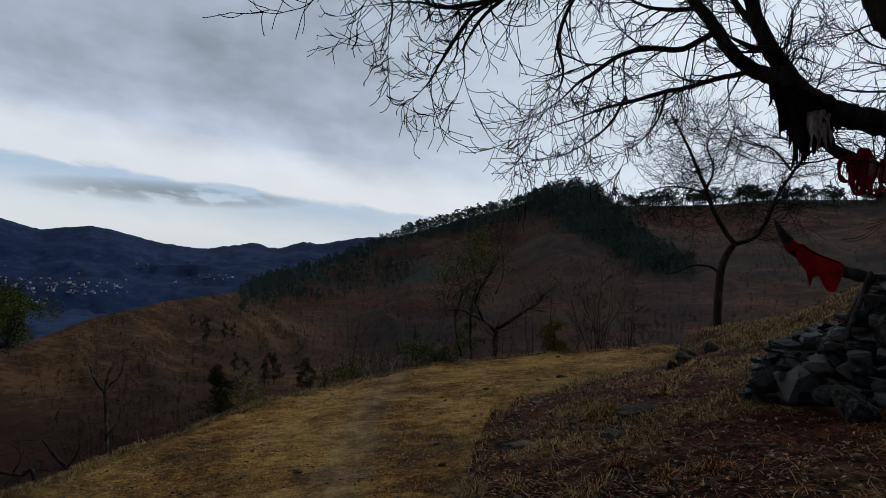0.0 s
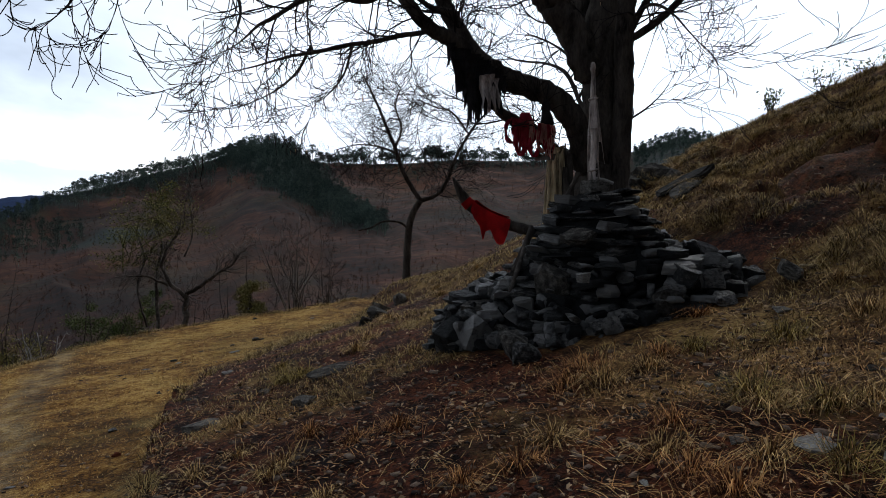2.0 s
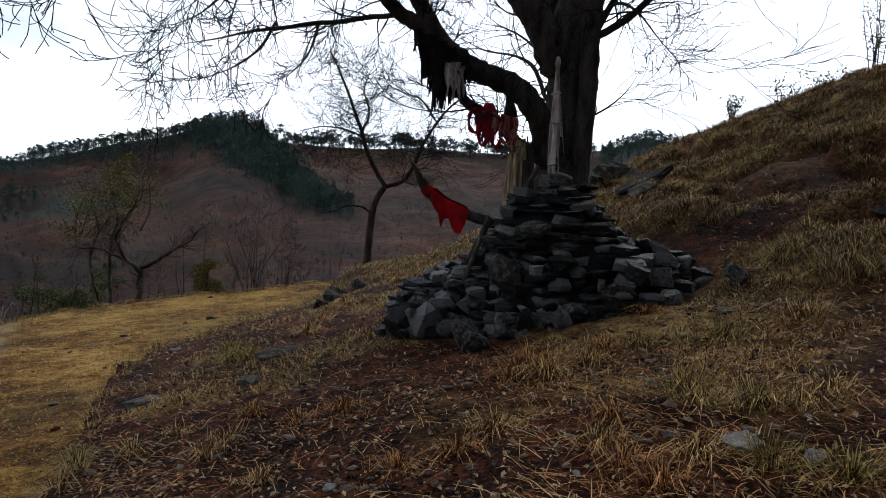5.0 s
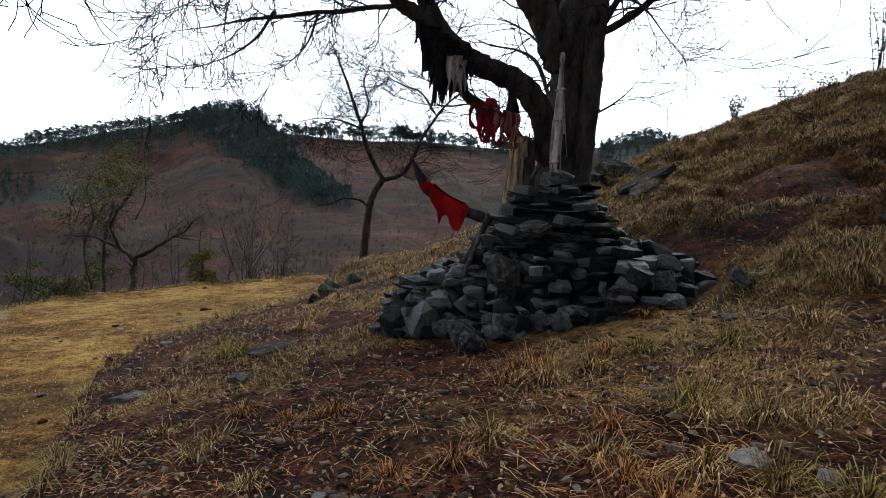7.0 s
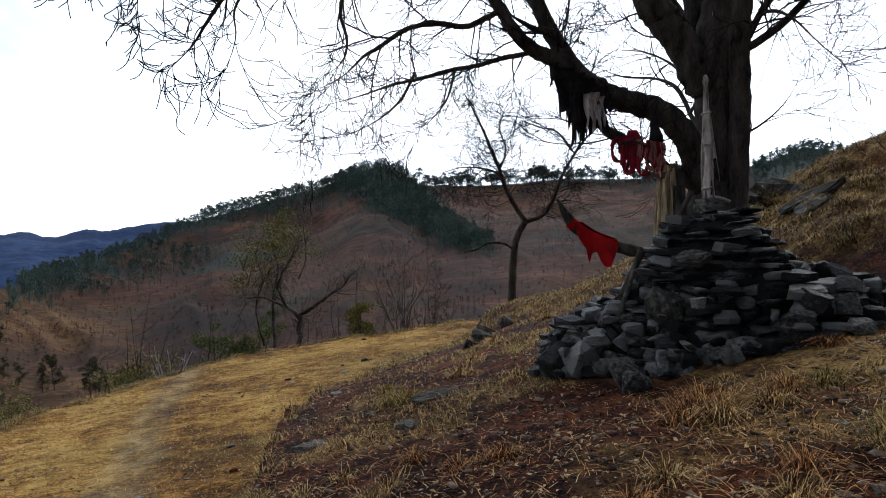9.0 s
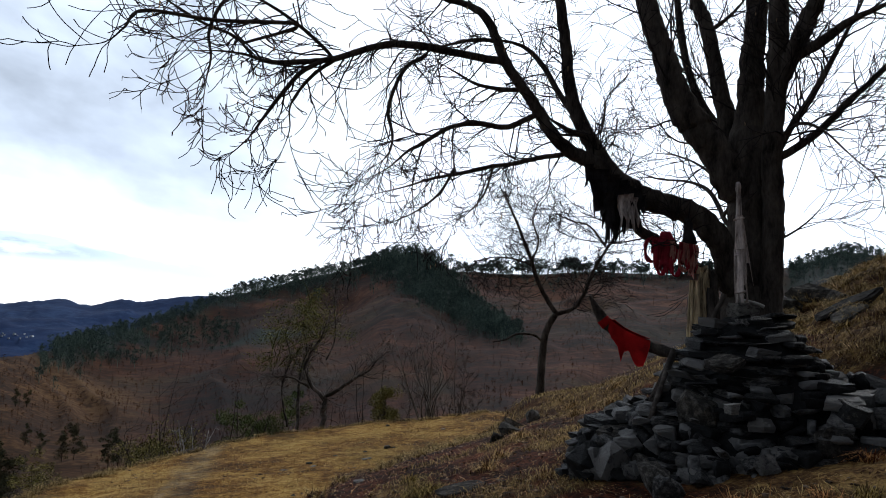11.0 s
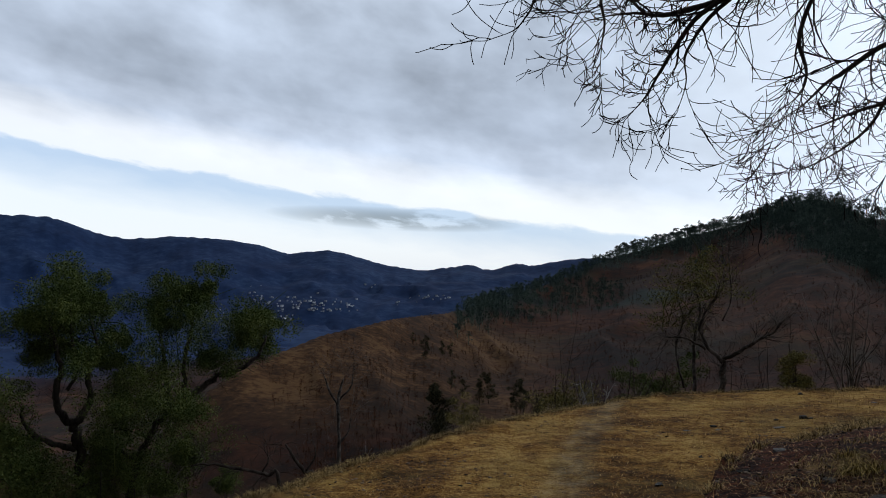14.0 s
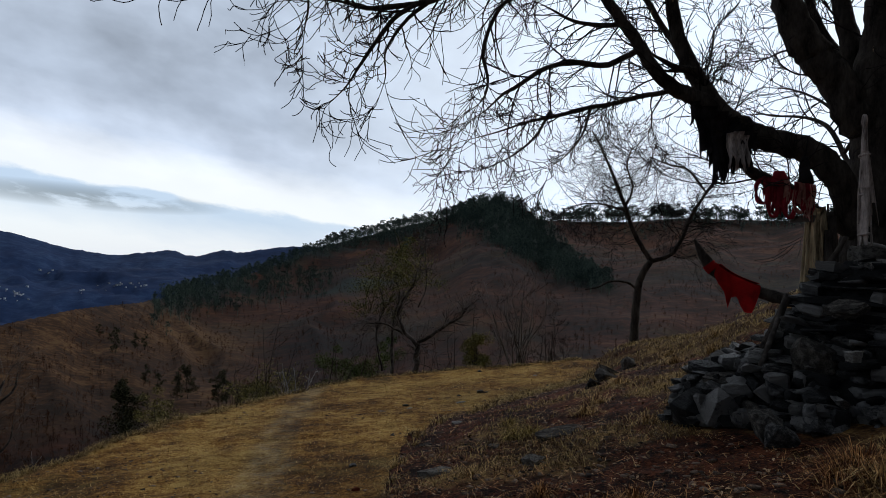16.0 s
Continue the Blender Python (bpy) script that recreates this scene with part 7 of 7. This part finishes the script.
ok = (r_ < b_ + 0.2 + 0.7 * fbm(px * 2.0, py * 2.0, 3, 56)) & (dens > np.where(px > 3.9, 0.0, np.where(r_ > 4.5, 0.14, 0.36))) & clear_of_cairn(px, py)
px, py, rk = px[ok], py[ok], r_[ok]
g = Geo()
near_by = (px < 3.9 + 0.4 * fbm(px * 1.3, py * 1.3, 2, 48)) & (rk < 4.2 + 1.6 * fbm(px * 1.1, py * 1.1, 2, 47))
g2 = Geo()
g2.many(blades(rooted(px[near_by], py[near_by]), 0.034 + 0.005 * rk[near_by], 0.0011 + 0.00028 * rk[near_by], 1.45, seed=9), BF)
tagged(part("rusty_grass", g2, M_NEAR_GRASS), "short rust-brown dry grass round the cairn", "grass", kind="stuff")
px, py, rk = px[~near_by], py[~near_by], rk[~near_by]
g.many(blades(rooted(px, py), 0.040 + 0.0048 * rk, 0.0010 + 0.00022 * rk, 1.45, seed=1), BF)
tagged(part("dry_grass", g, M_SLOPE_GRASS), "dry straw-coloured grass on the hillside", "grass", kind="stuff")

# short stubble on the terrace
px, py = scatter(42000, -48, 24, 2.5, 19, 0.75)
qx, qy = scatter(6000, -180, -48, 1.7, 6, 0.9)
px, py = np.concatenate([px, qx]), np.concatenate([py, qy])
r_, a_, e_, b_ = land_parts(px, py)
ok = (r_ > b_ - 0.2) & (r_ < e_ * 1.01) & ((np.abs(px + 1.12) > 0.28) | (gr.random(len(px)) < 0.3))
px, py, rk = px[ok], py[ok], r_[ok]
g = Geo()
g.many(blades(rooted(px, py), 0.022 + 0.0022 * rk, 0.0016 + 0.0003 * rk, 1.5, seed=2), BF)
tagged(part("stubble", g, M_STUBBLE), "short mown golden stubble on the terrace", "grass", kind="stuff")

# rank tufts along the terrace rim and the banks
c = []
for _ in range(620):
    a = gr.uniform(-40, 22)
    rr = np.interp(a, EDGE_AZ, EDGE_R) * gr.uniform(0.975, 1.01)
    c.append((rr * math.sin(radians(a)), rr * math.cos(radians(a)), 0.11, 30))
for _ in range(230):
    a = gr.uniform(-8, 30)
    rr = np.interp(a, BANK_AZ, BANK_R) + gr.uniform(-1.7, 0.5)
    c.append((rr * math.sin(radians(a)), rr * math.cos(radians(a)), gr.uniform(0.07, 0.15), 60))
for _ in range(2300):
    a, rr = gr.uniform(36, 76), gr.uniform(4.2, 14)
    tx, ty = rr * math.sin(radians(a)), rr * math.cos(radians(a))
    if tx > 3.9 and fbm(np.array([tx * 0.9]), np.array([ty * 0.9]), 3, 44)[0] > -0.16 - 0.2 * (ty > 3.5) and float(hollows(np.array([tx]), np.array([ty]))[0]) < 0.3:
        c.append((rr * math.sin(radians(a)), rr * math.cos(radians(a)), gr.uniform(0.06, 0.14), 105))
c = [k for k in c if math.hypot(k[0] - CX, k[1] - CY) > 1.25 and (k[3] != 60 or fbm(np.array([k[0] * 1.6]), np.array([k[1] * 1.6]), 2, 55)[0] > -0.05)]
g = Geo()
for k, (x0, y0, L, n) in enumerate(c):
    rad = np.abs(gr.normal(size=n)) * L * 0.45
    th = gr.uniform(0, 6.28, n)
    qx, qy = x0 + rad * np.cos(th), y0 + rad * np.sin(th)
    g.many(blades(rooted(qx, qy), L, 0.0018, 1.5, seed=100 + k, yaw=th + gr.normal(size=n) * 0.5), BF)
tagged(part("grass_tufts", g, M_SLOPE_GRASS), "rank dry grass tufts on banks and slope", "grass", kind="stuff")


# pale dead clumps standing out of the slope's mats
g = Geo()
for k in range(300):
    a, rr = gr.uniform(38, 76), gr.uniform(4.6, 13)
    x0, y0 = rr * math.sin(radians(a)), rr * math.cos(radians(a))
    n, L = 90, gr.uniform(0.07, 0.14)
    if x0 < 4.1 or math.hypot(x0 - CX, y0 - CY) < 1.35 or float(hollows(np.array([x0]), np.array([y0]))[0]) > 0.3:
        continue
    rad = np.abs(gr.normal(size=n)) * L * 0.5
    th = gr.uniform(0, 6.28, n)
    g.many(blades(rooted(x0 + rad * np.cos(th), y0 + rad * np.sin(th)), L, 0.0018, 1.6, seed=4000 + k, yaw=th + gr.normal(size=n) * 0.5), BF)
tagged(part("pale_clumps", g, M_STRAW), "pale dead grass clumps on the slope", "grass", kind="stuff")


def tussock(x0, y0, L, n, mat, label, seed, width=0.0022):
    rg = np.random.default_rng(seed)
    n = int(n * 2.6)
    L *= 0.9
    rad = np.abs(rg.normal(size=n)) * L * 0.48
    th = rg.uniform(0, 6.28, n)
    qx, qy = x0 + rad * np.cos(th), y0 + rad * np.sin(th)
    root = rooted(qx, qy)
    zb = gz(x0, y0)
    g = Geo()
    g.many(blades(root - np.array([x0, y0, zb]), L * 0.85, width * 0.8, 1.25, seed=seed, yaw=th + rg.normal(size=n) * 0.6), BF)
    t = tagged(part("grass_tussock", g, mat), label, "grass", "grass tussocks")
    t.location = (x0, y0, zb)
    return t


# tussocks near the path
for k, (x0, y0, L, n, kind) in enumerate([
    (3.43, 2.32, 0.16, 120, "s"),
    (3.99, 2.45, 0.2, 160, "s"),
    (2.38, 2.11, 0.16, 120, "g"),
    (2.43, 1.82, 0.14, 90, "s"),
    (2.11, 1.52, 0.13, 90, "g"),
    (2.03, 1.73, 0.12, 80, "s"),
    (1.82, 1.86, 0.12, 80, "r"),
    (2.25, 3.01, 0.16, 130, "r"),
    (2.22, 2.82, 0.15, 120, "s"),
    (2.12, 2.96, 0.14, 100, "r"),
    (2.74, 2.76, 0.12, 90, "g"),
    (2.44, 2.75, 0.12, 90, "s"),
    (0.80, 3.48, 0.12, 90, "s"),
    (0.71, 3.39, 0.1, 70, "s"),
    (1.29, 5.20, 0.14, 110, "g"),
    (1.25, 5.74, 0.12, 90, "g"),
    (1.35, 3.33, 0.12, 80, "r"),
    (1.14, 3.38, 0.1, 70, "r"),
    (2.04, 5.85, 0.14, 110, "s"),
    (2.00, 4.67, 0.12, 90, "s"),
    (3.59, 7.63, 0.16, 110, "s"),
    (3.94, 7.42, 0.16, 110, "s"),
    (3.05, 2.47, 0.14, 110, "g"),
    (2.19, 1.32, 0.13, 100, "g"),
    (1.81, 1.68, 0.12, 90, "r"),
    (1.27, 2.48, 0.11, 80, "r"),
    (1.50, 2.43, 0.11, 80, "r"),
    (1.71, 2.51, 0.11, 80, "s"),
    (0.84, 2.86, 0.1, 70, "s"),
    (0.73, 4.45, 0.11, 80, "s"),
    (0.42, 3.83, 0.1, 70, "s"),
    (2.04, 2.18, 0.12, 80, "r"),
    (2.64, 1.68, 0.12, 90, "s"),
    (4.09, 2.48, 0.17, 140, "s"),
    (3.82, 2.73, 0.13, 100, "s"),
    (2.33, 2.01, 0.13, 110, "s"),
    (2.41, 1.80, 0.13, 100, "g"),
    (3.32, 1.75, 0.12, 90, "g"),
    (2.32, 1.18, 0.13, 100, "s"),
    (2.59, 2.83, 0.12, 90, "r"),
    (3.18, 3.16, 0.12, 80, "r"),
    (3.64, 1.62, 0.13, 90, "g"),
    (2.50, 1.69, 0.12, 80, "s"),
    (1.88, 2.05, 0.12, 90, "s"),
    (1.17, 5.22, 0.15, 120, "g"),
    (1.81, 5.45, 0.14, 100, "s"),
    (2.51, 6.56, 0.14, 100, "s"),
    (4.19, 9.12, 0.16, 110, "s"),
    (4.58, 8.56, 0.15, 110, "s"),
    (1.00, 3.75, 0.11, 90, "r"),
    (0.64, 3.87, 0.1, 70, "s"),
]):
    mt, lab = {"s": (M_STRAW, "dry yellow grass tussock on bare soil"), "r": (M_STRAW_RED, "rust-brown dry grass tussock on soil"), "g": (M_STRAW_GREEN, "yellow-green grass tussock by the path")}[kind]
    tussock(x0, y0, L, n, mt, lab, 300 + k)

# straw lying about in front, rusty and pale
for count, mt, nm, lab, az0, az1, r0, r1, L, seed in [(26000, M_STRAW_RED, "rusty_straw", "rust-brown straw lying on bare soil", -8, 76, 1.5, 7.5, 0.066, 5), (7500, M_STRAW, "pale_straw", "pale dry straw strewn over the soil", -8, 76, 1.5, 12, 0.105, 6), (9000, M_DEAD_LEAF, "dead_stalks", "grey-brown dead stalks lying on the slope", 34, 76, 4.2, 12, 0.12, 7)]:
    px, py = scatter(count, az0, az1, r0, r1, 0.95)
    qx, qy = scatter(int(count * 1.2), 76, 352, 0.5, 6, 0.9)
    sx_, sy_ = scatter(count // 3, -8, 76, 0.4, 1.5)
    px, py = np.concatenate([px, qx, sx_]), np.concatenate([py, qy, sy_])
    r_, a_, e_, b_ = land_parts(px, py)
    ok = (r_ < b_ + 0.5) & clear_of_cairn(px, py) & ((np.abs(r_ - b_ + 0.35) > 0.5 + 0.4 * fbm(px * 1.5, py * 1.5, 2, 49)) | (a_ > 16) | (gr.random(len(px)) < 0.18))
    ok &= fbm(px * 0.9, py * 0.9, 3, 40 + seed) + gr.uniform(-0.28, 0.28, len(px)) > -0.03
    root = rooted(px[ok], py[ok], -0.008)
    g = Geo()
    g.many(blades(root, L * (1 + (gr.random(len(root)) > 0.9)), 0.0016, 1.5, 0.2, seed=seed), BF)
    tagged(part(nm, g, mt), lab, "straw", kind="stuff")

# dead leaves and stone chips
px, py = scatter(14000, -8, 76, 1.5, 12, 0.95)
qx, qy = scatter(16000, 76, 352, 0.5, 8, 0.95)
sx_, sy_ = scatter(6000, -8, 76, 0.4, 1.5)
px, py = np.concatenate([px, qx, sx_]), np.concatenate([py, qy, sy_])
r_, a_, e_, b_ = land_parts(px, py)
ok = (r_ < b_ + 0.3) & clear_of_cairn(px, py)
root = rooted(px[ok], py[ok], -0.006)
n = len(root)
a = gr.normal(size=(n, 3)) * [1, 1, 0.35]
a /= np.linalg.norm(a, axis=1, keepdims=True)
b = np.cross(a, gr.normal(size=(n, 3)) * 0.4 + [0, 0, 1])
b /= np.linalg.norm(b, axis=1, keepdims=True)
s = gr.uniform(0.006, 0.018, (n, 1))
g = Geo()
g.many(np.stack([root - a * s, root + b * s * 0.5 + [0, 0, 0.004], root + a * s, root - b * s * 0.5 + [0, 0, 0.004]], 1), [(0, 1, 2, 3)])
tagged(part("leaf_litter", g, M_DEAD_LEAF), "curled brown dead leaves on the soil", "leaves", kind="stuff")
px, py = scatter(9000, -30, 76, 1.5, 13, 0.9)
r_, a_, e_, b_ = land_parts(px, py)
ok = (fbm(px * 0.8, py * 0.8, 3, 61) + 0.30 * ss(0.8, 0, np.abs(r_ - b_)) + 0.22 * ss(2.4, 0.6, r_ - b_) * (r_ > b_) + gr.uniform(-0.2, 0.2, len(px)) > 0.02) & (r_ < e_ * 0.97) & clear_of_cairn(px, py)
root = rooted(px[ok], py[ok], -0.004)
n = len(root)
s = (gr.uniform(0.006, 0.020, n) * gr.uniform(0.6, 1.6, n))[:, None, None]
box = np.array([(-1, -0.7, -0.2), (1, -0.5, -0.2), (0.8, 0.7, -0.2), (-0.9, 0.6, -0.2), (-0.9, -0.6, 0.16), (0.85, -0.45, 0.12), (0.7, 0.6, 0.15), (-0.8, 0.5, 0.2)])
th = gr.uniform(0, 6.28, n)
rot = np.stack([np.stack([np.cos(th), -np.sin(th), 0 * th], -1), np.stack([np.sin(th), np.cos(th), 0 * th], -1), np.stack([0 * th, 0 * th, 1 + 0 * th], -1)], 1)
v = np.einsum("nij,kj->nki", rot, box) * s * (1 + gr.uniform(-0.25, 0.25, (n, 8, 3))) + root[:, None]
g = Geo()
g.many(v, [(4, 5, 6, 7), (0, 1, 5, 4), (1, 2, 6, 5), (2, 3, 7, 6), (3, 0, 4, 7)])
tagged(part("stone_chips", g, M_CHIP), "loose stone chips scattered over soil and path", "stones", kind="stuff")
